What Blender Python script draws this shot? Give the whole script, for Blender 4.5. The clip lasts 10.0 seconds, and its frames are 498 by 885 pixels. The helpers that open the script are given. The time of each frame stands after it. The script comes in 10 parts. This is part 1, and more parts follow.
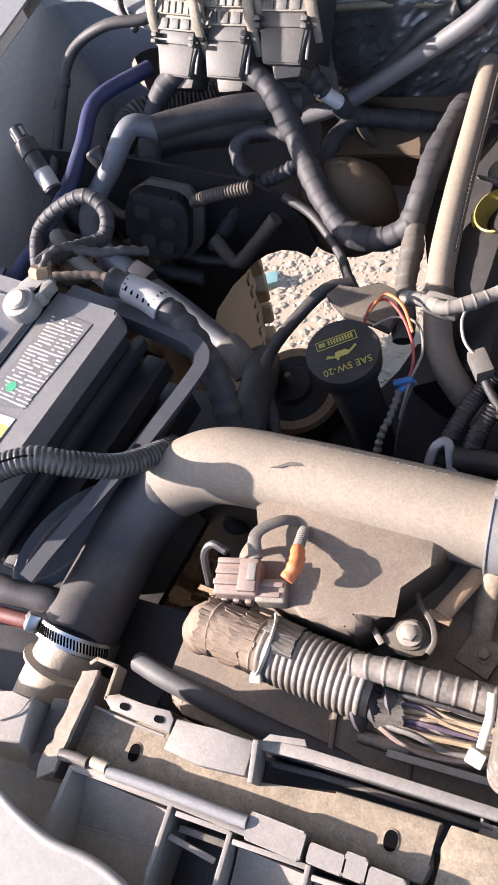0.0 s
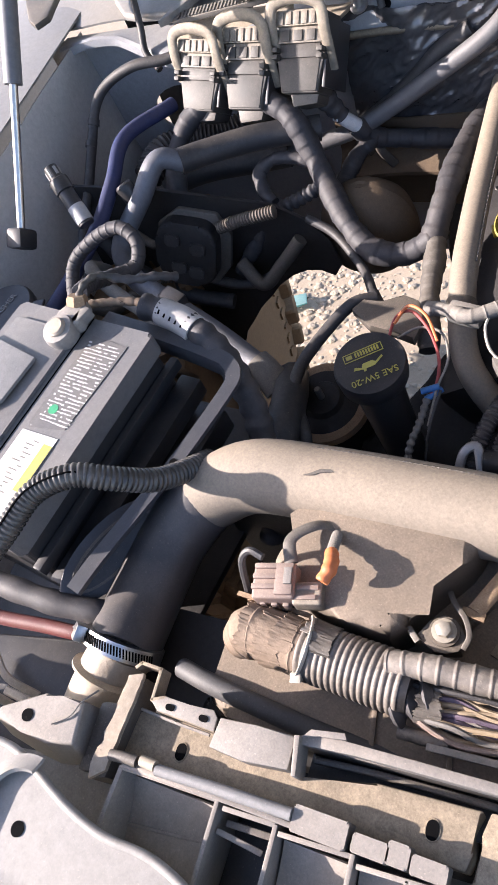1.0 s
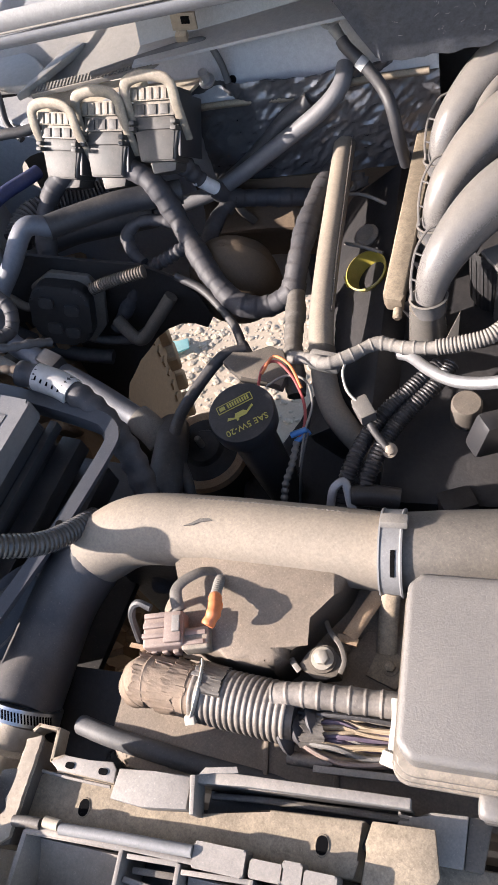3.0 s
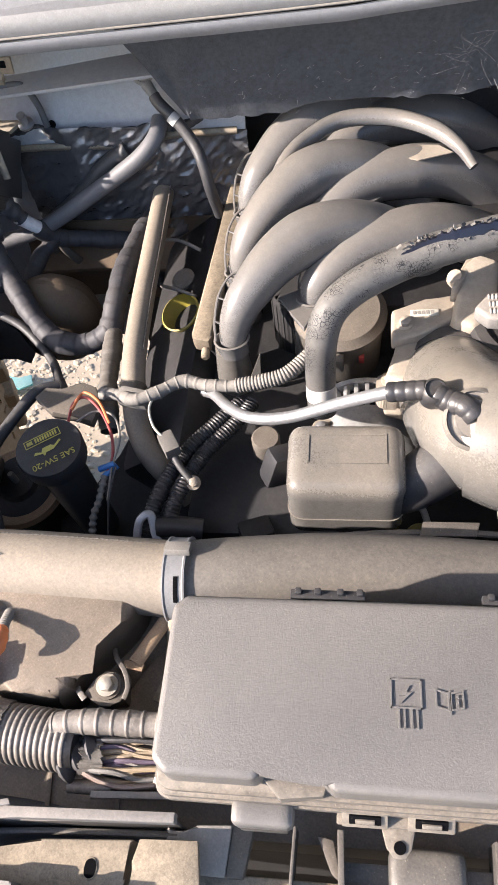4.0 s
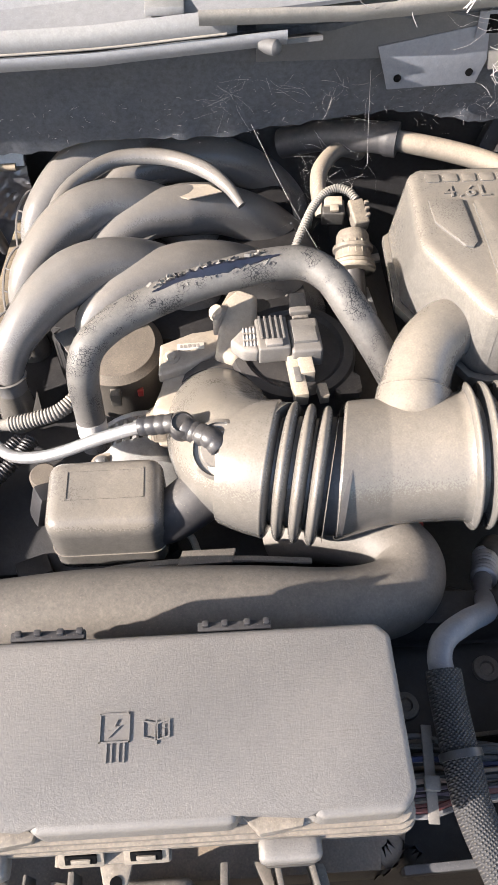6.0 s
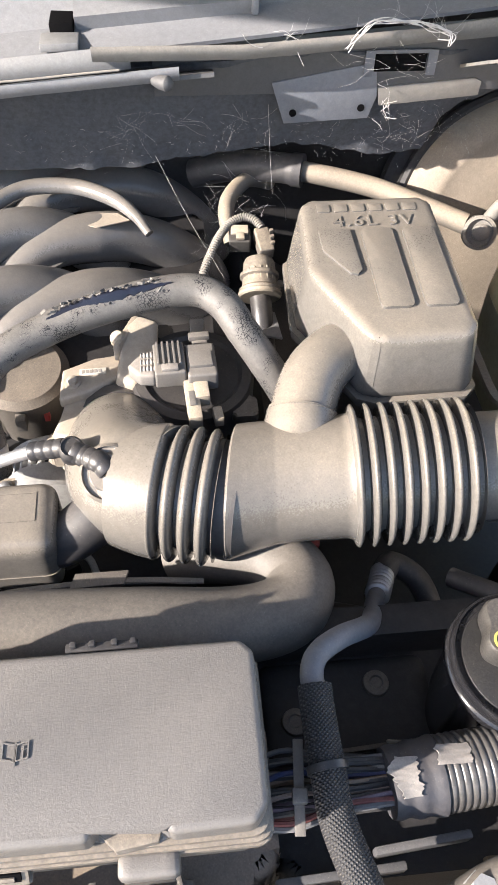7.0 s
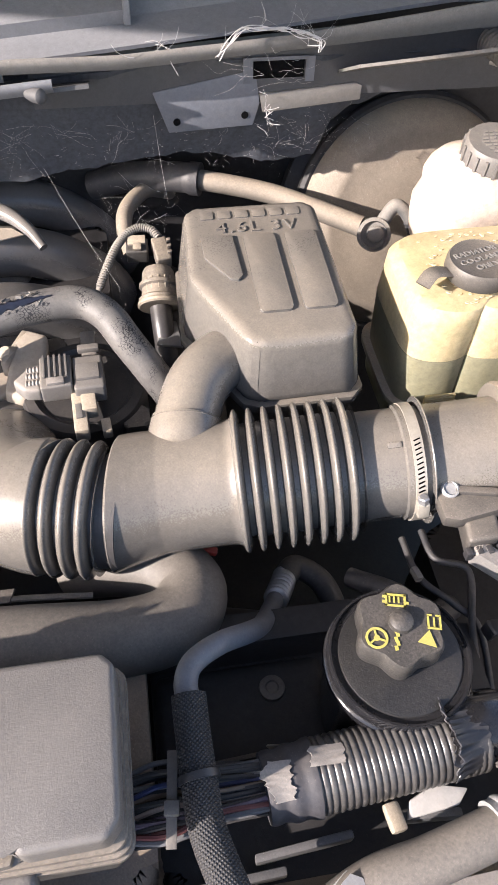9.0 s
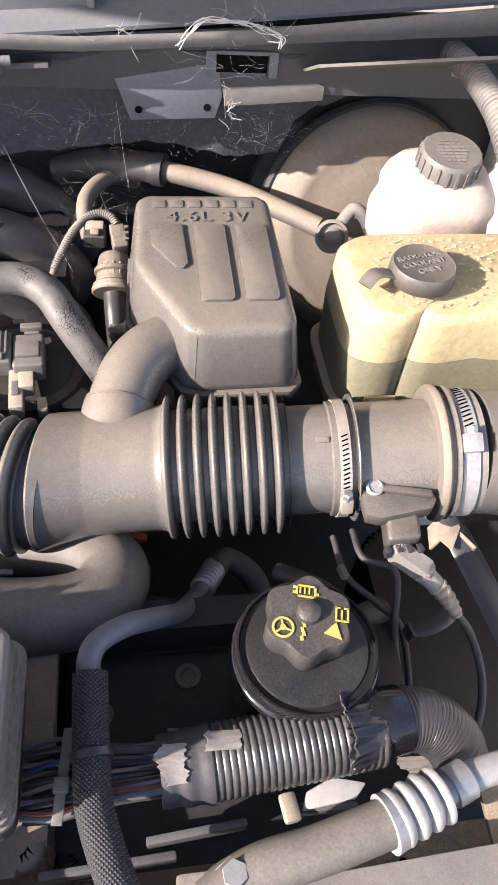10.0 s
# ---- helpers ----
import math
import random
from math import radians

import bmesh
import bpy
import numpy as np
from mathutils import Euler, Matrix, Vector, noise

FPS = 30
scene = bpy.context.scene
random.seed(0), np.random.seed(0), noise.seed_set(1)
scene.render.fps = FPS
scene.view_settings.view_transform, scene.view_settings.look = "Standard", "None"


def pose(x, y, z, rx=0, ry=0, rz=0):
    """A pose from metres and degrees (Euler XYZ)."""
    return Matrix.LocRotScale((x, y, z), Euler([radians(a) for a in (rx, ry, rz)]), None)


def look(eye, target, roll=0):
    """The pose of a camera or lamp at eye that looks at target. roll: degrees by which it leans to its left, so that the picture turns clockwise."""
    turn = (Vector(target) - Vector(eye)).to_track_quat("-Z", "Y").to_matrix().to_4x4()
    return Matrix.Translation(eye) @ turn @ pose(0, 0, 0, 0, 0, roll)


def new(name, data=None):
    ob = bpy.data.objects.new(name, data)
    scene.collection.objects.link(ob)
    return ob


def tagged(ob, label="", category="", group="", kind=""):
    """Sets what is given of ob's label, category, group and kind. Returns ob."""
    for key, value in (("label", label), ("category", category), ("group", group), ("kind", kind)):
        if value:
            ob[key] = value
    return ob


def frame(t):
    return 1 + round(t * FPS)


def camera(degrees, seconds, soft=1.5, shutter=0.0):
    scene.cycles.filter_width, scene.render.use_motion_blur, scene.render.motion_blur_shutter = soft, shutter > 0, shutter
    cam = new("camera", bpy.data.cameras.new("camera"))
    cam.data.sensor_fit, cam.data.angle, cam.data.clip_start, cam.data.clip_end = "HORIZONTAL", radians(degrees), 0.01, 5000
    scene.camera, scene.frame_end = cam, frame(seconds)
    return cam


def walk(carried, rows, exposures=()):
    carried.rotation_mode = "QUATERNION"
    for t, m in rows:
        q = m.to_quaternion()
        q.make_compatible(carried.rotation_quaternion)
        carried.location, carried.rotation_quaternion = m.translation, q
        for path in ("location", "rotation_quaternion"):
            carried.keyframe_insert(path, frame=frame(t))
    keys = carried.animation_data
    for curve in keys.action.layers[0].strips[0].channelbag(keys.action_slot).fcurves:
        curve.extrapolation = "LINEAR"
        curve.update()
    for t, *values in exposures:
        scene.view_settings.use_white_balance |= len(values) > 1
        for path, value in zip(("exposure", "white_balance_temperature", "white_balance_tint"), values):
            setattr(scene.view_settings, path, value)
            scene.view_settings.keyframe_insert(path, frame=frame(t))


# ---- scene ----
cam = camera(37.8, 10.0, soft=1.0)
PATH = [
    (0, (0.081, 0.192, 1.423), (-0.691, 1.008, -0.231), -27.5),
    (0.5, (0.083, 0.173, 1.443), (-0.716, 1.021, -0.183), -28.2),
    (1, (0.094, 0.175, 1.433), (-0.779, 1.018, -0.157), -31.8),
    (1.5, (0.107, 0.184, 1.442), (-0.794, 1.009, -0.142), -35.6),
    (2, (0.106, 0.183, 1.448), (-0.804, 1.031, -0.118), -36.4),
    (2.2, (0.112, 0.186, 1.449), (-0.789, 1.053, -0.112), -35.8),
    (3.3, (0.134, 0.168, 1.47), (-0.355, 1.227, -0.155), -19.3),
    (3.5, (0.149, 0.166, 1.472), (-0.267, 1.263, -0.148), -15.8),
    (4, (0.189, 0.164, 1.472), (-0.085, 1.3, -0.151), -10.7),
    (4.5, (0.234, 0.165, 1.479), (0.095, 1.327, -0.143), -6.2),
    (5, (0.264, 0.163, 1.478), (0.244, 1.343, -0.137), -2.2),
    (5.2, (0.273, 0.162, 1.477), (0.284, 1.352, -0.13), -1.3),
    (6.3, (0.311, 0.167, 1.482), (0.384, 1.366, -0.117), -0.1),
    (6.5, (0.328, 0.163, 1.484), (0.422, 1.372, -0.106), 0.6),
    (7, (0.357, 0.153, 1.492), (0.513, 1.388, -0.073), 2.2),
    (7.5, (0.372, 0.146, 1.496), (0.553, 1.401, -0.051), 2.7),
    (8, (0.39, 0.144, 1.497), (0.573, 1.398, -0.051), 2.2),
    (8.5, (0.406, 0.144, 1.493), (0.602, 1.399, -0.052), 1.3),
    (9, (0.431, 0.144, 1.491), (0.673, 1.388, -0.056), 2.4),
    (9.5, (0.45, 0.143, 1.488), (0.706, 1.394, -0.051), 4.7),
    (10, (0.474, 0.125, 1.484), (0.765, 1.377, -0.048), 7.6),
]
# the film drifts a little in brightness; its white is slightly cool and magenta
walk(cam, [(t, look(eye, target, roll)) for t, eye, target, roll in PATH],
     [(0.0, 1.79, 6450, 20), (1.0, 1.71, 6450, 20), (2.2, 1.66, 6450, 20), (3.5, 1.70, 6500, 16), (5.0, 1.82, 6500, 16), (6.5, 1.91, 6500, 13), (8.0, 1.67, 6450, 15), (10.0, 1.55, 6450, 19)])

# ---- light: low late sun from the passenger's front corner, clear sky ----
SUN_AZ, SUN_EL = radians(-109.0), radians(24.0)   # compass turn from +y, height
world = bpy.data.worlds.new("sky")
scene.world = world
world.use_nodes = True
_wn = world.node_tree.nodes
_sky = _wn.new("ShaderNodeTexSky")
_sky.sky_type, _sky.sun_disc = "NISHITA", False
_sky.sun_elevation, _sky.sun_rotation = SUN_EL, SUN_AZ
world.node_tree.links.new(_sky.outputs[0], _wn["Background"].inputs[0])
_wn["Background"].inputs[1].default_value = 0.132
_sd = bpy.data.lights.new("sun", "SUN")
_sd.energy, _sd.angle, _sd.color = 4.65, radians(0.53), (1.0, 0.93, 0.83)
sun = new("sun", _sd)
_to = Vector((math.sin(SUN_AZ) * math.cos(SUN_EL), math.cos(SUN_AZ) * math.cos(SUN_EL), math.sin(SUN_EL)))
sun.matrix_world = look(_to * 20, (0, 0, 0))


# ---- materials ----
def dusty(name, base, dust=0.35, dust_col=(0.36, 0.29, 0.22), rough=0.6, metal=0.0, bump=0.3, grain=1300.0,
          blotch=22.0, wear=0.0, wear_col=(0.5, 0.48, 0.45), grit=0.5, coat=0.0, mottle=0.13, flecks=1.0):
    """A surface with grain, blotches, settled dust on its upper sides and optional worn specks."""
    m = bpy.data.materials.new(name)
    m.use_nodes = True
    nt = m.node_tree
    n, link = nt.nodes, nt.links.new
    b = n["Principled BSDF"]
    tc = n.new("ShaderNodeTexCoord")
    turn = n.new("ShaderNodeMapping")
    turn.inputs["Rotation"].default_value = (0.61, 0.47, 0.83)
    link(tc.outputs["Object"], turn.inputs["Vector"])
    big, small = n.new("ShaderNodeTexNoise"), n.new("ShaderNodeTexNoise")
    big.inputs["Scale"].default_value, big.inputs["Detail"].default_value, big.inputs["Roughness"].default_value = blotch, 7, 0.62
    small.inputs["Scale"].default_value, small.inputs["Detail"].default_value, small.inputs["Roughness"].default_value = grain * 0.5, 8, 0.68
    link(turn.outputs[0], big.inputs["Vector"])
    link(turn.outputs[0], small.inputs["Vector"])
    # base colour with grain
    tone = n.new("ShaderNodeMix")
    tone.data_type = "RGBA"
    tone.inputs["A"].default_value = (*[c * 0.78 for c in base], 1)
    tone.inputs["B"].default_value = (*[min(1, c * 1.22) for c in base], 1)
    link(small.outputs["Fac"], tone.inputs["Factor"])
    # uneven tone at the scale of fingers, and pale grit
    mid = n.new("ShaderNodeTexNoise")
    mid.inputs["Scale"].default_value, mid.inputs["Detail"].default_value, mid.inputs["Roughness"].default_value = 150, 9, 0.75
    link(turn.outputs[0], mid.inputs["Vector"])
    mr = n.new("ShaderNodeMapRange")
    for k, v in zip(("From Min", "From Max", "To Min", "To Max"), (0.3, 0.7, 1 - mottle, 1 + mottle)):
        mr.inputs[k].default_value = v
    link(mid.outputs["Fac"], mr.inputs["Value"])
    fleck = n.new("ShaderNodeTexNoise")
    fleck.inputs["Scale"].default_value, fleck.inputs["Detail"].default_value = 640, 4
    link(turn.outputs[0], fleck.inputs["Vector"])
    fr = n.new("ShaderNodeMapRange")
    for k, v in zip(("From Min", "From Max", "To Min", "To Max"), (0.65, 0.71, 0.0, min(0.5, 0.06 + dust * 0.9) * flecks)):
        fr.inputs[k].default_value = v
    link(fleck.outputs["Fac"], fr.inputs["Value"])
    # settled dust
    geo = n.new("ShaderNodeNewGeometry")
    sep = n.new("ShaderNodeSeparateXYZ")
    link(geo.outputs["Normal"], sep.inputs[0])
    up = n.new("ShaderNodeMapRange")
    for k, v in zip(("From Min", "From Max", "To Min", "To Max"), (-0.25, 0.85, 0.05, 1.0)):
        up.inputs[k].default_value = v
    link(sep.outputs["Z"], up.inputs["Value"])
    patch = n.new("ShaderNodeMapRange")
    for k, v in zip(("From Min", "From Max", "To Min", "To Max"), (0.33, 0.67, max(0, dust * 1.25 - 0.22), min(1, dust * 1.45))):
        patch.inputs[k].default_value = v
    link(big.outputs["Fac"], patch.inputs["Value"])
    speck = n.new("ShaderNodeMapRange")
    for k, v in zip(("From Min", "From Max", "To Min", "To Max"), (0.3, 0.7, 1 - grit, 1.0)):
        speck.inputs[k].default_value = v
    link(small.outputs["Fac"], speck.inputs["Value"])
    f1, f2 = n.new("ShaderNodeMath"), n.new("ShaderNodeMath")
    f1.operation = f2.operation = "MULTIPLY"
    link(up.outputs[0], f1.inputs[0])
    link(patch.outputs[0], f1.inputs[1])
    link(f1.outputs[0], f2.inputs[0])
    link(speck.outputs[0], f2.inputs[1])
    col = n.new("ShaderNodeMix")
    col.data_type = "RGBA"
    col.inputs["B"].default_value = (*dust_col, 1)
    link(f2.outputs[0], col.inputs["Factor"])
    link(tone.outputs["Result"], col.inputs["A"])
    uneven = n.new("ShaderNodeMix")
    uneven.data_type, uneven.blend_type = "RGBA", "MULTIPLY"
    uneven.inputs["Factor"].default_value = 1.0
    link(col.outputs["Result"], uneven.inputs["A"])
    link(mr.outputs[0], uneven.inputs["B"])
    gritty = n.new("ShaderNodeMix")
    gritty.data_type = "RGBA"
    gritty.inputs["B"].default_value = (*[min(1, c * 1.25) for c in dust_col], 1)
    f3 = n.new("ShaderNodeMath")
    f3.operation = "MULTIPLY"
    link(fr.outputs[0], f3.inputs[0])
    link(up.outputs[0], f3.inputs[1])
    link(f3.outputs[0], gritty.inputs["Factor"])
    link(uneven.outputs["Result"], gritty.inputs["A"])
    out = gritty.outputs["Result"]
    if wear:
        wn = n.new("ShaderNodeTexNoise")
        wn.inputs["Scale"].default_value, wn.inputs["Detail"].default_value, wn.inputs["Roughness"].default_value = 75, 9, 0.75
        link(tc.outputs["Object"], wn.inputs["Vector"])
        wr = n.new("ShaderNodeMapRange")
        for k, v in zip(("From Min", "From Max", "To Min", "To Max"), (0.70 - wear * 0.25, 0.74 - wear * 0.2, 0.0, 1.0)):
            wr.inputs[k].default_value = v
        link(wn.outputs["Fac"], wr.inputs["Value"])
        w2 = n.new("ShaderNodeMix")
        w2.data_type = "RGBA"
        w2.inputs["B"].default_value = (*wear_col, 1)
        link(wr.outputs[0], w2.inputs["Factor"])
        link(out, w2.inputs["A"])
        out = w2.outputs["Result"]
    link(out, b.inputs["Base Color"])
    rr = n.new("ShaderNodeMapRange")
    for k, v in zip(("From Min", "From Max", "To Min", "To Max"), (0.0, 0.8, rough, min(1, rough + 0.16))):
        rr.inputs[k].default_value = v
    link(f2.outputs[0], rr.inputs["Value"])
    link(rr.outputs[0], b.inputs["Roughness"])
    b.inputs["Metallic"].default_value = metal
    b.inputs["Coat Weight"].default_value = coat
    bp = n.new("ShaderNodeBump")
    bp.inputs["Strength"].default_value, bp.inputs["Distance"].default_value = bump * 0.60 + 0.04, 0.0009
    link(small.outputs["Fac"], bp.inputs["Height"])
    link(bp.outputs[0], b.inputs["Normal"])
    return m


DUST = (0.30, 0.255, 0.205)
M_BLACK = dusty("black_plastic", (0.026, 0.026, 0.029), 0.11, DUST, 0.38, bump=0.12)
M_BLACK_DUSTY = dusty("dusty_black_plastic", (0.035, 0.034, 0.034), 0.42, DUST, 0.5, bump=0.25)
# near black: grime, plus the shade deep in the bay put into the colour
M_DARK = dusty("grimy_shade_dark_metal", (0.017, 0.0165, 0.018), 0.13, (0.10, 0.082, 0.068), 0.6, bump=0.8, grain=260, mottle=0.35)
M_LID = dusty("grained_grey_plastic", (0.118, 0.112, 0.107), 0.40, (0.25, 0.222, 0.192), 0.40, bump=0.55, grain=1500, grit=0.6, blotch=7, mottle=0.06, flecks=0.5)
M_INTAKE = dusty("dusty_grey_plastic", (0.085, 0.084, 0.083), 0.44, (0.34, 0.285, 0.22), 0.22, bump=0.05, grit=0.45, blotch=10, mottle=0.12, flecks=0.4)
M_RUNNER = dusty("intake_nylon", (0.125, 0.123, 0.124), 0.46, (0.23, 0.195, 0.155), 0.23, bump=0.05, grit=0.45, blotch=10, mottle=0.10, flecks=0.35)
M_RUBBER = dusty("dusty_rubber", (0.045, 0.044, 0.044), 0.42, (0.31, 0.265, 0.215), 0.55, bump=0.10, grain=900, grit=0.45, blotch=8, flecks=0.5)
M_RUBBER_TAN = dusty("tan_dusted_hose", (0.11, 0.10, 0.088), 0.66, (0.34, 0.275, 0.205), 0.60, bump=0.12, grain=900, grit=0.45, blotch=7, mottle=0.10, flecks=0.5)
M_RUBBER_DARK = dusty("dark_rubber", (0.030, 0.030, 0.034), 0.17, DUST, 0.55, bump=0.3, grain=420)
M_TAPE = dusty("wrapped_cloth_tape", (0.036, 0.036, 0.042), 0.18, (0.20, 0.165, 0.135), 0.62, bump=0.5, grain=420, blotch=45)
M_STEEL_TAN = dusty("dusty_painted_steel", (0.10, 0.08, 0.06), 0.78, (0.37, 0.295, 0.205), 0.6, bump=0.3, grit=0.55, mottle=0.32, wear=0.14, wear_col=(0.2, 0.13, 0.08))
M_PAINT = dusty("weathered_silver_paint", (0.205, 0.20, 0.195), 0.40, (0.30, 0.265, 0.22), 0.46, bump=0.06, grit=0.4, coat=0.2, blotch=9)
M_BODY_BLUE = dusty("grey_body_paint", (0.27, 0.28, 0.30), 0.28, (0.40, 0.35, 0.30), 0.45, bump=0.06, blotch=12)
M_APRON = dusty("stained_grey_steel", (0.46, 0.455, 0.45), 0.42, (0.36, 0.30, 0.24), 0.6, bump=0.12, blotch=11, wear=0.12, wear_col=(0.12, 0.09, 0.07))
M_ALU = dusty("dull_aluminium", (0.42, 0.42, 0.43), 0.25, (0.40, 0.36, 0.31), 0.42, metal=0.75, bump=0.15)
M_CAST = dusty("cast_aluminium", (0.36, 0.31, 0.255), 0.45, (0.38, 0.315, 0.24), 0.5, metal=0.15, bump=0.8, grain=700)
M_PIPE = dusty("dull_grey_pipe", (0.10, 0.10, 0.108), 0.25, (0.20, 0.18, 0.16), 0.55, metal=0.0, bump=0.15)
M_WELL = dusty("dusty_brown_steel", (0.075, 0.05, 0.032), 0.4, (0.22, 0.155, 0.095), 0.75, bump=0.4)
M_BOOST = dusty("tan_dusted_steel_shell", (0.10, 0.088, 0.075), 0.75, (0.36, 0.295, 0.225), 0.6, bump=0.2)
M_TRAY = dusty("bluish_black_plastic", (0.040, 0.043, 0.052), 0.08, DUST, 0.42, bump=0.1)
M_TAN_DARK = dusty("dark_tan_dusted_steel", (0.05, 0.045, 0.04), 0.45, (0.26, 0.21, 0.16), 0.7, bump=0.2)
M_GALV = dusty("dull_galvanised_steel", (0.135, 0.145, 0.17), 0.2, DUST, 0.55, metal=0.3, bump=0.15, blotch=40)
M_CHROME = dusty("bright_steel", (0.58, 0.57, 0.55), 0.10, DUST, 0.30, metal=1.0, bump=0.1)
M_FOIL = dusty("foil_insulation", (0.12, 0.12, 0.13), 0.08, DUST, 0.26, metal=0.55, bump=1.0, grain=160, blotch=30)
M_FELT = dusty("grey_felt_insulation", (0.052, 0.057, 0.069), 0.3, (0.16, 0.16, 0.165), 0.9, bump=1.2, grain=420, blotch=26, mottle=0.3)
M_COWL = dusty("faded_black_cowl_plastic", (0.15, 0.153, 0.16), 0.45, (0.30, 0.285, 0.265), 0.5, bump=0.10, blotch=9)
M_SEAL = dusty("rubber_seal", (0.10, 0.10, 0.10), 0.6, (0.33, 0.29, 0.24), 0.7, bump=0.3)
# dark rubber tone that also carries the shade under the cowl edge
M_SEALDARK = dusty("shade_dark_cowl_rubber", (0.055, 0.057, 0.063), 0.25, (0.22, 0.20, 0.18), 0.6, bump=0.2)
M_COWLTOP = dusty("faded_grey_cowl_plastic", (0.155, 0.16, 0.175), 0.32, (0.27, 0.26, 0.25), 0.42, bump=0.06, blotch=8)
M_BROWN = dusty("dusty_brown_shroud", (0.065, 0.056, 0.048), 0.66, (0.31, 0.24, 0.175), 0.6, bump=0.15, grit=0.5, blotch=14)
M_RUST = dusty("rusty_dusty_steel", (0.16, 0.085, 0.045), 0.6, (0.46, 0.34, 0.22), 0.75, bump=0.5)
M_BROWNTAPE = dusty("worn_brown_tape", (0.12, 0.085, 0.06), 0.6, (0.30, 0.225, 0.165), 0.75, bump=0.9, grain=420, wear=0.3, wear_col=(0.06, 0.04, 0.03))
M_WHITE = dusty("grimy_white_nylon", (0.62, 0.58, 0.5), 0.3, DUST, 0.5, bump=0.15)
M_LABEL = dusty("scuffed_white_label", (0.66, 0.65, 0.64), 0.2, DUST, 0.5, bump=0.05, wear=0.18, wear_col=(0.3, 0.27, 0.24))
# print, and flat near-black that paints the shade inside holes and slots
M_INK = dusty("dark_print_and_hole_shade", (0.004, 0.004, 0.0045), 0.0, DUST, 0.9, bump=0.0)
M_INK.node_tree.nodes["Principled BSDF"].inputs["Specular IOR Level"].default_value = 0.05
M_TAG = dusty("smudged_white_tag", (0.46, 0.45, 0.44), 0.3, DUST, 0.55, bump=0.1, wear=0.3, wear_col=(0.12, 0.12, 0.13))
M_GREYRAIL = dusty("dusty_grey_plastic_rail", (0.15, 0.145, 0.14), 0.6, (0.36, 0.31, 0.26), 0.55, bump=0.25)
M_STRUT = dusty("flaking_tan_paint", (0.20, 0.16, 0.12), 0.75, (0.46, 0.38, 0.29), 0.7, bump=0.8, grain=320, wear=0.2, wear_col=(0.06, 0.045, 0.035))
M_CONDUIT = dusty("dust_filled_conduit", (0.085, 0.078, 0.072), 0.55, (0.36, 0.31, 0.26), 0.45, bump=0.35, grain=700, mottle=0.3)
M_BOLT = dusty("dusty_zinc_bolt", (0.40, 0.37, 0.32), 0.4, (0.42, 0.36, 0.28), 0.45, metal=0.4, bump=0.3)
M_PLUGTOP = dusty("sunbleached_plug_plastic", (0.13, 0.115, 0.095), 0.72, (0.40, 0.335, 0.255), 0.6, bump=0.5, grain=500, mottle=0.28)
# dark with thin dust: shade on the lower plug halves put into colour
M_PLUGBODY = dusty("dusty_shaded_plug_shell", (0.036, 0.035, 0.034), 0.18, (0.33, 0.275, 0.215), 0.55, bump=0.4, mottle=0.3)
M_LEAD = dusty("dull_lead", (0.20, 0.195, 0.19), 0.35, (0.40, 0.36, 0.31), 0.6, metal=0.2, bump=0.6, grain=400)
M_DARKLABEL = dusty("dark_printed_label", (0.10, 0.10, 0.105), 0.25, DUST, 0.5, bump=0.05, wear=0.2, wear_col=(0.5, 0.48, 0.45))
M_RESV = dusty("glossy_black_plastic", (0.012, 0.012, 0.014), 0.03, (0.30, 0.27, 0.23), 0.12, bump=0.04, grit=0.8, blotch=40)
M_SHINY = dusty("shiny_black_conduit", (0.035, 0.034, 0.034), 0.24, (0.30, 0.27, 0.24), 0.27, bump=0.3, mottle=0.35)
M_FUSEBASE = dusty("tan_dusted_fuse_rim", (0.11, 0.10, 0.09), 0.52, (0.33, 0.27, 0.20), 0.5, bump=0.3, mottle=0.35)
M_CAPTOP = dusty("dusted_black_cap", (0.028, 0.027, 0.026), 0.34, (0.25, 0.215, 0.18), 0.42, bump=0.6, grit=0.9, grain=1100)
# less dust, and the battery's shade on the leg put into the colour
M_HOSE_LEG = dusty("shaded_bare_hose", (0.048, 0.048, 0.054), 0.20, (0.31, 0.255, 0.20), 0.5, bump=0.15)
M_RESVTOP = dusty("gritty_black_plastic", (0.015, 0.015, 0.0155), 0.08, (0.27, 0.23, 0.185), 0.4, bump=0.9, grit=0.95, grain=900)
M_CRIMP = dusty("whitened_aluminium", (0.36, 0.355, 0.35), 0.2, (0.42, 0.39, 0.35), 0.36, metal=0.35, bump=0.15, mottle=0.2)
M_YELLOW = dusty("yellow_print", (0.46, 0.41, 0.08), 0.25, DUST, 0.5, bump=0.0)
M_YELLOW_PLASTIC = dusty("yellow_plastic", (0.30, 0.24, 0.02), 0.3, DUST, 0.45, bump=0.1)
M_TEAL = dusty("teal_scrap", (0.08, 0.36, 0.38), 0.45, DUST, 0.6)
M_RED = dusty("red_insulation", (0.32, 0.03, 0.03), 0.2, DUST, 0.5)
M_REDBROWN = dusty("red_brown_wire", (0.13, 0.022, 0.024), 0.2, DUST, 0.5)
M_ORANGE = dusty("orange_tape", (0.62, 0.17, 0.05), 0.15, DUST, 0.5, bump=0.4, grain=200)
M_BLUE = dusty("blue_hose", (0.022, 0.032, 0.10), 0.12, DUST, 0.5)
M_BLUECONN = dusty("blue_connector", (0.03, 0.16, 0.42), 0.1, DUST, 0.4)
M_GREY_PLASTIC = dusty("grey_connector", (0.12, 0.116, 0.112), 0.35, DUST, 0.45)
M_TAN_PLASTIC = dusty("tan_dusted_connector", (0.20, 0.18, 0.15), 0.75, (0.52, 0.43, 0.32), 0.6)
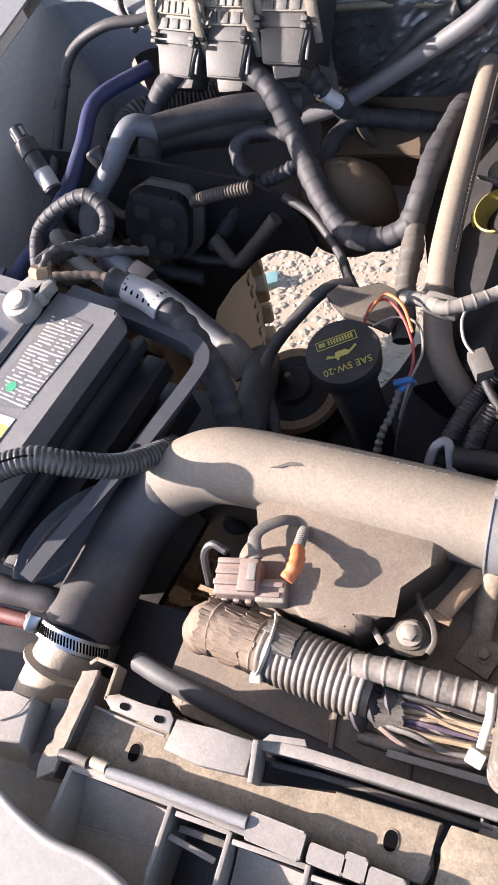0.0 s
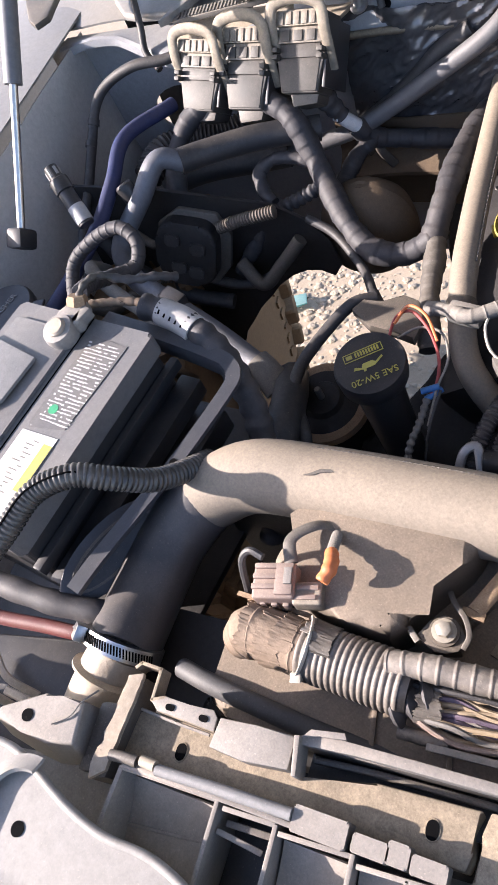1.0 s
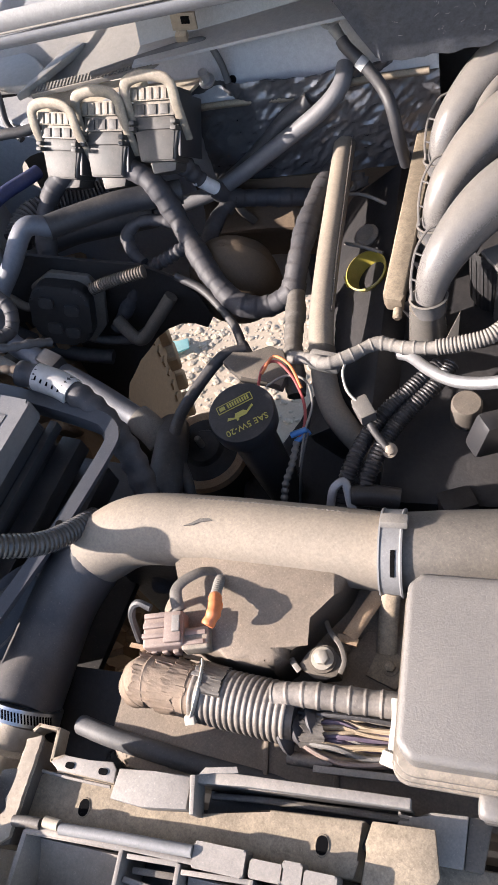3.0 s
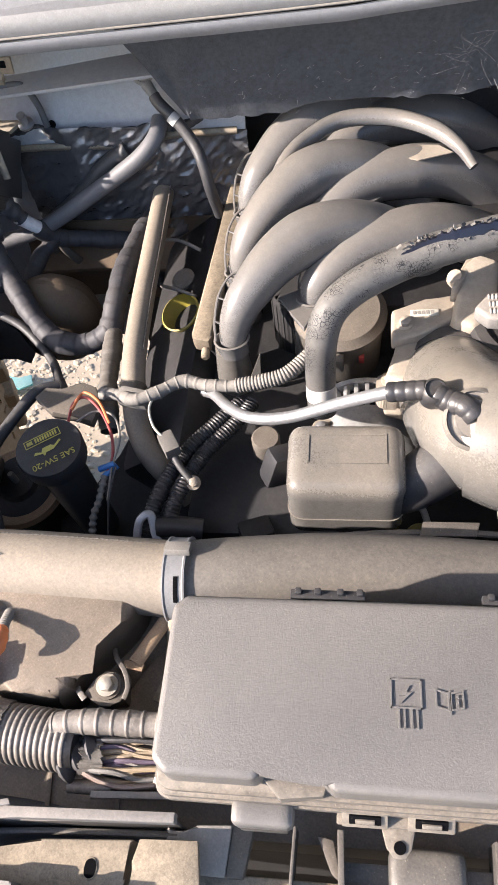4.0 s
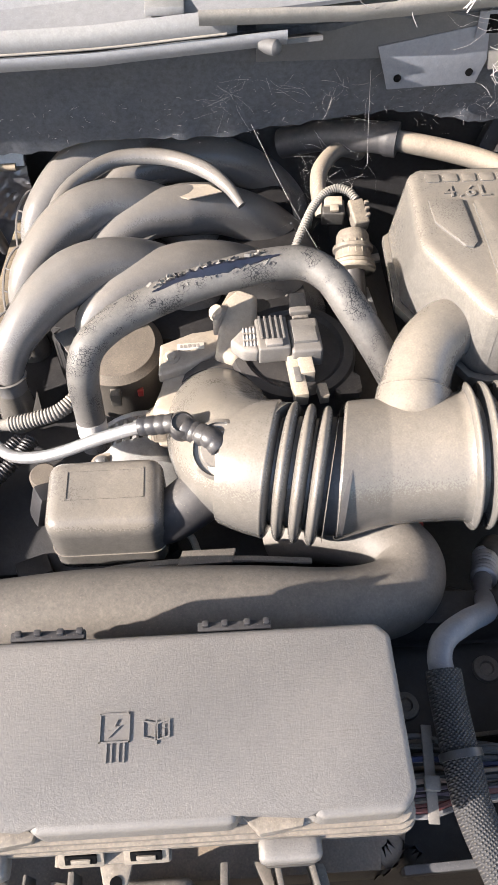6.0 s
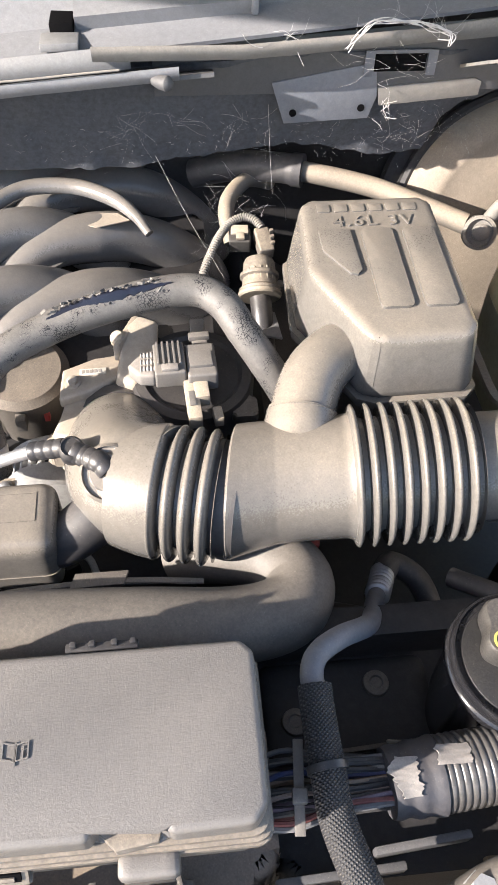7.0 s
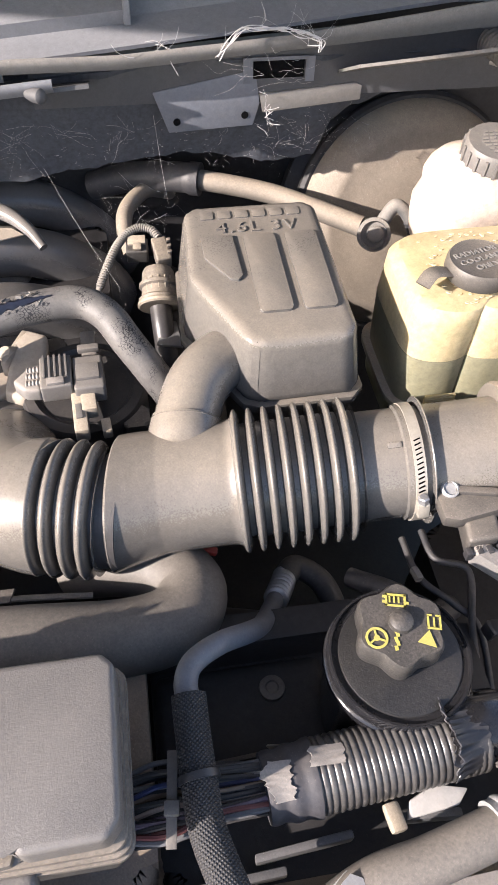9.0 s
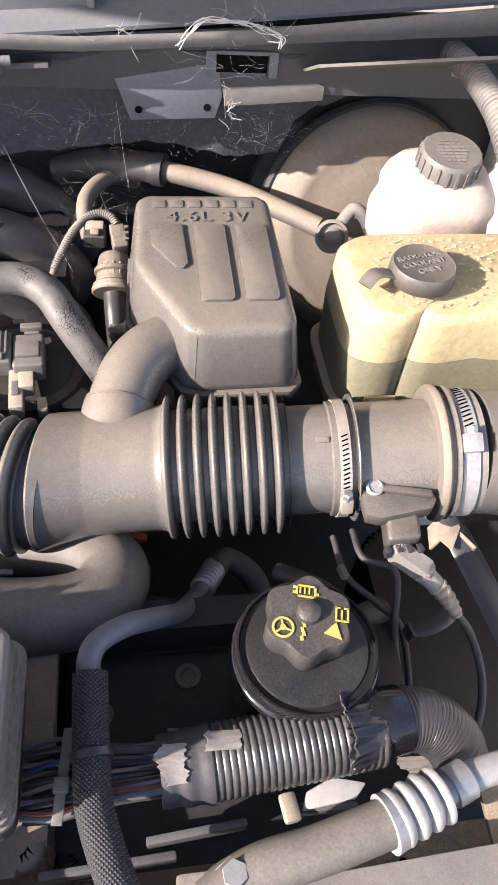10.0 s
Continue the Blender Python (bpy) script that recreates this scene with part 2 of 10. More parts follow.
M_WIRE_TAN = dusty("tan_wire", (0.36, 0.27, 0.17), 0.3, DUST, 0.5, bump=0.1)
M_WIRE_PURPLE = dusty("purple_wire", (0.10, 0.07, 0.12), 0.3, DUST, 0.5, bump=0.1)
M_PINK = dusty("faded_mauve_connector", (0.22, 0.155, 0.135), 0.5, (0.36, 0.29, 0.23), 0.5)
M_GREEN = dusty("green_print", (0.03, 0.30, 0.14), 0.05, DUST, 0.5)
M_TYRE = dusty("mud_dusted_tyre", (0.13, 0.08, 0.045), 0.6, (0.34, 0.22, 0.125), 0.85, bump=0.5, grain=260)
M_ROPE = dusty("cobweb_silk", (0.50, 0.485, 0.47), 0.0, DUST, 0.8)
M_BATT = dusty("battery_grey_lid", (0.12, 0.12, 0.125), 0.3, (0.28, 0.255, 0.225), 0.5, bump=0.15)
M_STONE = dusty("pale_pebbles", (0.32, 0.27, 0.21), 0.4, (0.42, 0.355, 0.28), 0.85, bump=0.5)


def milky(name, base, rough, sub, stain):
    """Translucent moulded plastic, with a stained blotchy tone."""
    m = dusty(name, base, 0.25, stain, rough, bump=0.15, grain=300, blotch=30, grit=0.2)
    b = m.node_tree.nodes["Principled BSDF"]
    b.inputs["Subsurface Weight"].default_value = sub
    b.inputs["Subsurface Radius"].default_value = (0.02, 0.015, 0.008)
    b.inputs["Subsurface Scale"].default_value = 1.0
    return m


M_TANK = milky("yellowed_milky_plastic", (0.47, 0.392, 0.235), 0.35, 0.25, (0.43, 0.32, 0.15))
# darker tank plastic: shade from the duct put into the colour
M_TANK_LOW = milky("shaded_milky_plastic", (0.225, 0.215, 0.145), 0.35, 0.10, (0.30, 0.26, 0.16))
M_TANK_MARK = dusty("dried_splash_film", (0.50, 0.43, 0.27), 0.2, (0.40, 0.32, 0.19), 0.4, bump=0.1)
M_BRAKE = milky("white_milky_plastic", (0.47, 0.40, 0.345), 0.35, 0.3, (0.58, 0.42, 0.32))


def ground_material():
    m = dusty("pale_dry_dirt", (0.28, 0.225, 0.165), 0.5, (0.42, 0.35, 0.27), 0.95, bump=1.0, grain=90, blotch=5)
    return m


M_CORE = dusty("dark_blue_hose_core", (0.006, 0.008, 0.018), 0.03, DUST, 0.35, bump=0.1)
M_GROUND = ground_material()


def braid_material(name, a, c):
    """Woven sleeve: two crossing wave bands give the weave and its relief."""
    m = bpy.data.materials.new(name)
    m.use_nodes = True
    n, link = m.node_tree.nodes, m.node_tree.links.new
    b = n["Principled BSDF"]
    tc = n.new("ShaderNodeTexCoord")
    waves = []
    for turn in (0.8, -0.8):
        mp = n.new("ShaderNodeMapping")
        mp.inputs["Rotation"].default_value = (0, 0, turn)
        w = n.new("ShaderNodeTexWave")
        w.inputs["Scale"].default_value, w.inputs["Distortion"].default_value = 150.0, 1.0
        link(tc.outputs["Object"], mp.inputs[0])
        link(mp.outputs[0], w.inputs["Vector"])
        waves.append(w)
    mul = n.new("ShaderNodeMath")
    mul.operation = "MULTIPLY"
    link(waves[0].outputs["Fac"], mul.inputs[0])
    link(waves[1].outputs["Fac"], mul.inputs[1])
    mix = n.new("ShaderNodeMix")
    mix.data_type = "RGBA"
    mix.inputs["A"].default_value, mix.inputs["B"].default_value = (*a, 1), (*c, 1)
    link(mul.outputs[0], mix.inputs["Factor"])
    link(mix.outputs["Result"], b.inputs["Base Color"])
    b.inputs["Roughness"].default_value = 0.7
    bp = n.new("ShaderNodeBump")
    bp.inputs["Strength"].default_value, bp.inputs["Distance"].default_value = 0.8, 0.002
    link(mul.outputs[0], bp.inputs["Height"])
    link(bp.outputs[0], b.inputs["Normal"])
    return m


M_BRAID = braid_material("braided_sleeve", (0.016, 0.016, 0.019), (0.085, 0.08, 0.075))


def cracked_material():
    """Foam sleeve, split into curling flakes: dark cracks between pale crusts."""
    m = dusty("cracked_foam_sleeve", (0.085, 0.081, 0.079), 0.34, (0.24, 0.215, 0.185), 0.55, bump=0.2, grain=900, mottle=0.16)
    n, link = m.node_tree.nodes, m.node_tree.links.new
    b = n["Principled BSDF"]
    tc = n.new("ShaderNodeTexCoord")
    warp = n.new("ShaderNodeTexNoise")
    warp.inputs["Scale"].default_value, warp.inputs["Detail"].default_value = 60, 6
    link(tc.outputs["Object"], warp.inputs["Vector"])
    add = n.new("ShaderNodeMix")
    add.data_type, add.blend_type = "RGBA", "LINEAR_LIGHT"
    add.inputs["Factor"].default_value = 0.006
    link(tc.outputs["Object"], add.inputs["A"])
    link(warp.outputs["Color"], add.inputs["B"])
    vor = n.new("ShaderNodeTexVoronoi")
    vor.feature = "DISTANCE_TO_EDGE"
    vor.inputs["Scale"].default_value = 330
    link(add.outputs["Result"], vor.inputs["Vector"])
    zone = n.new("ShaderNodeTexNoise")
    zone.inputs["Scale"].default_value, zone.inputs["Detail"].default_value = 42, 6
    link(tc.outputs["Object"], zone.inputs["Vector"])
    width = n.new("ShaderNodeMapRange")
    for k, v in zip(("From Min", "From Max", "To Min", "To Max"), (0.47, 0.78, 0.0, 0.16)):
        width.inputs[k].default_value = v
    link(zone.outputs["Fac"], width.inputs["Value"])
    less = n.new("ShaderNodeMath")
    less.operation = "LESS_THAN"
    link(vor.outputs["Distance"], less.inputs[0])
    link(width.outputs[0], less.inputs[1])
    col = n.new("ShaderNodeMix")
    col.data_type = "RGBA"
    col.inputs["B"].default_value = (0.012, 0.012, 0.014, 1)
    old = b.inputs["Base Color"].links[0].from_socket
    link(less.outputs[0], col.inputs["Factor"])
    link(old, col.inputs["A"])
    link(col.outputs["Result"], b.inputs["Base Color"])
    bp = n.new("ShaderNodeBump")
    bp.invert = True
    bp.inputs["Strength"].default_value, bp.inputs["Distance"].default_value = 1.0, 0.003
    link(less.outputs[0], bp.inputs["Height"])
    link(bp.outputs[0], b.inputs["Normal"])
    return m


M_SLEEVE = cracked_material()


# ---- mesh helpers ----
def smooth_line(pts, per=10):
    """Points of a Catmull-Rom line through pts."""
    p = [Vector(q) for q in pts]
    if len(p) == 2:
        return [p[0].lerp(p[1], i / per) for i in range(per + 1)]
    p = [p[0] * 2 - p[1]] + p + [p[-1] * 2 - p[-2]]
    out = []
    for i in range(1, len(p) - 2):
        a, b, c, d = p[i - 1:i + 3]
        for k in range(per):
            t = k / per
            out.append(0.5 * (2 * b + (c - a) * t + (2 * a - 5 * b + 4 * c - d) * t * t + (3 * b - a - 3 * c + d) * t ** 3))
    out.append(p[-2])
    return out


def resample(line, step):
    out, acc = [line[0]], 0.0
    for a, b in zip(line, line[1:]):
        seg = (b - a).length
        while seg and acc + seg >= step:
            a = a.lerp(b, (step - acc) / seg)
            out.append(a)
            seg, acc = (b - a).length, 0.0
        acc += seg
    if (out[-1] - line[-1]).length > step * 0.3:
        out.append(line[-1])
    return out


def sweep(pts, radius, seg=16, per=10, step=None, squash=1.0, caps=True, bm=None):
    """A tube along pts. radius: metres, or a function of (share of length, metres along)."""
    line = smooth_line(pts, per)
    if step:
        line = resample(line, step)
    bm = bm or bmesh.new()
    total = sum((b - a).length for a, b in zip(line, line[1:])) or 1
    along, rings, side = 0.0, [], None
    for i, p in enumerate(line):
        if i:
            along += (p - line[i - 1]).length
        tang = (line[min(i + 1, len(line) - 1)] - line[max(i - 1, 0)]).normalized()
        if side is None:
            side = tang.cross(Vector((0, 0, 1)))
            if side.length < 0.05:
                side = tang.cross(Vector((0, 1, 0)))
        side = (side - tang * side.dot(tang)).normalized()
        upv = side.cross(tang)
        r = radius(along / total, along) if callable(radius) else radius
        rings.append([bm.verts.new(p + (side * math.cos(a) + upv * math.sin(a) * squash) * r)
                      for a in (2 * math.pi * k / seg for k in range(seg))])
    for ra, rb in zip(rings, rings[1:]):
        for k in range(seg):
            f = bm.faces.new((ra[k], ra[(k + 1) % seg], rb[(k + 1) % seg], rb[k]))
            f.smooth = True
    if caps:
        bm.faces.new(rings[0][::-1])
        bm.faces.new(rings[-1])
    return bm


def loft(stations, seg=64):
    """A tube through rings, each given as (centre, the way it faces, radius)."""
    bm = bmesh.new()
    rings = []
    for c, d, r in stations:
        d = Vector(d).normalized()
        side = d.cross(Vector((0, 0, 1))).normalized()
        upv = side.cross(d)
        rings.append([bm.verts.new(Vector(c) + (side * math.cos(a) + upv * math.sin(a)) * r) for a in (2 * math.pi * k / seg for k in range(seg))])
    for ra, rb in zip(rings, rings[1:]):
        for k in range(seg):
            bm.faces.new((ra[k], ra[(k + 1) % seg], rb[(k + 1) % seg], rb[k])).smooth = True
    bm.faces.new(rings[0][::-1])
    bm.faces.new(rings[-1])
    return bm


def ribs(r0, depth, pitch, duty=0.5):
    """Radius of a corrugated tube: rounded rings on a smaller core."""
    def f(u, s):
        ph = (s / pitch) % 1.0
        return r0 - depth + depth * max(0.0, math.sin(math.pi * min(1, ph / duty))) ** 0.5 if ph < duty else r0 - depth
    return f


def box(lo, hi, bevel=0.002, m=None, bm=None, seg=2):
    """A bevelled box between two corners, turned by m about its own centre."""
    bm = bm or bmesh.new()
    lo, hi = Vector(lo), Vector(hi)
    c, s = (lo + hi) / 2, hi - lo
    made = bmesh.ops.create_cube(bm, size=1.0, matrix=Matrix.Translation(c) @ (m or Matrix()) @ Matrix.Diagonal((*s, 1)))
    if bevel:
        vs = set(made["verts"])
        es = [e for e in bm.edges if e.verts[0] in vs]
        bmesh.ops.bevel(bm, geom=es, offset=min(bevel, min(s) * 0.45), segments=seg, affect="EDGES", profile=0.6)
    return bm


def softbox(lo, hi, r, cuts=9):
    """A box whose edges and corners are rounded with radius r."""
    bm = bmesh.new()
    lo, hi = Vector(lo), Vector(hi)
    bmesh.ops.create_cube(bm, size=1.0, matrix=Matrix.Translation((lo + hi) / 2) @ Matrix.Diagonal((*(hi - lo), 1)))
    bmesh.ops.subdivide_edges(bm, edges=bm.edges[:], cuts=cuts, use_grid_fill=True)
    for v in bm.verts:
        for k in range(3):          # gather the rows near the edges
            t = (v.co[k] - lo[k]) / (hi[k] - lo[k]) * 2 - 1
            t = math.copysign(abs(t) ** 0.6, t)
            v.co[k] = lo[k] + (t + 1) / 2 * (hi[k] - lo[k])
        c = Vector([min(max(v.co[k], lo[k] + r), hi[k] - r) for k in range(3)])
        d = v.co - c
        if d.length > 1e-9:
            v.co = c + d.normalized() * r
    for f in bm.faces:
        f.smooth = True
    return bm


def obox(centre, size, turn=(0, 0, 0), bevel=0.002, bm=None, seg=2):
    """A bevelled box by centre, size and turn in degrees."""
    c, s = Vector(centre), Vector(size) / 2
    return box(c - s, c + s, bevel, pose(0, 0, 0, *turn), bm, seg)


def prism(outline, depth, m, bevel=0.0, bm=None, seg=2):
    """An outline of (x, y) pushed up by depth along z, set by the matrix m."""
    bm = bm or bmesh.new()
    low = [bm.verts.new(m @ Vector((x, y, 0))) for x, y in outline]
    top = [bm.verts.new(m @ Vector((x, y, depth))) for x, y in outline]
    k = len(outline)
    fs = [bm.faces.new(low[::-1]), bm.faces.new(top)]
    fs += [bm.faces.new((low[i], low[(i + 1) % k], top[(i + 1) % k], top[i])) for i in range(k)]
    if bevel:
        es = {e for f in fs for e in f.edges}
        bmesh.ops.bevel(bm, geom=list(es), offset=bevel, segments=seg, affect="EDGES", profile=0.6)
    bmesh.ops.recalc_face_normals(bm, faces=bm.faces[:])
    return bm


def rounded(x0, y0, x1, y1, r, n=5):
    """Outline of a rectangle with round corners."""
    out = []
    for cx, cy, a0 in ((x1 - r, y1 - r, 0), (x0 + r, y1 - r, 90), (x0 + r, y0 + r, 180), (x1 - r, y0 + r, 270)):
        out += [(cx + r * math.cos(radians(a0 + 90 * k / n)), cy + r * math.sin(radians(a0 + 90 * k / n))) for k in range(n + 1)]
    return out


def lathe(profile, m, seg=40, bm=None, lobes=0, lobe=0.0):
    """A profile of (radius, height) turned about z, set by m; lobes make a hand grip."""
    bm = bm or bmesh.new()
    rings = []
    for r, h in profile:
        ring = []
        for k in range(seg):
            a = 2 * math.pi * k / seg
            rr = r * (1 + lobe * math.cos(lobes * a)) if lobes else r
            ring.append(bm.verts.new(m @ Vector((rr * math.cos(a), rr * math.sin(a), h))))
        rings.append(ring)
    for ra, rb in zip(rings, rings[1:]):
        for k in range(seg):
            f = bm.faces.new((ra[k], ra[(k + 1) % seg], rb[(k + 1) % seg], rb[k]))
            f.smooth = True
    bm.faces.new(rings[0][::-1])
    bm.faces.new(rings[-1])
    return bm


def sheet(f, us, vs, thick=0.0015):
    """A thin curved panel: f(u, v) gives a point; us and vs are the numbers of steps."""
    bm = bmesh.new()
    g = [[Vector(f(i / us, j / vs)) for j in range(vs + 1)] for i in range(us + 1)]
    top = [[bm.verts.new(p) for p in row] for row in g]
    low = []
    for i in range(us + 1):
        row = []
        for j in range(vs + 1):
            du = g[min(i + 1, us)][j] - g[max(i - 1, 0)][j]
            dv = g[i][min(j + 1, vs)] - g[i][max(j - 1, 0)]
            nrm = du.cross(dv)
            nrm = nrm.normalized() if nrm.length > 1e-12 else Vector((0, 0, 1))
            row.append(bm.verts.new(g[i][j] - nrm * thick))
        low.append(row)
    for i in range(us):
        for j in range(vs):
            bm.faces.new((top[i][j], top[i + 1][j], top[i + 1][j + 1], top[i][j + 1])).smooth = True
            bm.faces.new((low[i][j], low[i][j + 1], low[i + 1][j + 1], low[i + 1][j])).smooth = True
    for i in range(us):
        bm.faces.new((top[i][0], low[i][0], low[i + 1][0], top[i + 1][0]))
        bm.faces.new((top[i][vs], top[i + 1][vs], low[i + 1][vs], low[i][vs]))
    for j in range(vs):
        bm.faces.new((top[0][j], top[0][j + 1], low[0][j + 1], low[0][j]))
        bm.faces.new((top[us][j], low[us][j], low[us][j + 1], top[us][j + 1]))
    return bm


def mesh_of(name, bm, material):
    me = bpy.data.meshes.new(name)
    bmesh.ops.recalc_face_normals(bm, faces=bm.faces[:])
    bm.to_mesh(me)
    bm.free()
    me.materials.append(material)
    me.set_sharp_from_angle(angle=radians(38))
    return me


def thing(name, at, label, category, group="", kind=""):
    e = new(name)
    e.empty_display_size = 0.02
    e.location = at
    e.matrix_basis = Matrix.Translation(at)
    return tagged(e, label, category, group, kind)


def base_of(ob):
    m = ob.matrix_basis.copy()
    if ob.parent:
        m = base_of(ob.parent) @ ob.matrix_parent_inverse @ m
    return m


def part(name, bm, material, parent, label=""):
    ob = new(name, mesh_of(name, bm, material))
    ob.parent = parent
    ob.matrix_parent_inverse = base_of(parent).inverted()
    return tagged(ob, label) if label else ob


def solo(name, bm, material, label, category, group="", kind=""):
    return tagged(new(name, mesh_of(name, bm, material)), label, category, group, kind)


def text_mesh(words, size, m, depth=0.0006, spacing=1.0):
    """Raised lettering as a bmesh, centred, lying in the plane of m."""
    cu = bpy.data.curves.new("lettering", "FONT")
    cu.body, cu.size, cu.extrude, cu.align_x, cu.align_y, cu.space_character = words, size, depth, "CENTER", "CENTER", spacing
    cu.resolution_u = 3
    ob = new("lettering", cu)
    dg = bpy.context.evaluated_depsgraph_get()
    me = bpy.data.meshes.new_from_object(ob.evaluated_get(dg))
    bm = bmesh.new()
    bm.from_mesh(me)
    bm.transform(m)
    bpy.data.objects.remove(ob)
    bpy.data.curves.remove(cu)
    bpy.data.meshes.remove(me)
    return bm


def bars(rows, m, bm=None, depth=0.0004):
    """Plain bars (x, y, width, height) in place of print that cannot be read."""
    bm = bm or bmesh.new()
    for x, y, w, h in rows:
        prism([(x, y), (x + w, y), (x + w, y + h), (x, y + h)], depth, m, bm=bm)
    return bm


def frame_on(origin, xdir, ydir):
    """A matrix with its origin, x and y directions; z is their cross product."""
    x = Vector(xdir).normalized()
    z = x.cross(Vector(ydir)).normalized()
    y = z.cross(x)
    m = Matrix((x, y, z)).transposed().to_4x4()
    m.translation = origin
    return m


def aim(p, d):
    """A matrix at p whose z points along d."""
    m = Vector(d).to_track_quat("Z", "Y").to_matrix().to_4x4()
    m.translation = p
    return m


def ragged_band(x0, x1, cy, cz, r, a0, a1, seed, flare=0.004, rough=0.003, slope=(0.0, 0.0)):
    """Torn tape wrapped round a run along x: uneven edges, the left one lifting off."""
    rnd = random.Random(seed)
    n = max(12, int((a1 - a0) / 2.5))
    bm = bmesh.new()
    rows, e0, e1, lift = [], 0.0, 0.0, flare
    for k in range(n + 1):
        a = radians(a0 + (a1 - a0) * k / n)
        e0 = e0 * 0.88 + rnd.uniform(-rough, rough) * 0.55
        e1 = e1 * 0.88 + rnd.uniform(-rough, rough) * 0.4
        lift = lift * 0.8 + 0.2 * flare * rnd.uniform(-0.6, 2.2)
        row = []
        for u in (0.0, 0.2, 0.45, 0.75, 1.0):
            x = x0 + e0 + (x1 + e1 - x0 - e0) * u
            rr = r + lift * (1 - u) ** 2 + rnd.uniform(-0.0004, 0.0004)
            row.append(bm.verts.new((x, cy + slope[0] * (x - x0) + rr * math.cos(a), cz + slope[1] * (x - x0) + rr * math.sin(a))))
        rows.append(row)
    for ra, rb in zip(rows, rows[1:]):
        for j in range(4):
            bm.faces.new((ra[j], ra[j + 1], rb[j + 1], rb[j]))
    bmesh.ops.recalc_face_normals(bm, faces=bm.faces[:])
    bmesh.ops.solidify(bm, geom=bm.faces[:], thickness=0.0008)
    return bm


def worm_clamp(name, centre, axis, r, width, screw_turn, label, way=1, slots=26, finish=M_CHROME):
    """A slotted steel band with its screw housing."""
    th = thing(name, centre, label, "hose clamp")
    m = aim(centre, axis)
    part("band", lathe([(r, -width / 2), (r + 0.0012, -width / 2), (r + 0.0012, width / 2), (r, width / 2)], m, 48), finish, th)
    for k in range(slots):
        a = radians(screw_turn + way * (16 + k * 4.4))
        mm = m @ Matrix.Rotation(a, 4, "Z") @ Matrix.Translation((r + 0.0013, 0, 0)) @ Matrix.Rotation(radians(20), 4, "X")
        bm = box((-0.0004, -0.0006, -width * 0.3), (0.0004, 0.0006, width * 0.3), 0)
        bm.transform(mm)
        part("slot", bm, M_INK, th)
    mm = m @ Matrix.Rotation(radians(screw_turn), 4, "Z") @ Matrix.Translation((r + 0.005, 0, 0))
    bm = box((-0.0045, -0.008, -width * 0.55), (0.0045, 0.008, width * 0.55), 0.002)
    bm.transform(mm)
    part("screw_housing", bm, finish, th)
    bm = lathe([(0.0048, 0), (0.0048, 0.006), (0.0035, 0.007)], mm @ Matrix.Rotation(radians(90), 4, "X") @ Matrix.Translation((0, 0, 0.007)), 6)
    part("screw", bm, M_ALU, th)
    return th


def bolt(centre, axis, r, parent, material=None, name="bolt"):
    m = aim(centre, axis)
    bm = lathe([(r * 1.5, 0), (r * 1.5, r * 0.25), (r * 1.1, r * 0.3)], m, 20)
    lathe([(r, r * 0.3), (r, r * 1.1), (r * 0.75, r * 1.25)], m, 6, bm)
    return part(name, bm, material or M_ALU, parent)

# ---- the ground ----
def ground_sheet():
    bm = bmesh.new()
    bmesh.ops.create_grid(bm, x_segments=60, y_segments=60, size=300)
    return bm


solo("ground", ground_sheet(), M_GROUND, "pale dry dirt and gravel yard in sunlight", "ground", kind="structure")


def pebbles():
    """Loose stones on the yard behind the wheel: low irregular eight-sided lumps."""
    rnd = random.Random(4)
    verts, faces = [], []
    for _ in range(4200):
        x, y, r = rnd.gauss(-0.6, 0.35), rnd.gauss(1.5, 0.3), rnd.uniform(0.003, 0.008) * rnd.choice((0.6, 0.8, 1.0, 2.0))
        k, turn, base = 7, rnd.uniform(0, 6.3), len(verts)
        for ring, h in ((1.0, 0.0), (0.75, 0.28), (0.3, 0.40)):
            for q in range(k):
                a = turn + 2 * math.pi * q / k
                rr = r * ring * rnd.uniform(0.8, 1.15)
                verts.append((x + rr * math.cos(a), y + rr * math.sin(a) * 0.8, r * h * rnd.uniform(0.8, 1.1)))
        for ring in range(2):
            for q in range(k):
                a, b = base + ring * k + q, base + ring * k + (q + 1) % k
                faces.append((a, b, b + k, a + k))
        faces.append(tuple(base + 2 * k + q for q in range(k)))
    me = bpy.data.meshes.new("gravel")
    me.from_pydata(verts, [], faces)
    me.materials.append(M_STONE)
    return me


tagged(new("gravel", pebbles()), "scattered pale stones on the dirt", "gravel", kind="stuff")
solo("plastic_scrap", prism([(-0.765, 1.368), (-0.742, 1.392), (-0.728, 1.380), (-0.705, 1.408), (-0.672, 1.398), (-0.640, 1.412), (-0.628, 1.378), (-0.660, 1.362), (-0.690, 1.368), (-0.712, 1.345), (-0.74, 1.352)], 0.006, pose(-0.035, -0.015, 0.004, 0.6, 0.4, 0), 0.002), M_TEAL, "crumpled teal plastic scrap on the dirt", "scrap")


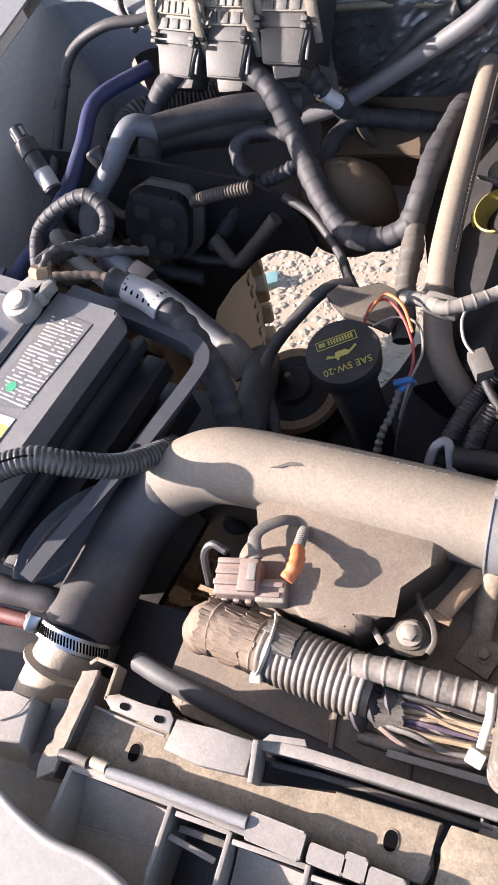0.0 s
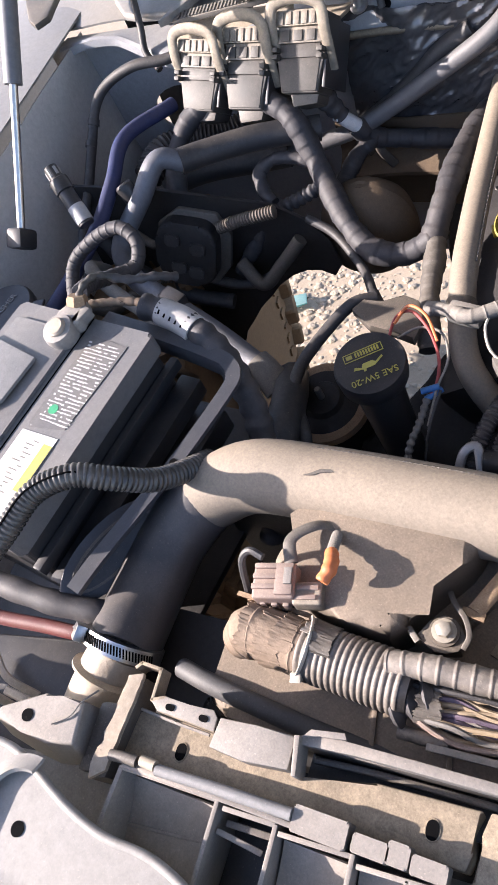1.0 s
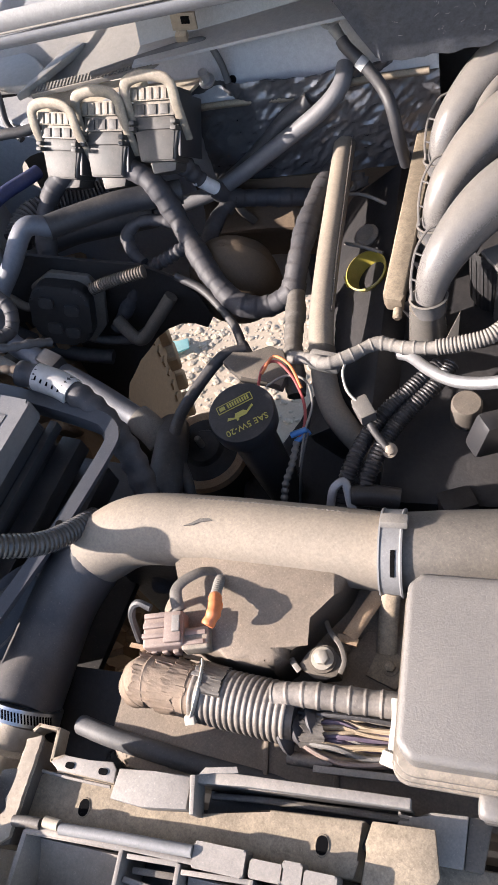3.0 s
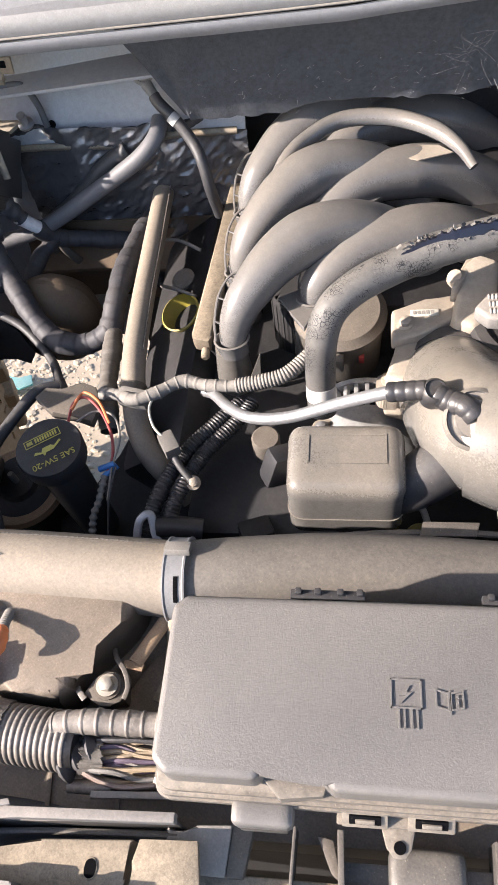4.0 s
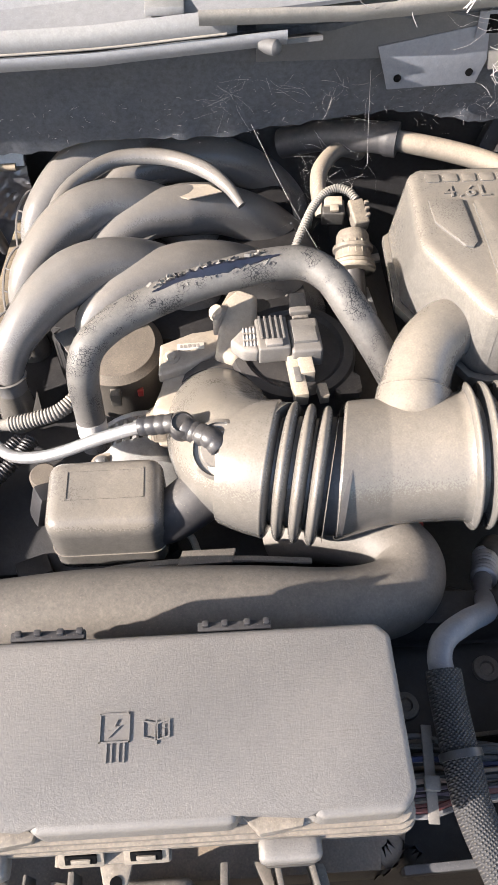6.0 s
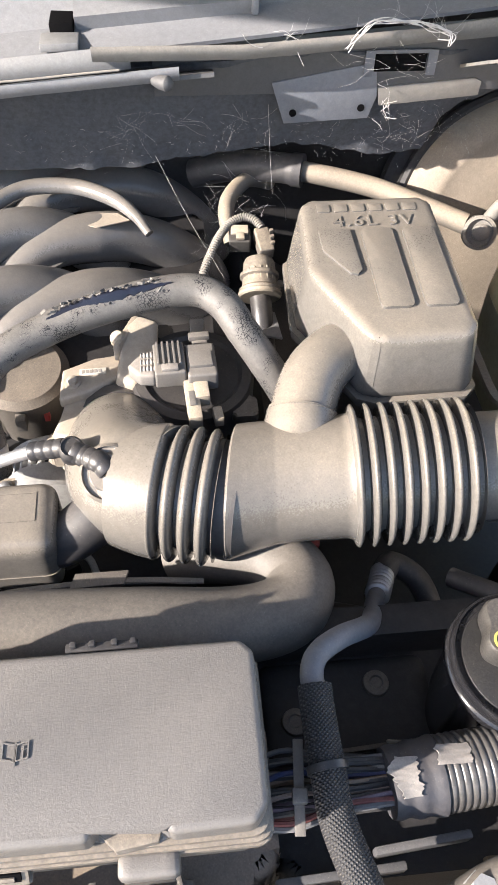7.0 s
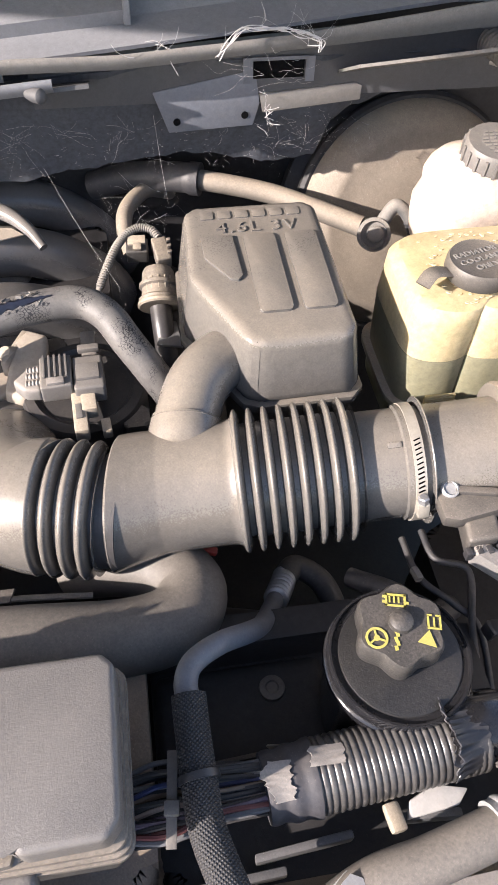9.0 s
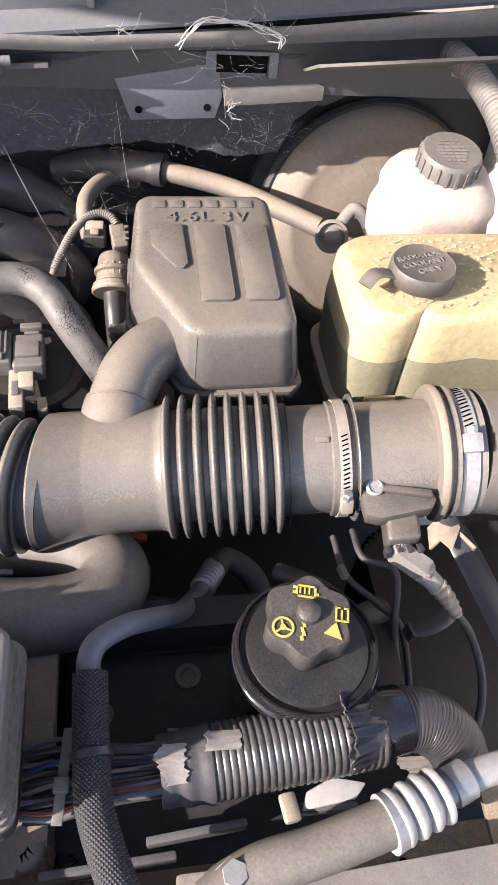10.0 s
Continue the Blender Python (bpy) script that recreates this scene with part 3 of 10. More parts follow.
# ---- body of the truck round the bay ----
def panel_with_hole(name, outline, hole, depth, m, material, label):
    """A flat plate with one opening, cut as a bridge of two loops."""
    bm = bmesh.new()
    a = [bm.verts.new(m @ Vector((x, y, 0))) for x, y in outline]
    b = [bm.verts.new(m @ Vector((x, y, 0))) for x, y in hole]
    ea = [bm.edges.new((a[i], a[(i + 1) % len(a)])) for i in range(len(a))]
    eb = [bm.edges.new((b[i], b[(i + 1) % len(b)])) for i in range(len(b))]
    bmesh.ops.triangle_fill(bm, edges=ea + eb, use_beauty=True, use_dissolve=False)
    ret = bmesh.ops.extrude_face_region(bm, geom=bm.faces[:])
    shift = m.to_3x3() @ Vector((0, 0, depth))
    for v in ret["geom"]:
        if isinstance(v, bmesh.types.BMVert):
            v.co += shift
    return solo(name, bm, material, label, "body panel", kind="structure")


XZ = Matrix(((1, 0, 0, 0), (0, 0, -1, 0), (0, 1, 0, 0), (0, 0, 0, 1)))   # outline x, z; depth goes to -y


def wall_at(y):
    return Matrix.Translation((0, y, 0)) @ XZ


def arch(cx, cz, rx, rz, a0, a1, n=14):
    return [(cx + rx * math.cos(radians(a0 + (a1 - a0) * k / n)), cz + rz * math.sin(radians(a0 + (a1 - a0) * k / n))) for k in range(n + 1)]


# the raised hood over the bay
def hood(u, v):
    x = -0.64 + 1.72 * u
    k = 1.15 * v
    return (x, 1.17 - k * 0.804 - 0.02 * math.sin(u * 3.1), 1.235 + k * 0.595 + 0.02 * math.sin(u * 3.1))


solo("hood", sheet(hood, 24, 16, 0.012), M_PAINT, "silver painted hood propped open over the bay", "hood", kind="structure")


# firewall on the passenger's side, with a round grommet hole
panel_with_hole("firewall", [(-0.70, 0.58), (-0.16, 0.58), (-0.16, 0.985), (-0.70, 0.985)], arch(-0.505, 0.862, 0.062, 0.04, 0, 345, 20), 0.004, wall_at(1.02),
                M_BODY_BLUE, "grey painted steel firewall with a round opening")
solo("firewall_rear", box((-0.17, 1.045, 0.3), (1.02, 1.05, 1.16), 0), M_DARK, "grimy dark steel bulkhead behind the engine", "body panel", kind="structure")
# added sheet that fills the opening with dark in place of shade
solo("opening_shade", box((-0.60, 1.08, 0.75), (-0.40, 1.09, 1.0), 0), M_DARK, "near-black sheet standing for the shade behind the firewall opening", "body panel", kind="structure")


# foil blanket on the firewall
def foil(u, v):
    x = -0.25 + 0.31 * u
    z = 0.72 + 0.265 * v
    w = noise.noise(Vector((x * 22, z * 14, 3))) * 0.012 + noise.ridged_multi_fractal(Vector((x * 26 + z * 14, z * 58 - x * 40, 7)), 0.9, 2.1, 4, 1.0, 2.0) * 0.0032
    return (x, 1.0 - w - 0.02 * math.sin(u * 3.1), z)


solo("heat_blanket", sheet(foil, 150, 110, 0.002), M_FOIL, "crinkled dark foil heat blanket on the firewall", "insulation")


# inner fender on the passenger's side
def apron(u, v):
    y = 0.10 + 0.93 * u
    z = 0.42 + 0.568 * v
    bulge = 0.03 * math.exp(-((y - 0.75) / 0.12) ** 2 - ((z - 0.85) / 0.12) ** 2)
    return (-0.625 - 0.03 * (v - 0.5) + bulge + 0.004 * noise.noise(Vector((y * 9, z * 9, 0))), y, z)


solo("inner_fender", sheet(apron, 40, 30, 0.002), M_APRON, "stained grey steel inner fender", "body panel", kind="structure")


def fender_top(u, v):
    y = 0.10 + 1.2 * u
    return (-0.64 - 0.42 * v, y, 0.990 + 0.02 * math.sin(v * 2.2) - 0.1 * v * v + 0.02 * u)


solo("fender", sheet(fender_top, 20, 16, 0.003), M_PAINT, "silver painted front fender", "body panel", kind="structure")
solo("fender_side", box((-1.075, 0.1, 0.5), (-1.06, 1.4, 0.97), 0.004), M_PAINT, "silver painted fender side", "body panel", kind="structure")


# cowl shelf over the firewall, in painted steel with a rolled lip
def shelf(u, v):
    x = -0.66 + 0.40 * u
    y = 1.02 - 0.075 * math.sin(min(1, v * 1.2) * 1.57) * (0.35 + 0.65 * min(1, max(0, (u - 0.25) * 3)))
    z = 0.985 + 0.012 * math.sin(u * 9) * v
    return (x, y, z if v < 0.85 else z - 0.012 * (v - 0.85) / 0.15)


solo("cowl_shelf", sheet(shelf, 40, 12, 0.003), M_BODY_BLUE, "grey painted steel cowl shelf with rolled edge", "body panel", kind="structure")


def shelf_back(u, v):
    x = -0.75 + 0.48 * u
    return (x, 1.02 + 0.30 * v, 1.000 + 0.02 * math.sin(v * 3) + 0.10 * v * v + 0.004 * noise.noise(Vector((x * 8, v * 3, 2))))


solo("cowl_top", sheet(shelf_back, 30, 14, 0.003), M_PAINT, "weathered silver painted cowl top", "body panel", kind="structure")


solo("hood_hinge_arm", prism([(-0.700, 1.075), (-0.655, 0.985), (-0.600, 0.905), (-0.580, 0.889), (-0.568, 0.905), (-0.585, 0.970), (-0.606, 1.040), (-0.630, 1.090)], 0.008, Matrix.Translation((0, 0, 1.070)), 0.002), M_BLACK_DUSTY, "dark steel hood hinge arm over the cowl", "hinge")
solo("cowl_ridge", prism([(-0.472, 0.973), (-0.460, 0.982), (-0.404, 1.076), (-0.428, 1.084)], 0.010, Matrix.Translation((0, 0, 1.006)), 0.002), M_PAINT, "raised silver ridge on the cowl top", "body panel", kind="structure")
solo("cowl_ridge", prism([(-0.600, 1.110), (-0.575, 1.045), (-0.540, 1.005), (-0.520, 0.998), (-0.465, 0.990), (-0.446, 1.000), (-0.440, 1.018), (-0.475, 1.060), (-0.530, 1.105)], 0.012, Matrix.Translation((0, 0, 1.004)), 0.005, seg=3), M_PAINT, "raised silver pressing on the cowl top", "body panel", kind="structure")
bm = prism([(-0.456, 0.980), (-0.252, 1.012), (-0.256, 1.032), (-0.460, 1.000)], 0.006, Matrix.Translation((0, 0, 1.003)), 0.001)
for k in range(40):
    x = -0.450 + 0.0048 * k
    obox((x, 0.9905 + 0.157 * (x + 0.456), 1.0095), (0.0022, 0.017, 0.0015), (0, 0, 9), 0.0, bm)
solo("cowl_weatherstrip", bm, M_SEAL, "ribbed grey weatherstrip on the cowl top", "trim", kind="structure")
solo("cowl_tube", sweep([(-0.530, 1.06, 1.10), (-0.512, 1.005, 1.045), (-0.504, 0.980, 1.010), (-0.500, 0.962, 0.985), (-0.480, 0.948, 0.968)], 0.0046, 12, 8), M_RUBBER_DARK, "thin black tube over the cowl edge", "tube")


def cowl_face(u, v):
    x = -0.30 + 0.36 * u
    dip = 0.010 * max(0, math.sin((x + 0.17) * 22)) * (1 - v) if x > -0.17 else 0
    return (x, 0.985 + 0.062 * v, 0.958 + 0.135 * v + 0.012 * u - dip)


solo("cowl_face", sheet(cowl_face, 40, 12, 0.003), M_BODY_BLUE, "grey painted steel cowl face with a rolled lower lip", "body panel", kind="structure")
solo("cowl_lip_roll", sweep([(-0.30, 0.984, 0.957), (-0.20, 0.983, 0.960), (-0.10, 0.983, 0.958), (-0.03, 0.983, 0.968), (0.05, 0.983, 0.970)], 0.0045, 10, 8), M_STEEL_TAN, "tan dusted rolled lip of the cowl face", "body panel", kind="structure")
solo("lip_hole", lathe([(0.005, 0), (0.005, 0.0008)], aim((-0.186, 0.9945, 0.984), (0, -0.9, 0.42)), 18), M_INK, "round hole in the cowl face", "hole", kind="structure")


# felt insulation hanging from the cowl, with a ragged lower edge
FELT_EDGE = [(-0.05, 1.012), (0.0, 1.002), (0.07, 1.004), (0.118, 1.006), (0.135, 1.014), (0.165, 1.018), (0.302, 1.016), (0.344, 1.024), (0.50, 1.042), (0.60, 1.024), (0.655, 1.028), (0.67, 1.070), (0.69, 1.085), (0.75, 1.108), (0.86, 1.125)]


def felt(u, v):
    x = -0.05 + 0.90 * u
    low = FELT_EDGE[-1][1]
    for (xa, za), (xb, zb) in zip(FELT_EDGE, FELT_EDGE[1:]):
        if xa <= x <= xb:
            low = za + (zb - za) * (x - xa) / (xb - xa)
    low += 0.003 * noise.noise(Vector((x * 60, 0, 0))) + 0.003 * noise.noise(Vector((x * 210, 4, 0)))
    top = 1.128 + 0.035 * min(1, max(0, u * 1.6))
    z = low + (top - low) * v
    xx = x + (0.045 * (1 - u / 0.06) * (1 - v) if u < 0.06 else 0.0)      # the near corner is cut off at a slant
    return (xx, 0.945 - 0.035 * v + 0.01 * (1 - v) + 0.004 * noise.noise(Vector((x * 30, z * 30, 1))), z)


solo("cowl_insulation", sheet(felt, 110, 14, 0.007), M_FELT, "grey felt cowl insulation with a ragged lower edge", "insulation", kind="structure")


def band(y0, z0, y1, z1, x0, x1, slope, arc, name, material, label, thick=0.004):
    """A long strip across the cowl, rising gently to the driver's side."""
    def f(u, v):
        x = x0 + (x1 - x0) * u
        a = arc * (u - 0.5) ** 2
        return (x, y0 + (y1 - y0) * v + a, z0 + (z1 - z0) * v + slope * (x - 0.2))
    return solo(name, sheet(f, 40, 6, thick), material, label, "cowl trim", kind="structure")


def seal_z(x):
    return 1.1370 + 0.03 * x + 0.05 * max(0.0, x - 0.18)


def strip_z(x):
    return 1.1740 + 0.070 * max(0.0, x - 0.43)


def cowl_strip(name, lo, hi, x0, x1, material, label, thick=0.004, n=60):
    """A strip along the cowl between two edges, each a function of x that gives (y, z)."""
    def f(u, v):
        x = x0 + (x1 - x0) * u
        (ya, za), (yb, zb) = lo(x), hi(x)
        bow = 0.0025 * math.sin(math.pi * v)
        return (x, ya + (yb - ya) * v - bow, za + (zb - za) * v + bow * 0.4 + 0.0006 * noise.noise(Vector((x * 24, v * 2, 3))))
    return solo(name, sheet(f, n, 8, thick), material, label, "cowl trim", kind="structure")


cowl_strip("cowl_seal", lambda x: (0.868, seal_z(x)), lambda x: (0.864, seal_z(x) + 0.0145), -0.55, 0.366, M_COWLTOP, "dusty rubber seal along the cowl edge")
# gutter coloured dark for the shade below the seal
cowl_strip("cowl_gutter", lambda x: (0.906, seal_z(x) - 0.014), lambda x: (0.870, seal_z(x) - 0.001), -0.45, 0.40, M_SEALDARK, "plastic gutter under the cowl seal, shade in its colour")
solo("cowl_rim", sweep([(x, 0.8625, seal_z(x) + 0.0180) for x in (-0.55, -0.3, 0.0, 0.12, 0.2, 0.27, 0.31)], 0.0012, 8, 6), M_SEAL, "pale worn rim on the cowl seal", "cowl trim", kind="structure")
cowl_strip("cowl_clip_rail", lambda x: (0.880, seal_z(x) + 0.010), lambda x: (0.884, seal_z(x) + 0.030), -0.55, 0.32, M_COWL, "dark slotted rail at the cowl edge")
cowl_strip("cowl_upper_seal", lambda x: (0.872, strip_z(x)), lambda x: (0.869, strip_z(x) + 0.0150 + 0.05 * max(0.0, x - 0.60)), 0.285, 0.95, M_SEAL, "dusty grey rubber strip along the cowl panel")
cowl_strip("cowl_under", lambda x: (0.9135, 1.120), lambda x: (0.912, strip_z(x) - 0.001), 0.34, 0.95, M_SEALDARK, "steel wall below the cowl strip, shade in its colour", 0.003)
cowl_strip("cowl_under_lip", lambda x: (0.912, strip_z(x) - 0.0012), lambda x: (0.8735, strip_z(x) - 0.0005), 0.30, 0.95, M_SEALDARK, "underside of the cowl strip, shade in its colour", 0.002)
band(0.887, 1.168, 0.93, 1.178, -0.55, 0.95, 0.085, 0.10, "cowl_panel_front", M_COWLTOP, "faded black plastic cowl panel edge")
band(0.93, 1.178, 0.98, 1.212, -0.55, 0.95, 0.085, 0.10, "cowl_panel_step", M_COWLTOP, "faded black plastic cowl panel step")
band(0.98, 1.212, 1.25, 1.235, -0.55, 0.95, 0.085, 0.10, "cowl_panel", M_COWLTOP, "faded black plastic cowl panel below the windscreen")
solo("cowl_bumper", lathe([(0.004, -0.012), (0.0065, -0.004), (0.0072, 0.006), (0.005, 0.009), (0.002, 0.010)], aim((0.350, 0.858, 1.160), (0.75, -0.6, 0.1)), 20), M_SEALDARK, "rounded rubber stop on the cowl edge", "rubber stop")

# raised cover on the cowl, with a dark recess beside it
th = thing("cowl_cover", (0.35, 0.93, 1.19), "raised grey plastic cover on the cowl panel", "cowl cover", kind="structure")
part("cover", sheet(lambda u, v: (0.268 + 0.174 * u, 0.918 + 0.22 * v, 1.196 + 0.014 * u + 0.040 * v + 0.004 * math.sin(v * 9)), 10, 16, 0.016), M_COWLTOP, th)
part("end_ridge", box((0.440, 0.916, 1.196), (0.447, 1.10, 1.222), 0.002), M_COWLTOP, th)
part("recess", box((0.244, 0.9150, 1.178), (0.2665, 0.960, 1.192), 0.001), M_INK, th, "dark recess")
part("ledge", box((0.235, 0.890, 1.1755), (0.272, 0.916, 1.184), 0.002), M_COWL, th)

# galvanised plate and grey bar on the insulation, dark slot above
th = thing("mounting_plate", (0.52, 0.92, 1.08), "dull galvanised plate with two holes on the cowl insulation", "plate")
part("plate", prism([(0.477, 1.089), (0.569, 1.093), (0.576, 1.117), (0.570, 1.152), (0.462, 1.133)], 0.002, wall_at(0.9115), 0.0006), M_GALV, th)
for hx, hz in ((0.486, 1.101), (0.560, 1.105)):
    part("hole", lathe([(0.004, 0), (0.004, 0.0007)], aim((hx, 0.9090, hz), (0, -1, 0)), 14), M_INK, th)
solo("grey_bar", prism([(0.575, 1.126), (0.680, 1.134), (0.688, 1.130), (0.688, 1.115), (0.580, 1.106)], 0.004, wall_at(0.914), 0.001), M_GREY_PLASTIC, "flat grey plastic bar on the cowl insulation", "trim bar")
for bx, bz, w, h in ((0.562, 1.152, 0.010, 0.026), (0.628, 1.152, 0.010, 0.026), (0.596, 1.1635, 0.060, 0.004)):
    solo("slot_frame", box((bx - w / 2, 0.9065, bz - h / 2), (bx + w / 2, 0.9085, bz + h / 2), 0.0008), M_GALV, "galvanised steel frame round the cowl slot", "frame", group="slot frame pieces")
solo("cowl_slot", box((0.568, 0.9085, 1.143), (0.622, 0.9105, 1.161), 0.0006), M_INK, "dark rectangular slot in the cowl panel", "slot")


# driver's side: inner fender and bracket
def apron_d(u, v):
    return (1.0 - 0.03 * v, 0.05 + 1.1 * u, 0.4 + 0.75 * v + 0.02 * u)


solo("inner_fender_driver", sheet(apron_d, 16, 12, 0.003), M_APRON, "grey steel inner fender on the driver's side", "body panel", kind="structure")
solo("fender_driver", box((0.97, 0.1, 1.14), (1.4, 1.4, 1.16), 0.006), M_PAINT, "silver painted driver's fender", "body panel", kind="structure")


def corner_panel(u, v):
    x = 0.66 + 0.36 * u
    return (x, 0.94 - 0.10 * v - 0.05 * u, 1.13 + 0.05 * u + 0.05 * v)


solo("cowl_corner", sheet(corner_panel, 14, 8, 0.003), M_SEAL, "dark grey cowl corner by the brake fluid bottle", "body panel", kind="structure")

# wheel well liner with a ragged arch, the front wheel behind it
def liner():
    """Sheet of the wheel liner with a torn arch in its lower edge."""
    out = [(-0.64, 0.25), (-0.47, 0.25), (-0.455, 0.50), (-0.440, 0.585), (-0.420, 0.627), (-0.398, 0.655), (-0.377, 0.684), (-0.350, 0.712), (-0.330, 0.735), (-0.305, 0.754), (-0.282, 0.764), (-0.262, 0.764), (-0.245, 0.755),
           (-0.232, 0.775), (-0.240, 0.820), (-0.262, 0.850), (-0.30, 0.875), (-0.46, 0.905), (-0.64, 0.92)]
    return prism(out, 0.004, wall_at(0.80), 0.0)


solo("wheel_liner", liner(), M_DARK, "grimy black wheel liner with an open arch", "body panel", kind="structure")


def well(u, v):
    """Rounded dusty steel pocket hanging beside the arch."""
    a, b = 2 * math.pi * u, math.pi * v
    lump = 1 + 0.05 * noise.noise(Vector((math.cos(a) * 2, math.sin(a) * 2, b)))
    return (-0.205 + 0.062 * lump * math.sin(b) * math.cos(a), 0.845 + 0.045 * lump * math.sin(b) * math.sin(a), 0.792 + 0.066 * math.cos(b))


solo("wheel_well", sheet(well, 40, 24, 0.002), M_WELL, "dusty brown rounded steel pocket in the wheel well", "body panel", kind="structure")


def frame_wall(u, v):
    """Brown frame panel behind the pocket, with a rolled ledge across it."""
    x = -0.275 + 0.30 * u
    z = 0.700 + 0.150 * v + 0.012 * math.sin(u * 5) * (1 - v)
    ledge = 0.030 * math.exp(-((v - 0.55) / 0.10) ** 2)
    return (x, 0.975 - ledge + 0.004 * noise.noise(Vector((x * 20, z * 20, 5))), z)


solo("frame_panel", sheet(frame_wall, 40, 30, 0.003), M_WELL, "dusty brown steel frame panel with a rolled ledge", "body panel", kind="structure")
for x0, z0, x1, z1 in ((-0.215, 0.86, -0.195, 0.80), (-0.235, 0.85, -0.222, 0.82)):
    solo("frame_rib", sweep([(x0, 0.955, z0), ((x0 + x1) / 2 - 0.004, 0.945, (z0 + z1) / 2), (x1, 0.950, z1)], 0.006, 8, 6, squash=0.5), M_TAN_DARK, "dark steel rib on the frame panel", "rib", group="frame ribs")


def tyre():
    th = thing("front_wheel", (-0.622, 0.77, 0.0), "mud dusted off-road tyre on the front wheel", "wheel")
    m = pose(-0.605, 0.77, 0.385, 0, 90, 14)
    prof = [(0.21, -0.11), (0.26, -0.125), (0.335, -0.128), (0.365, -0.115), (0.375, -0.09), (0.375, 0.09), (0.365, 0.115), (0.335, 0.128), (0.26, 0.125), (0.21, 0.11)]
    part("tyre", lathe(prof, m, 72), M_TYRE, th)
    bm = bmesh.new()
    for k in range(44):
        for row, off in ((-0.098, 0), (-0.035, 0.5), (0.035, 0), (0.098, 0.5)):
            mm = m @ Matrix.Rotation(2 * math.pi * (k + off) / 44, 4, "Z") @ Matrix.Translation((0.378, 0, row)) @ Matrix.Rotation(radians(18), 4, "X")
            bmesh.ops.create_cube(bm, size=1, matrix=mm @ Matrix.Diagonal((0.026, 0.036, 0.044, 1)))
    part("tread", bm, M_TYRE, th)
    for k in range(36):
        bm = bmesh.new()
        mm = m @ Matrix.Rotation(2 * math.pi * (k + 0.3) / 36, 4, "Z") @ Matrix.Translation((0.350, 0, 0.128)) @ Matrix.Rotation(radians(14), 4, "Y") @ Matrix.Rotation(radians(12 if k % 2 else -8), 4, "Z")
        bmesh.ops.create_cube(bm, size=1, matrix=mm @ Matrix.Diagonal((0.062 if k % 2 else 0.044, 0.040, 0.036, 1)))
        bmesh.ops.bevel(bm, geom=bm.edges[:], offset=0.005, segments=1, affect="EDGES")
        part("shoulder_lug", bm, M_TYRE, th)
    bm = bmesh.new()
    for k in range(22):
        mm = m @ Matrix.Rotation(2 * math.pi * k / 60, 4, "Z") @ Matrix.Translation((0.295, 0, 0.1285))
        bmesh.ops.create_cube(bm, size=1, matrix=mm @ Matrix.Diagonal((0.022, 0.016 if k % 3 else 0.006, 0.004, 1)))
    part("sidewall_bars", bm, M_TYRE, th, "worn raised sidewall bars")
    part("rim", lathe([(0.05, -0.05), (0.20, -0.09), (0.212, -0.10), (0.212, 0.10), (0.2, 0.09), (0.05, 0.05)], m, 40), M_RUST, th)


tyre()

# front of the truck: lower valance that closes the nose
solo("front_valance", box((-1.06, -0.06, 0.35), (1.35, -0.02, 0.93), 0.01), M_PAINT, "silver painted nose panel below the grille opening", "body panel", kind="structure")
solo("bay_floor", box((-0.62, 0.06, 0.30), (1.0, 0.72, 0.32), 0), M_DARK, "grimy dark splash shield under the bay", "body panel", kind="structure")


solo("bay_floor_rear", box((-0.06, 0.72, 0.30), (1.0, 1.10, 0.32), 0), M_DARK, "grimy dark splash shield under the engine", "body panel", kind="structure")


# radiator support: dusty steel channel with slotted holes
def channel(outline, z, holes, name, label, drop=0.045):
    """A pressed steel channel: flat top by its outline, walls all round, slotted holes."""
    cx, cy = sum(p[0] for p in outline) / len(outline), sum(p[1] for p in outline) / len(outline)
    th = thing(name, (cx, cy, z - drop), label, "crossmember", kind="structure")
    for hx, hy in holes:
        part("hole", prism(rounded(hx - 0.0034, hy - 0.0052, hx + 0.0034, hy + 0.0052, 0.0033), 0.0006, Matrix.Translation((0, 0, z + 0.0002))), M_INK, th)
        part("hole_rim", sweep([(hx + 0.0040 * math.cos(radians(a)), hy + 0.0057 * math.sin(radians(a)), z) for a in range(0, 361, 24)], 0.0006, 6, 2), M_STEEL_TAN, th)
    part("top_plate", prism(outline, drop, Matrix.Translation((0, 0, z - drop)), 0.0014, seg=3), M_STEEL_TAN, th)
    return th


channel([(-0.172, 0.1715), (-0.120, 0.1735), (-0.040, 0.1770), (0.056, 0.1805), (0.0585, 0.1900), (0.0560, 0.2000), (0.0600, 0.2120), (0.002, 0.2085), (-0.043, 0.1970), (-0.098, 0.2050), (-0.140, 0.2070), (-0.157, 0.2060), (-0.172, 0.1900)], 0.980, [(-0.1215, 0.189), (0.036, 0.1947)], "radiator_support", "tan dusted steel radiator support channel with slots")
channel([(0.066, 0.165), (0.52, 0.165), (0.52, 0.200), (0.066, 0.200)], 0.955, [], "radiator_support_middle", "dusted steel radiator support channel below the fuse box")

solo("support_corner", prism([(0.0600, 0.176), (0.098, 0.178), (0.104, 0.190), (0.100, 0.214), (0.0640, 0.2125), (0.0610, 0.2000), (0.0635, 0.1900)], 0.006, Matrix.Translation((0, 0, 0.976)), 0.0014), M_STEEL_TAN, "tan dusted steel corner plate of the radiator support", "crossmember", kind="structure")

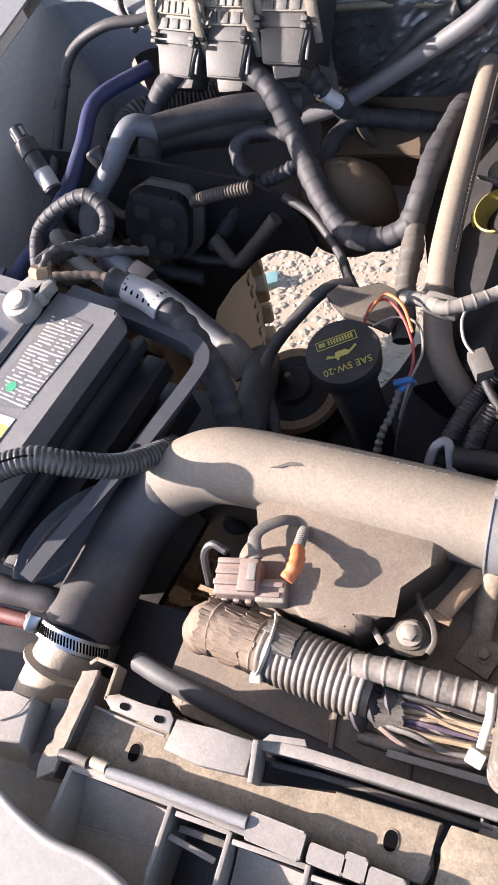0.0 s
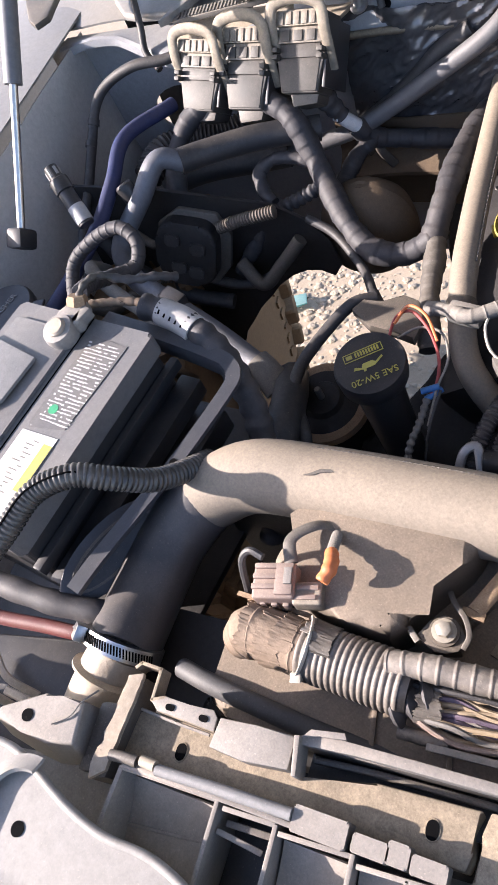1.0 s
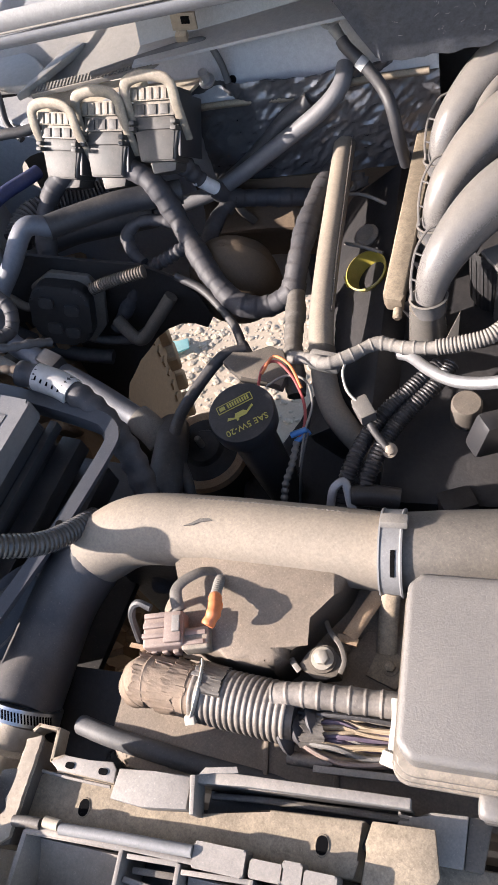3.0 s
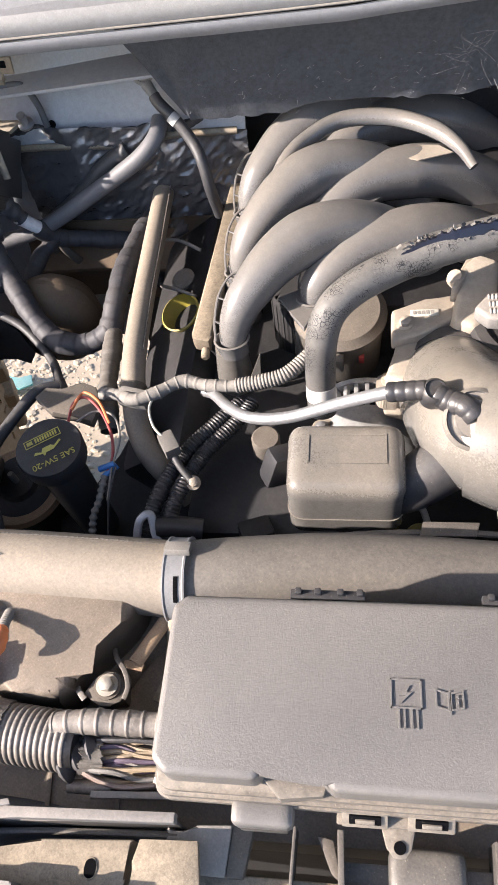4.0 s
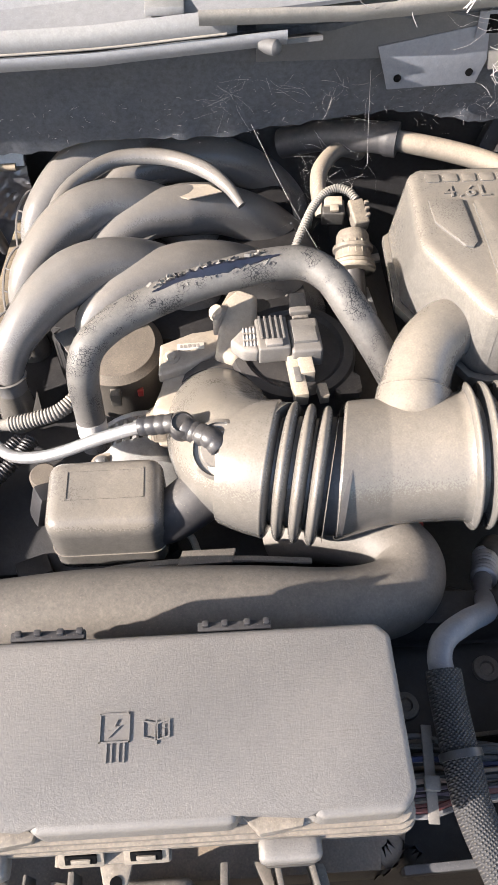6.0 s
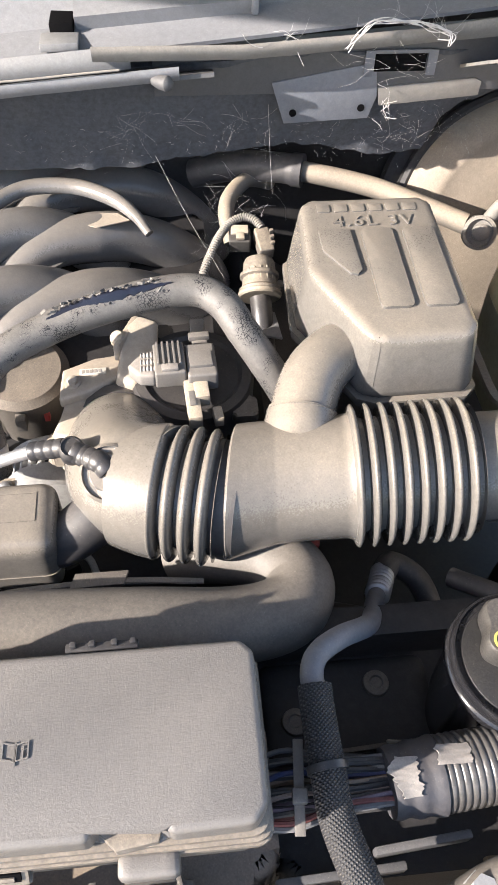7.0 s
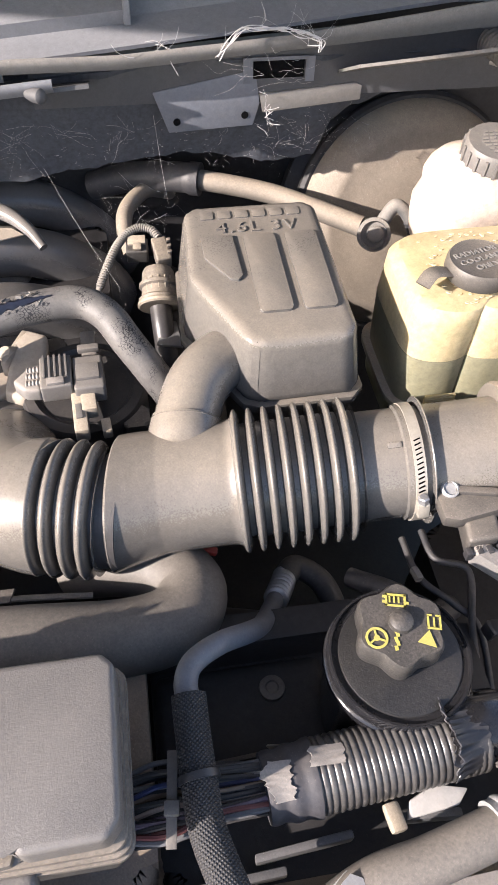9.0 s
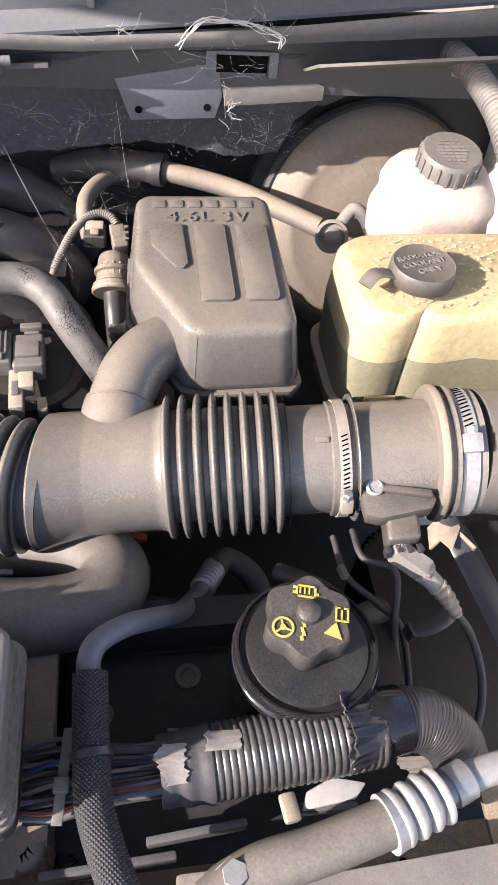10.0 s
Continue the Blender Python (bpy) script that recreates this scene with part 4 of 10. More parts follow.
# ---- fuse box ----
def fuse_box():
    th = thing("fuse_box", (0.235, 0.29, 0.96), "dusty grey plastic fuse box with closed grained lid", "fuse box")
    x0, x1, y0, y1, z = 0.080, 0.388, 0.238, 0.343, 1.050
    # lid with two thumb notches in its front edge
    out = [(x0 + 0.008, y0), (0.140, y0), (0.143, y0 + 0.006), (0.176, y0 + 0.003), (0.181, y0 - 0.003), (0.288, y0 - 0.003), (0.291, y0 + 0.005), (0.328, y0 + 0.002),
           (0.333, y0 - 0.003), (x1 - 0.008, y0 - 0.002), (x1, y0 + 0.008), (x1, y1 - 0.008), (x1 - 0.008, y1), (x0 + 0.008, y1), (x0, y1 - 0.008), (x0, y0 + 0.008)]
    lid = part("lid", prism(out, 0.024, Matrix.Translation((0, 0, z - 0.024)), 0.0045, seg=3), M_LID, th, "grained grey plastic lid")
    for f in lid.data.polygons:
        f.use_smooth = True
    for dz, grow in ((0.0295, 0.001), (0.0355, 0.003), (0.0420, 0.004)):
        part("rim", prism(rounded(x0 - grow, y0 - 0.003 - grow, x1 + grow, y1 + grow, 0.010), 0.0050, Matrix.Translation((0, 0, z - dz)), 0.0012), M_FUSEBASE, th)
    # facets of the thumb notches
    for nx in (0.140, 0.289):
        part("notch_facet", prism([(nx, y0 + 0.006), (nx + 0.004, y0 + 0.007), (nx + 0.038, y0 + 0.003), (nx + 0.036, y0 - 0.003), (nx + 0.012, y0 - 0.006)], 0.012, Matrix.Translation((0, 0, z - 0.030)), 0.001), M_FUSEBASE, th)
    part("body", prism(rounded(x0 + 0.003, y0, x1 - 0.003, y1, 0.010), 0.06, Matrix.Translation((0, 0, z - 0.092)), 0.003), M_BLACK_DUSTY, th)
    # front latches
    for lx, lw in ((0.141, 0.036), (0.318, 0.036)):
        la = part("latch", softbox((lx - lw / 2, y0 - 0.018, z - 0.050), (lx + lw / 2, y0 - 0.004, z - 0.034), 0.004, 5), M_LID, th)
        part("latch_tongue", obox((lx, y0 - 0.012, z - 0.054), (lw * 0.8, 0.012, 0.012), (0, 0, 0), 0.002), M_BLACK_DUSTY, la)
    # middle bracket with two slotted clips and an eye
    br = part("bracket", prism([(0.183, 0.226), (0.250, 0.226), (0.250, 0.236), (0.183, 0.236)], 0.003, Matrix.Translation((0, 0, z - 0.050)), 0.001), M_FUSEBASE, th)
    for cx in (0.199, 0.236):
        bm = obox((cx, 0.231, z - 0.042), (0.026, 0.004, 0.016), (-35, 0, 0), 0.001)
        part("clip", bm, M_FUSEBASE, br)
        part("clip_bar", obox((cx, 0.2275, z - 0.0412), (0.011, 0.002, 0.003), (-35, 0, 0), 0.0006), M_FUSEBASE, br)
        part("clip_slot", obox((cx, 0.2285, z - 0.0415), (0.018, 0.002, 0.006), (-35, 0, 0), 0.0005), M_INK, br)
    bm = prism([(0.208, 0.228), (0.228, 0.228), (0.225, 0.216), (0.2215, 0.211), (0.2155, 0.211), (0.211, 0.216)], 0.003, Matrix.Translation((0, 0, z - 0.052)), 0.001)
    part("eye", bm, M_FUSEBASE, br)
    part("eye_hole", lathe([(0.0035, 0), (0.0035, 0.0007)], Matrix.Translation((0.2185, 0.2165, z - 0.0489)), 16), M_INK, br)
    # hinge clips on the far edge
    for cx in (0.176, 0.292):
        bm = obox((cx, y1 + 0.004, z - 0.006), (0.046, 0.006, 0.006), (0, 0, 0), 0.001)
        for dx in (-0.018, -0.006, 0.008, 0.02):
            obox((cx + dx, y1 + 0.005, z - 0.002), (0.004, 0.004, 0.004), (0, 0, 0), 0.0008, bm)
        part("hinge", bm, M_BLACK, th)
    # embossed signs on the lid
    zt = Matrix.Translation((0, 0, z + 0.0001))
    def line_rect(x, y, w, h, t, bm):
        return bars([(x, y, w, t), (x, y + h - t, w, t), (x, y, t, h), (x + w - t, y, t, h)], zt, bm, 0.0009)
    bm = line_rect(0.2125, 0.2795, 0.0175, 0.0165, 0.0009, bmesh.new())
    bars([(0.2165, 0.269, 0.0011, 0.0105), (0.2195, 0.269, 0.0011, 0.0105), (0.2235, 0.269, 0.0011, 0.0105), (0.2265, 0.269, 0.0011, 0.0105)], zt, bm, 0.0009)
    prism([(0.2235, 0.2925), (0.2175, 0.2865), (0.2205, 0.2868), (0.2185, 0.2825), (0.2245, 0.2885), (0.2215, 0.2885)], 0.0009, zt, bm=bm)
    part("fuse_sign", bm, M_LID, th, "embossed fuse symbol")
    # open book: two leaning pages, a spine and an i on the second page
    for x, lean in ((0.2372, 0.0016), (0.2452, -0.0016)):
        a, b = (0.0016, 0.0) if lean > 0 else (0.0, 0.0016)
        o = [(x, 0.2795 + a), (x + 0.0076, 0.2795 + b), (x + 0.0076, 0.2895 + b), (x, 0.2895 + a)]
        i_ = [(x + 0.0009, 0.2804 + a), (x + 0.0067, 0.2804 + b), (x + 0.0067, 0.2886 + b), (x + 0.0009, 0.2886 + a)]
        bm = bmesh.new()
        for k in range(4):
            prism([o[k], o[(k + 1) % 4], i_[(k + 1) % 4], i_[k]], 0.0009, zt, bm=bm)
        part("page_outline", bm, M_LID, th, "embossed page of a book symbol")
    part("book_spine", bars([(0.2446, 0.2775, 0.0010, 0.0130)], zt, None, 0.0009), M_LID, th)
    part("info_stem", bars([(0.2484, 0.2815, 0.0015, 0.0042)], zt, None, 0.0009), M_LID, th)
    part("info_dot", bars([(0.2484, 0.2866, 0.0015, 0.0014)], zt, None, 0.0009), M_LID, th)


fuse_box()


# ---- radiator hose, clamp and neck ----
def radiator_hose():
    th = thing("radiator_hose", (-0.213, 0.25, 0.9), "thick tan dusted rubber radiator hose, bent twice", "hose")
    run = [(-0.226, 0.243, 0.925), (-0.230, 0.290, 0.915), (-0.224, 0.344, 0.919), (-0.201, 0.384, 0.933), (-0.156, 0.402, 0.948), (-0.09, 0.404, 0.949), (0.0, 0.401, 0.948), (0.054, 0.398, 0.948),
           (0.12, 0.404, 0.947), (0.20, 0.410, 0.942), (0.30, 0.411, 0.932), (0.385, 0.411, 0.920), (0.430, 0.424, 0.912), (0.444, 0.452, 0.906), (0.428, 0.480, 0.900), (0.39, 0.50, 0.89), (0.34, 0.52, 0.86)]
    part("hose_leg", sweep(run[:4], 0.0300, 32, 12), M_HOSE_LEG, th, "less dusty leg of the hose, battery shade in its colour")
    part("hose", sweep(run[3:8], 0.0303, 48, 14), M_RUBBER_TAN, th)
    part("hose_end", sweep(run[7:], lambda u, s: 0.0300 + 0.0022 * min(1, u * 5), 32, 12), M_RUBBER, th, "greyer far end of the hose")
    # mould seam
    seam = [(x, y + 0.018, z + 0.0240) for x, y, z in run[4:13]]
    part("seam", sweep(seam, lambda u, s: 0.0007 + 0.0004 * math.sin(s * 1500), 6, 24, step=0.0012), M_RUBBER, th)
    part("scuff", prism([(-0.103, 0.3945), (-0.096, 0.3955), (-0.090, 0.3985), (-0.080, 0.4005), (-0.083, 0.4025), (-0.091, 0.4015), (-0.097, 0.3975)], 0.0007, pose(0, 0, 0.9789, 0, 0, 0)), M_RUBBER, th, "dark scuffed patch")


radiator_hose()
worm_clamp("hose_clamp", (-0.2245, 0.249, 0.9275), (0.05, 0.35, 0.10), 0.0312, 0.012, 45, "slotted steel worm clamp on the radiator hose")


def neck():
    th = thing("radiator_neck", (-0.24, 0.21, 0.88), "dirty pale aluminium radiator outlet neck", "pipe neck")
    part("pipe", sweep([(-0.226, 0.244, 0.926), (-0.233, 0.222, 0.918), (-0.240, 0.195, 0.905), (-0.245, 0.170, 0.885)], lambda u, s: 0.0245 + 0.004 * u, 24, 8), M_CAST, th)
    part("bead", lathe([(0.026, -0.003), (0.0315, -0.001), (0.0315, 0.001), (0.026, 0.003)], aim((-0.231, 0.227, 0.9195), (0.07, 0.22, 0.10)), 30), M_TAN_PLASTIC, th)


neck()


def hose_clip():
    th = thing("hose_bracket", (0.06, 0.40, 0.93), "dusty plastic strap holding the radiator hose", "bracket")
    ring = [(0.060, 0.398 + 0.0325 * math.cos(radians(a)), 0.947 + 0.0325 * math.sin(radians(a))) for a in range(-70, 205, 15)]
    bm = bmesh.new()
    lathe([(0.0318, -0.0085), (0.0336, -0.0088), (0.0338, -0.0075), (0.0330, -0.0065), (0.0330, 0.0065), (0.0338, 0.0075), (0.0336, 0.0088), (0.0318, 0.0085)], aim((0.058, 0.398, 0.948), (1, 0.02, 0)), 48, bm)
    for k in range(5):
        a = radians(24 + 7 * k)
        part("strap_slot", obox((0.0605, 0.398 - 0.0331 * math.sin(a), 0.948 + 0.0331 * math.cos(a)), (0.0032, 0.0040, 0.0010), (math.degrees(a), 0, 0), 0.0002), M_INK, th)
    part("strap", bm, M_COWL, th)
    part("stem", sweep([(0.058, 0.367, 0.945), (0.056, 0.350, 0.930), (0.056, 0.328, 0.922)], 0.0075, 10, 8, squash=0.5), M_STEEL_TAN, th)
    part("foot", obox((0.058, 0.318, 0.921), (0.024, 0.024, 0.006), (0, 0, -20), 0.001), M_STEEL_TAN, th)
    bolt((0.060, 0.318, 0.924), (0, 0, 1), 0.004, th, M_STEEL_TAN)
    part("buckle", obox((0.060, 0.408, 0.982), (0.020, 0.010, 0.006), (-20, 0, 0), 0.001), M_SEAL, th)


hose_clip()


# ---- fan shroud and radiator top ----
def shroud():
    th = thing("fan_shroud", (0.1, 0.33, 0.80), "dusty brown plastic fan shroud behind the radiator", "fan shroud")
    out = [(-0.117, 0.332), (-0.110, 0.350), (-0.100, 0.366), (-0.090, 0.410), (0.034, 0.412), (0.028, 0.370), (0.019, 0.356), (0.004, 0.337), (-0.006, 0.322), (-0.0095, 0.306), (-0.016, 0.300), (-0.030, 0.2985), (-0.050, 0.3010), (-0.072, 0.3045), (-0.098, 0.316)]
    bm = prism(out, 0.052, Matrix.Translation((0, 0, 0.905)), 0.012, seg=5)
    for v in bm.verts:                       # crowned top
        if v.co.z > 0.93:
            v.co.z += 0.006 * (1 - ((v.co.x + 0.04) / 0.08) ** 2) + 0.03 * (v.co.y - 0.35)
    ob = part("hump", bm, M_BROWN, th)
    for f in ob.data.polygons:
        f.use_smooth = True
    part("deck", prism([(-0.10, 0.285), (0.40, 0.285), (0.40, 0.43), (-0.10, 0.43)], 0.012, Matrix.Translation((0, 0, 0.90)), 0.004), M_BROWN, th)
    part("deck_step", prism([(0.012, 0.300), (0.40, 0.292), (0.40, 0.325), (0.040, 0.345)], 0.010, Matrix.Translation((0, 0, 0.911)), 0.003), M_BROWN, th)
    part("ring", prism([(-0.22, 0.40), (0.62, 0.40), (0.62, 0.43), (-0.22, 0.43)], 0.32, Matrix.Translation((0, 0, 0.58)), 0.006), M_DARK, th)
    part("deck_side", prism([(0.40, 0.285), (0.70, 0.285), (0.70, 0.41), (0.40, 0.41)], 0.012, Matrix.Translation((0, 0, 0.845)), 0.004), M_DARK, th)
    lug = part("lug", prism([(-0.002, 0.306), (0.004, 0.301), (0.011, 0.2975), (0.019, 0.2975), (0.026, 0.301), (0.030, 0.307), (0.0275, 0.3145), (0.021, 0.322), (0.012, 0.3235), (0.004, 0.317)], 0.005, Matrix.Translation((0, 0, 0.944)), 0.0015), M_TAN_DARK, th)
    part("lug_rib", sweep([(0.012, 0.342, 0.940), (0.018, 0.332, 0.948), (0.027, 0.322, 0.954), (0.0315, 0.311, 0.954), (0.029, 0.303, 0.950)], 0.0020, 8, 6, squash=0.6), M_BLACK_DUSTY, lug)
    part("lug_rib", sweep([(-0.0085, 0.310, 0.946), (-0.005, 0.306, 0.950), (0.000, 0.301, 0.950)], 0.0022, 8, 6, squash=0.5), M_GREYRAIL, lug)
    part("stem", obox((0.015, 0.312, 0.925), (0.020, 0.018, 0.040), (0, 0, 10), 0.003), M_BROWN, lug)
    part("washer", lathe([(0.0030, 0.0), (0.0102, 0.0), (0.0102, 0.0014), (0.0045, 0.0018)], Matrix.Translation((0.0152, 0.3115, 0.9492)), 28), M_TAN_DARK, lug)
    bolt((0.0152, 0.3115, 0.951), (0, 0, 1), 0.0055, th, M_BOLT)
    stay = part("stay", sweep([(0.050, 0.372, 0.938), (0.040, 0.350, 0.942), (0.031, 0.331, 0.944)], 0.0058, 10, 6, squash=0.35), M_RUST, th, "rusty flat stay")
    part("stay_foot", obox((0.030, 0.329, 0.943), (0.016, 0.006, 0.004), (0, 0, -10), 0.001), M_RUST, stay)


shroud()


def radiator():
    th = thing("radiator", (0.1, 0.25, 0.45), "radiator with dusty plastic top tank", "radiator")
    part("top_tank", prism(rounded(-0.14, 0.222, 0.40, 0.296, 0.02), 0.055, Matrix.Translation((0, 0, 0.876)), 0.012, seg=3), M_BROWN, th)
    part("tank_seam", sweep([(-0.170, 0.246, 0.925), (-0.140, 0.240, 0.933), (-0.100, 0.235, 0.934), (-0.050, 0.230, 0.930), (0.02, 0.228, 0.922)], 0.0075, 16, 10), M_SEALDARK, th, "dark rounded tank edge")
    for x in (-0.02, 0.03):
        part("tank_rib", obox((x, 0.250, 0.931), (0.004, 0.040, 0.004), (0, 0, 8), 0.0015), M_BROWN, th)
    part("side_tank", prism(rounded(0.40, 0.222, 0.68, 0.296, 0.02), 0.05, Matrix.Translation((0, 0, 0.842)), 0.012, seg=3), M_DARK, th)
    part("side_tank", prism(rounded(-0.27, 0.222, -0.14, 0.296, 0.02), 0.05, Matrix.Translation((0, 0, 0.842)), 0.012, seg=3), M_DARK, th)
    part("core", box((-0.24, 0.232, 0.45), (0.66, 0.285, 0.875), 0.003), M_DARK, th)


radiator()


# ---- fat wiring loom behind the radiator support ----
def loom_front():
    th = thing("wiring_loom", (-0.06, 0.27, 0.93), "fat dusty corrugated wiring loom tied with a pale zip tie", "wiring loom")
    axis = lambda x: (x + 0.006, 0.2765 - 0.085 * (x + 0.075), 0.951 + 0.02 * (x + 0.075))
    part("taped_end", sweep([(-0.127, 0.2745, 0.940), axis(-0.118), axis(-0.100), axis(-0.072)], lambda u, s: 0.0135 + 0.0052 * min(1, u * 4) + 0.0008 * math.sin(u * 9) + (0.0007 if (s / 0.011) % 1 < 0.15 else 0.0), 28, 10, step=0.001), M_BROWNTAPE, th, "peeling brown taped end")
    part("conduit", sweep([axis(-0.078), axis(-0.045), axis(-0.006)], ribs(0.0207, 0.0012, 0.0046, 0.80), 32, 10, step=0.0006), M_CONDUIT, th, "dusty split corrugated conduit")
    part("conduit_mouth", sweep([axis(-0.006), axis(-0.001)], lambda u, s: 0.0200 - 0.0020 * u, 28, 3), M_BLACK, th)
    for a, b, r, a0, a1, sd, mt in ((-0.124, -0.106, 0.0188, -40, 150, 4, M_BROWNTAPE), (-0.108, -0.092, 0.0193, 0, 200, 14, M_BROWNTAPE), (-0.098, -0.084, 0.0197, -60, 120, 15, M_BROWNTAPE), (-0.078, -0.058, 0.0213, -80, 70, 5, M_GREYRAIL), (-0.070, -0.054, 0.0216, 10, 100, 16, M_BLACK_DUSTY)):
        c = axis((a + b) / 2)
        part("torn_tape", ragged_band(a + 0.006, b + 0.006, c[1] - 0.085 * (a + 0.006 - c[0]), c[2], r, a0, a1, sd, 0.0012, 0.0025, (-0.085, 0.02)), mt, th)
    part("wrapped_tail", sweep([(-0.012, 0.278, 0.966), (0.010, 0.2815, 0.968), (0.045, 0.2825, 0.966), (0.095, 0.284, 0.962)], lambda u, s: 0.0086 + 0.0006 * (1 if (s / 0.0105) % 1 < 0.16 else 0) + 0.0003 * math.sin(s * 260), 18, 10, step=0.0008), M_CONDUIT, th, "spiral wrapped tail")
    c = axis(-0.080)
    zt = part("zip_tie", sweep([(c[0] + 0.010 * math.sin(radians(a)), c[1] + 0.0215 * math.cos(radians(a)), c[2] + 0.0215 * math.sin(radians(a))) for a in range(-20, 216, 12)], 0.0026, 8, 3, squash=0.4), M_WHITE, th, "yellowed zip tie")
    part("zip_head", obox((c[0] + 0.004, c[1] - 0.0205, c[2] + 0.008), (0.0075, 0.0065, 0.007), (30, 0, 12), 0.001), M_WHITE, zt)
    rnd = random.Random(7)
    tones = [M_PINK, M_WIRE_TAN, M_GREY_PLASTIC, M_WIRE_TAN, M_WIRE_PURPLE, M_CONDUIT, M_WIRE_TAN, M_WIRE_PURPLE, M_PINK, M_WIRE_TAN, M_RUBBER_DARK, M_CONDUIT]
    for k, mt in enumerate(tones * 3):
        y = 0.247 + 0.030 * (k % 12) / 11
        z = 0.946 + 0.006 * math.sin(k * 1.9) + (0.005 if k > 11 else 0)
        bm = sweep([(-0.004, 0.268 + (y - 0.262) * 0.3, z - 0.002), (0.012, 0.262 + (y - 0.262) * 0.7 + rnd.uniform(-0.002, 0.002), z + rnd.uniform(0, 0.004)), (0.034, y + rnd.uniform(-0.003, 0.003), z + rnd.uniform(-0.001, 0.006)), (0.056, y + rnd.uniform(-0.004, 0.004), z + rnd.uniform(-0.002, 0.005)), (0.092, y * 0.7 + 0.262 * 0.3 + 0.002, z)], 0.0018, 7, 8)
        part("wire", bm, mt, th)
    part("torn_tape", sweep([(-0.006, 0.256, 0.952), (0.006, 0.262, 0.956), (0.020, 0.268, 0.960)], lambda u, s: 0.0120 + 0.0028 * math.sin(u * 17) - 0.004 * u, 14, 10, squash=0.7), M_TAPE, th, "crumpled black tape end")
    part("torn_tape", ragged_band(0.012, 0.024, 0.262, 0.950, 0.0140, 20, 150, 21, 0.002, 0.003), M_BLACK_DUSTY, th)
    part("plug_wire", sweep([(0.000, 0.244, 0.946), (0.020, 0.244, 0.947), (0.040, 0.2455, 0.947), (0.075, 0.250, 0.948)], lambda u, s: 0.0046 if u < 0.45 else 0.0022, 10, 8), M_CONDUIT, th)
    zz = part("zip_tie", sweep([(0.071, 0.285, 0.976), (0.072, 0.272, 0.9745), (0.071, 0.262, 0.970), (0.070, 0.254, 0.962)], 0.0026, 8, 6, squash=0.4), M_WHITE, th, "yellowed zip tie")
    part("zip_head", obox((0.0690, 0.2515, 0.960), (0.010, 0.009, 0.012), (20, 0, -15), 0.001), M_WHITE, zz)


loom_front()


def shroud_plug():
    th = thing("fan_plug", (-0.10, 0.325, 0.95), "faded pinkish wiring plug on a thin metal tab", "connector")
    r = (0, 0, 12)
    body = part("body", obox((-0.1015, 0.3135, 0.964), (0.031, 0.026, 0.017), r, 0.0022, seg=3), M_PINK, th, "faded mauve plug body")
    for k in range(3):
        part("rail", obox((-0.1085 + 0.001 * k, 0.3225 - 0.0075 * k, 0.9735), (0.019, 0.0040, 0.0034), r, 0.0010), M_PINK, body)
    part("cover", obox((-0.0935, 0.3155, 0.9740), (0.013, 0.023, 0.0040), r, 0.0012), M_PINK, body)
    part("latch", obox((-0.0905, 0.3175, 0.9772), (0.006, 0.012, 0.0030), r, 0.0008), M_GREYRAIL, body)
    for k in range(3):
        part("foot", obox((-0.1085 + 0.0085 * k, 0.2995 + 0.0012 * k, 0.958), (0.0046, 0.0040, 0.010), r, 0.0008), M_PINK, body)
    half = part("half", obox((-0.0765, 0.3110, 0.962), (0.021, 0.0165, 0.014), r, 0.0020, seg=3), M_PLUGTOP, th)
    for k in range(2):
        part("bar", obox((-0.0770, 0.3145 - 0.0070 * k, 0.9695), (0.016, 0.0036, 0.0020), r, 0.0006), M_PINK, half)
    part("tab", prism([(-0.135, 0.3030), (-0.075, 0.2990), (-0.075, 0.3022), (-0.134, 0.3065)], 0.0014, Matrix.Translation((0, 0, 0.950))), M_RUST, th, "dull metal tab")
    for k in range(4):
        part("tooth", obox((-0.124 + k * 0.011, 0.3030 - k * 0.0008, 0.9475), (0.004, 0.003, 0.006), r, 0.0004), M_RUST, th)
    part("lead", sweep([(-0.121, 0.327, 0.985), (-0.135, 0.330, 0.986), (-0.143, 0.322, 0.975), (-0.141, 0.305, 0.945)], 0.0035, 8, 8), M_RUBBER_DARK, th)
    part("orange_tape", sweep([(-0.064, 0.317, 0.984), (-0.060, 0.331, 0.985), (-0.065, 0.347, 0.978)], lambda u, s: 0.0056 + 0.0010 * math.sin(u * 3.1) + 0.0004 * math.sin(u * 23), 12, 10), M_ORANGE, th, "torn orange tape")
    part("ribbed_lead", sweep([(-0.065, 0.346, 0.978), (-0.070, 0.368, 0.962), (-0.078, 0.385, 0.935)], ribs(0.0052, 0.0012, 0.0030, 0.6), 12, 10, step=0.0005), M_SEAL, th)
    part("strap", sweep([(-0.098, 0.330, 0.975), (-0.105, 0.352, 0.975), (-0.088, 0.372, 0.968), (-0.070, 0.378, 0.955)], 0.006, 8, 8, squash=0.35), M_RUBBER, th)

    for ob in th.children:                   # the leads hang a little closer to the plug
        if ob.name.split(".")[0] in ("lead", "orange_tape", "ribbed_lead", "strap"):
            c = Vector((-0.072, 0.333, 0.975))
            ob.data.transform(Matrix.Translation(c + Vector((0, -0.002, -0.004))) @ Matrix.Scale(0.82, 4) @ Matrix.Translation(-c))


shroud_plug()

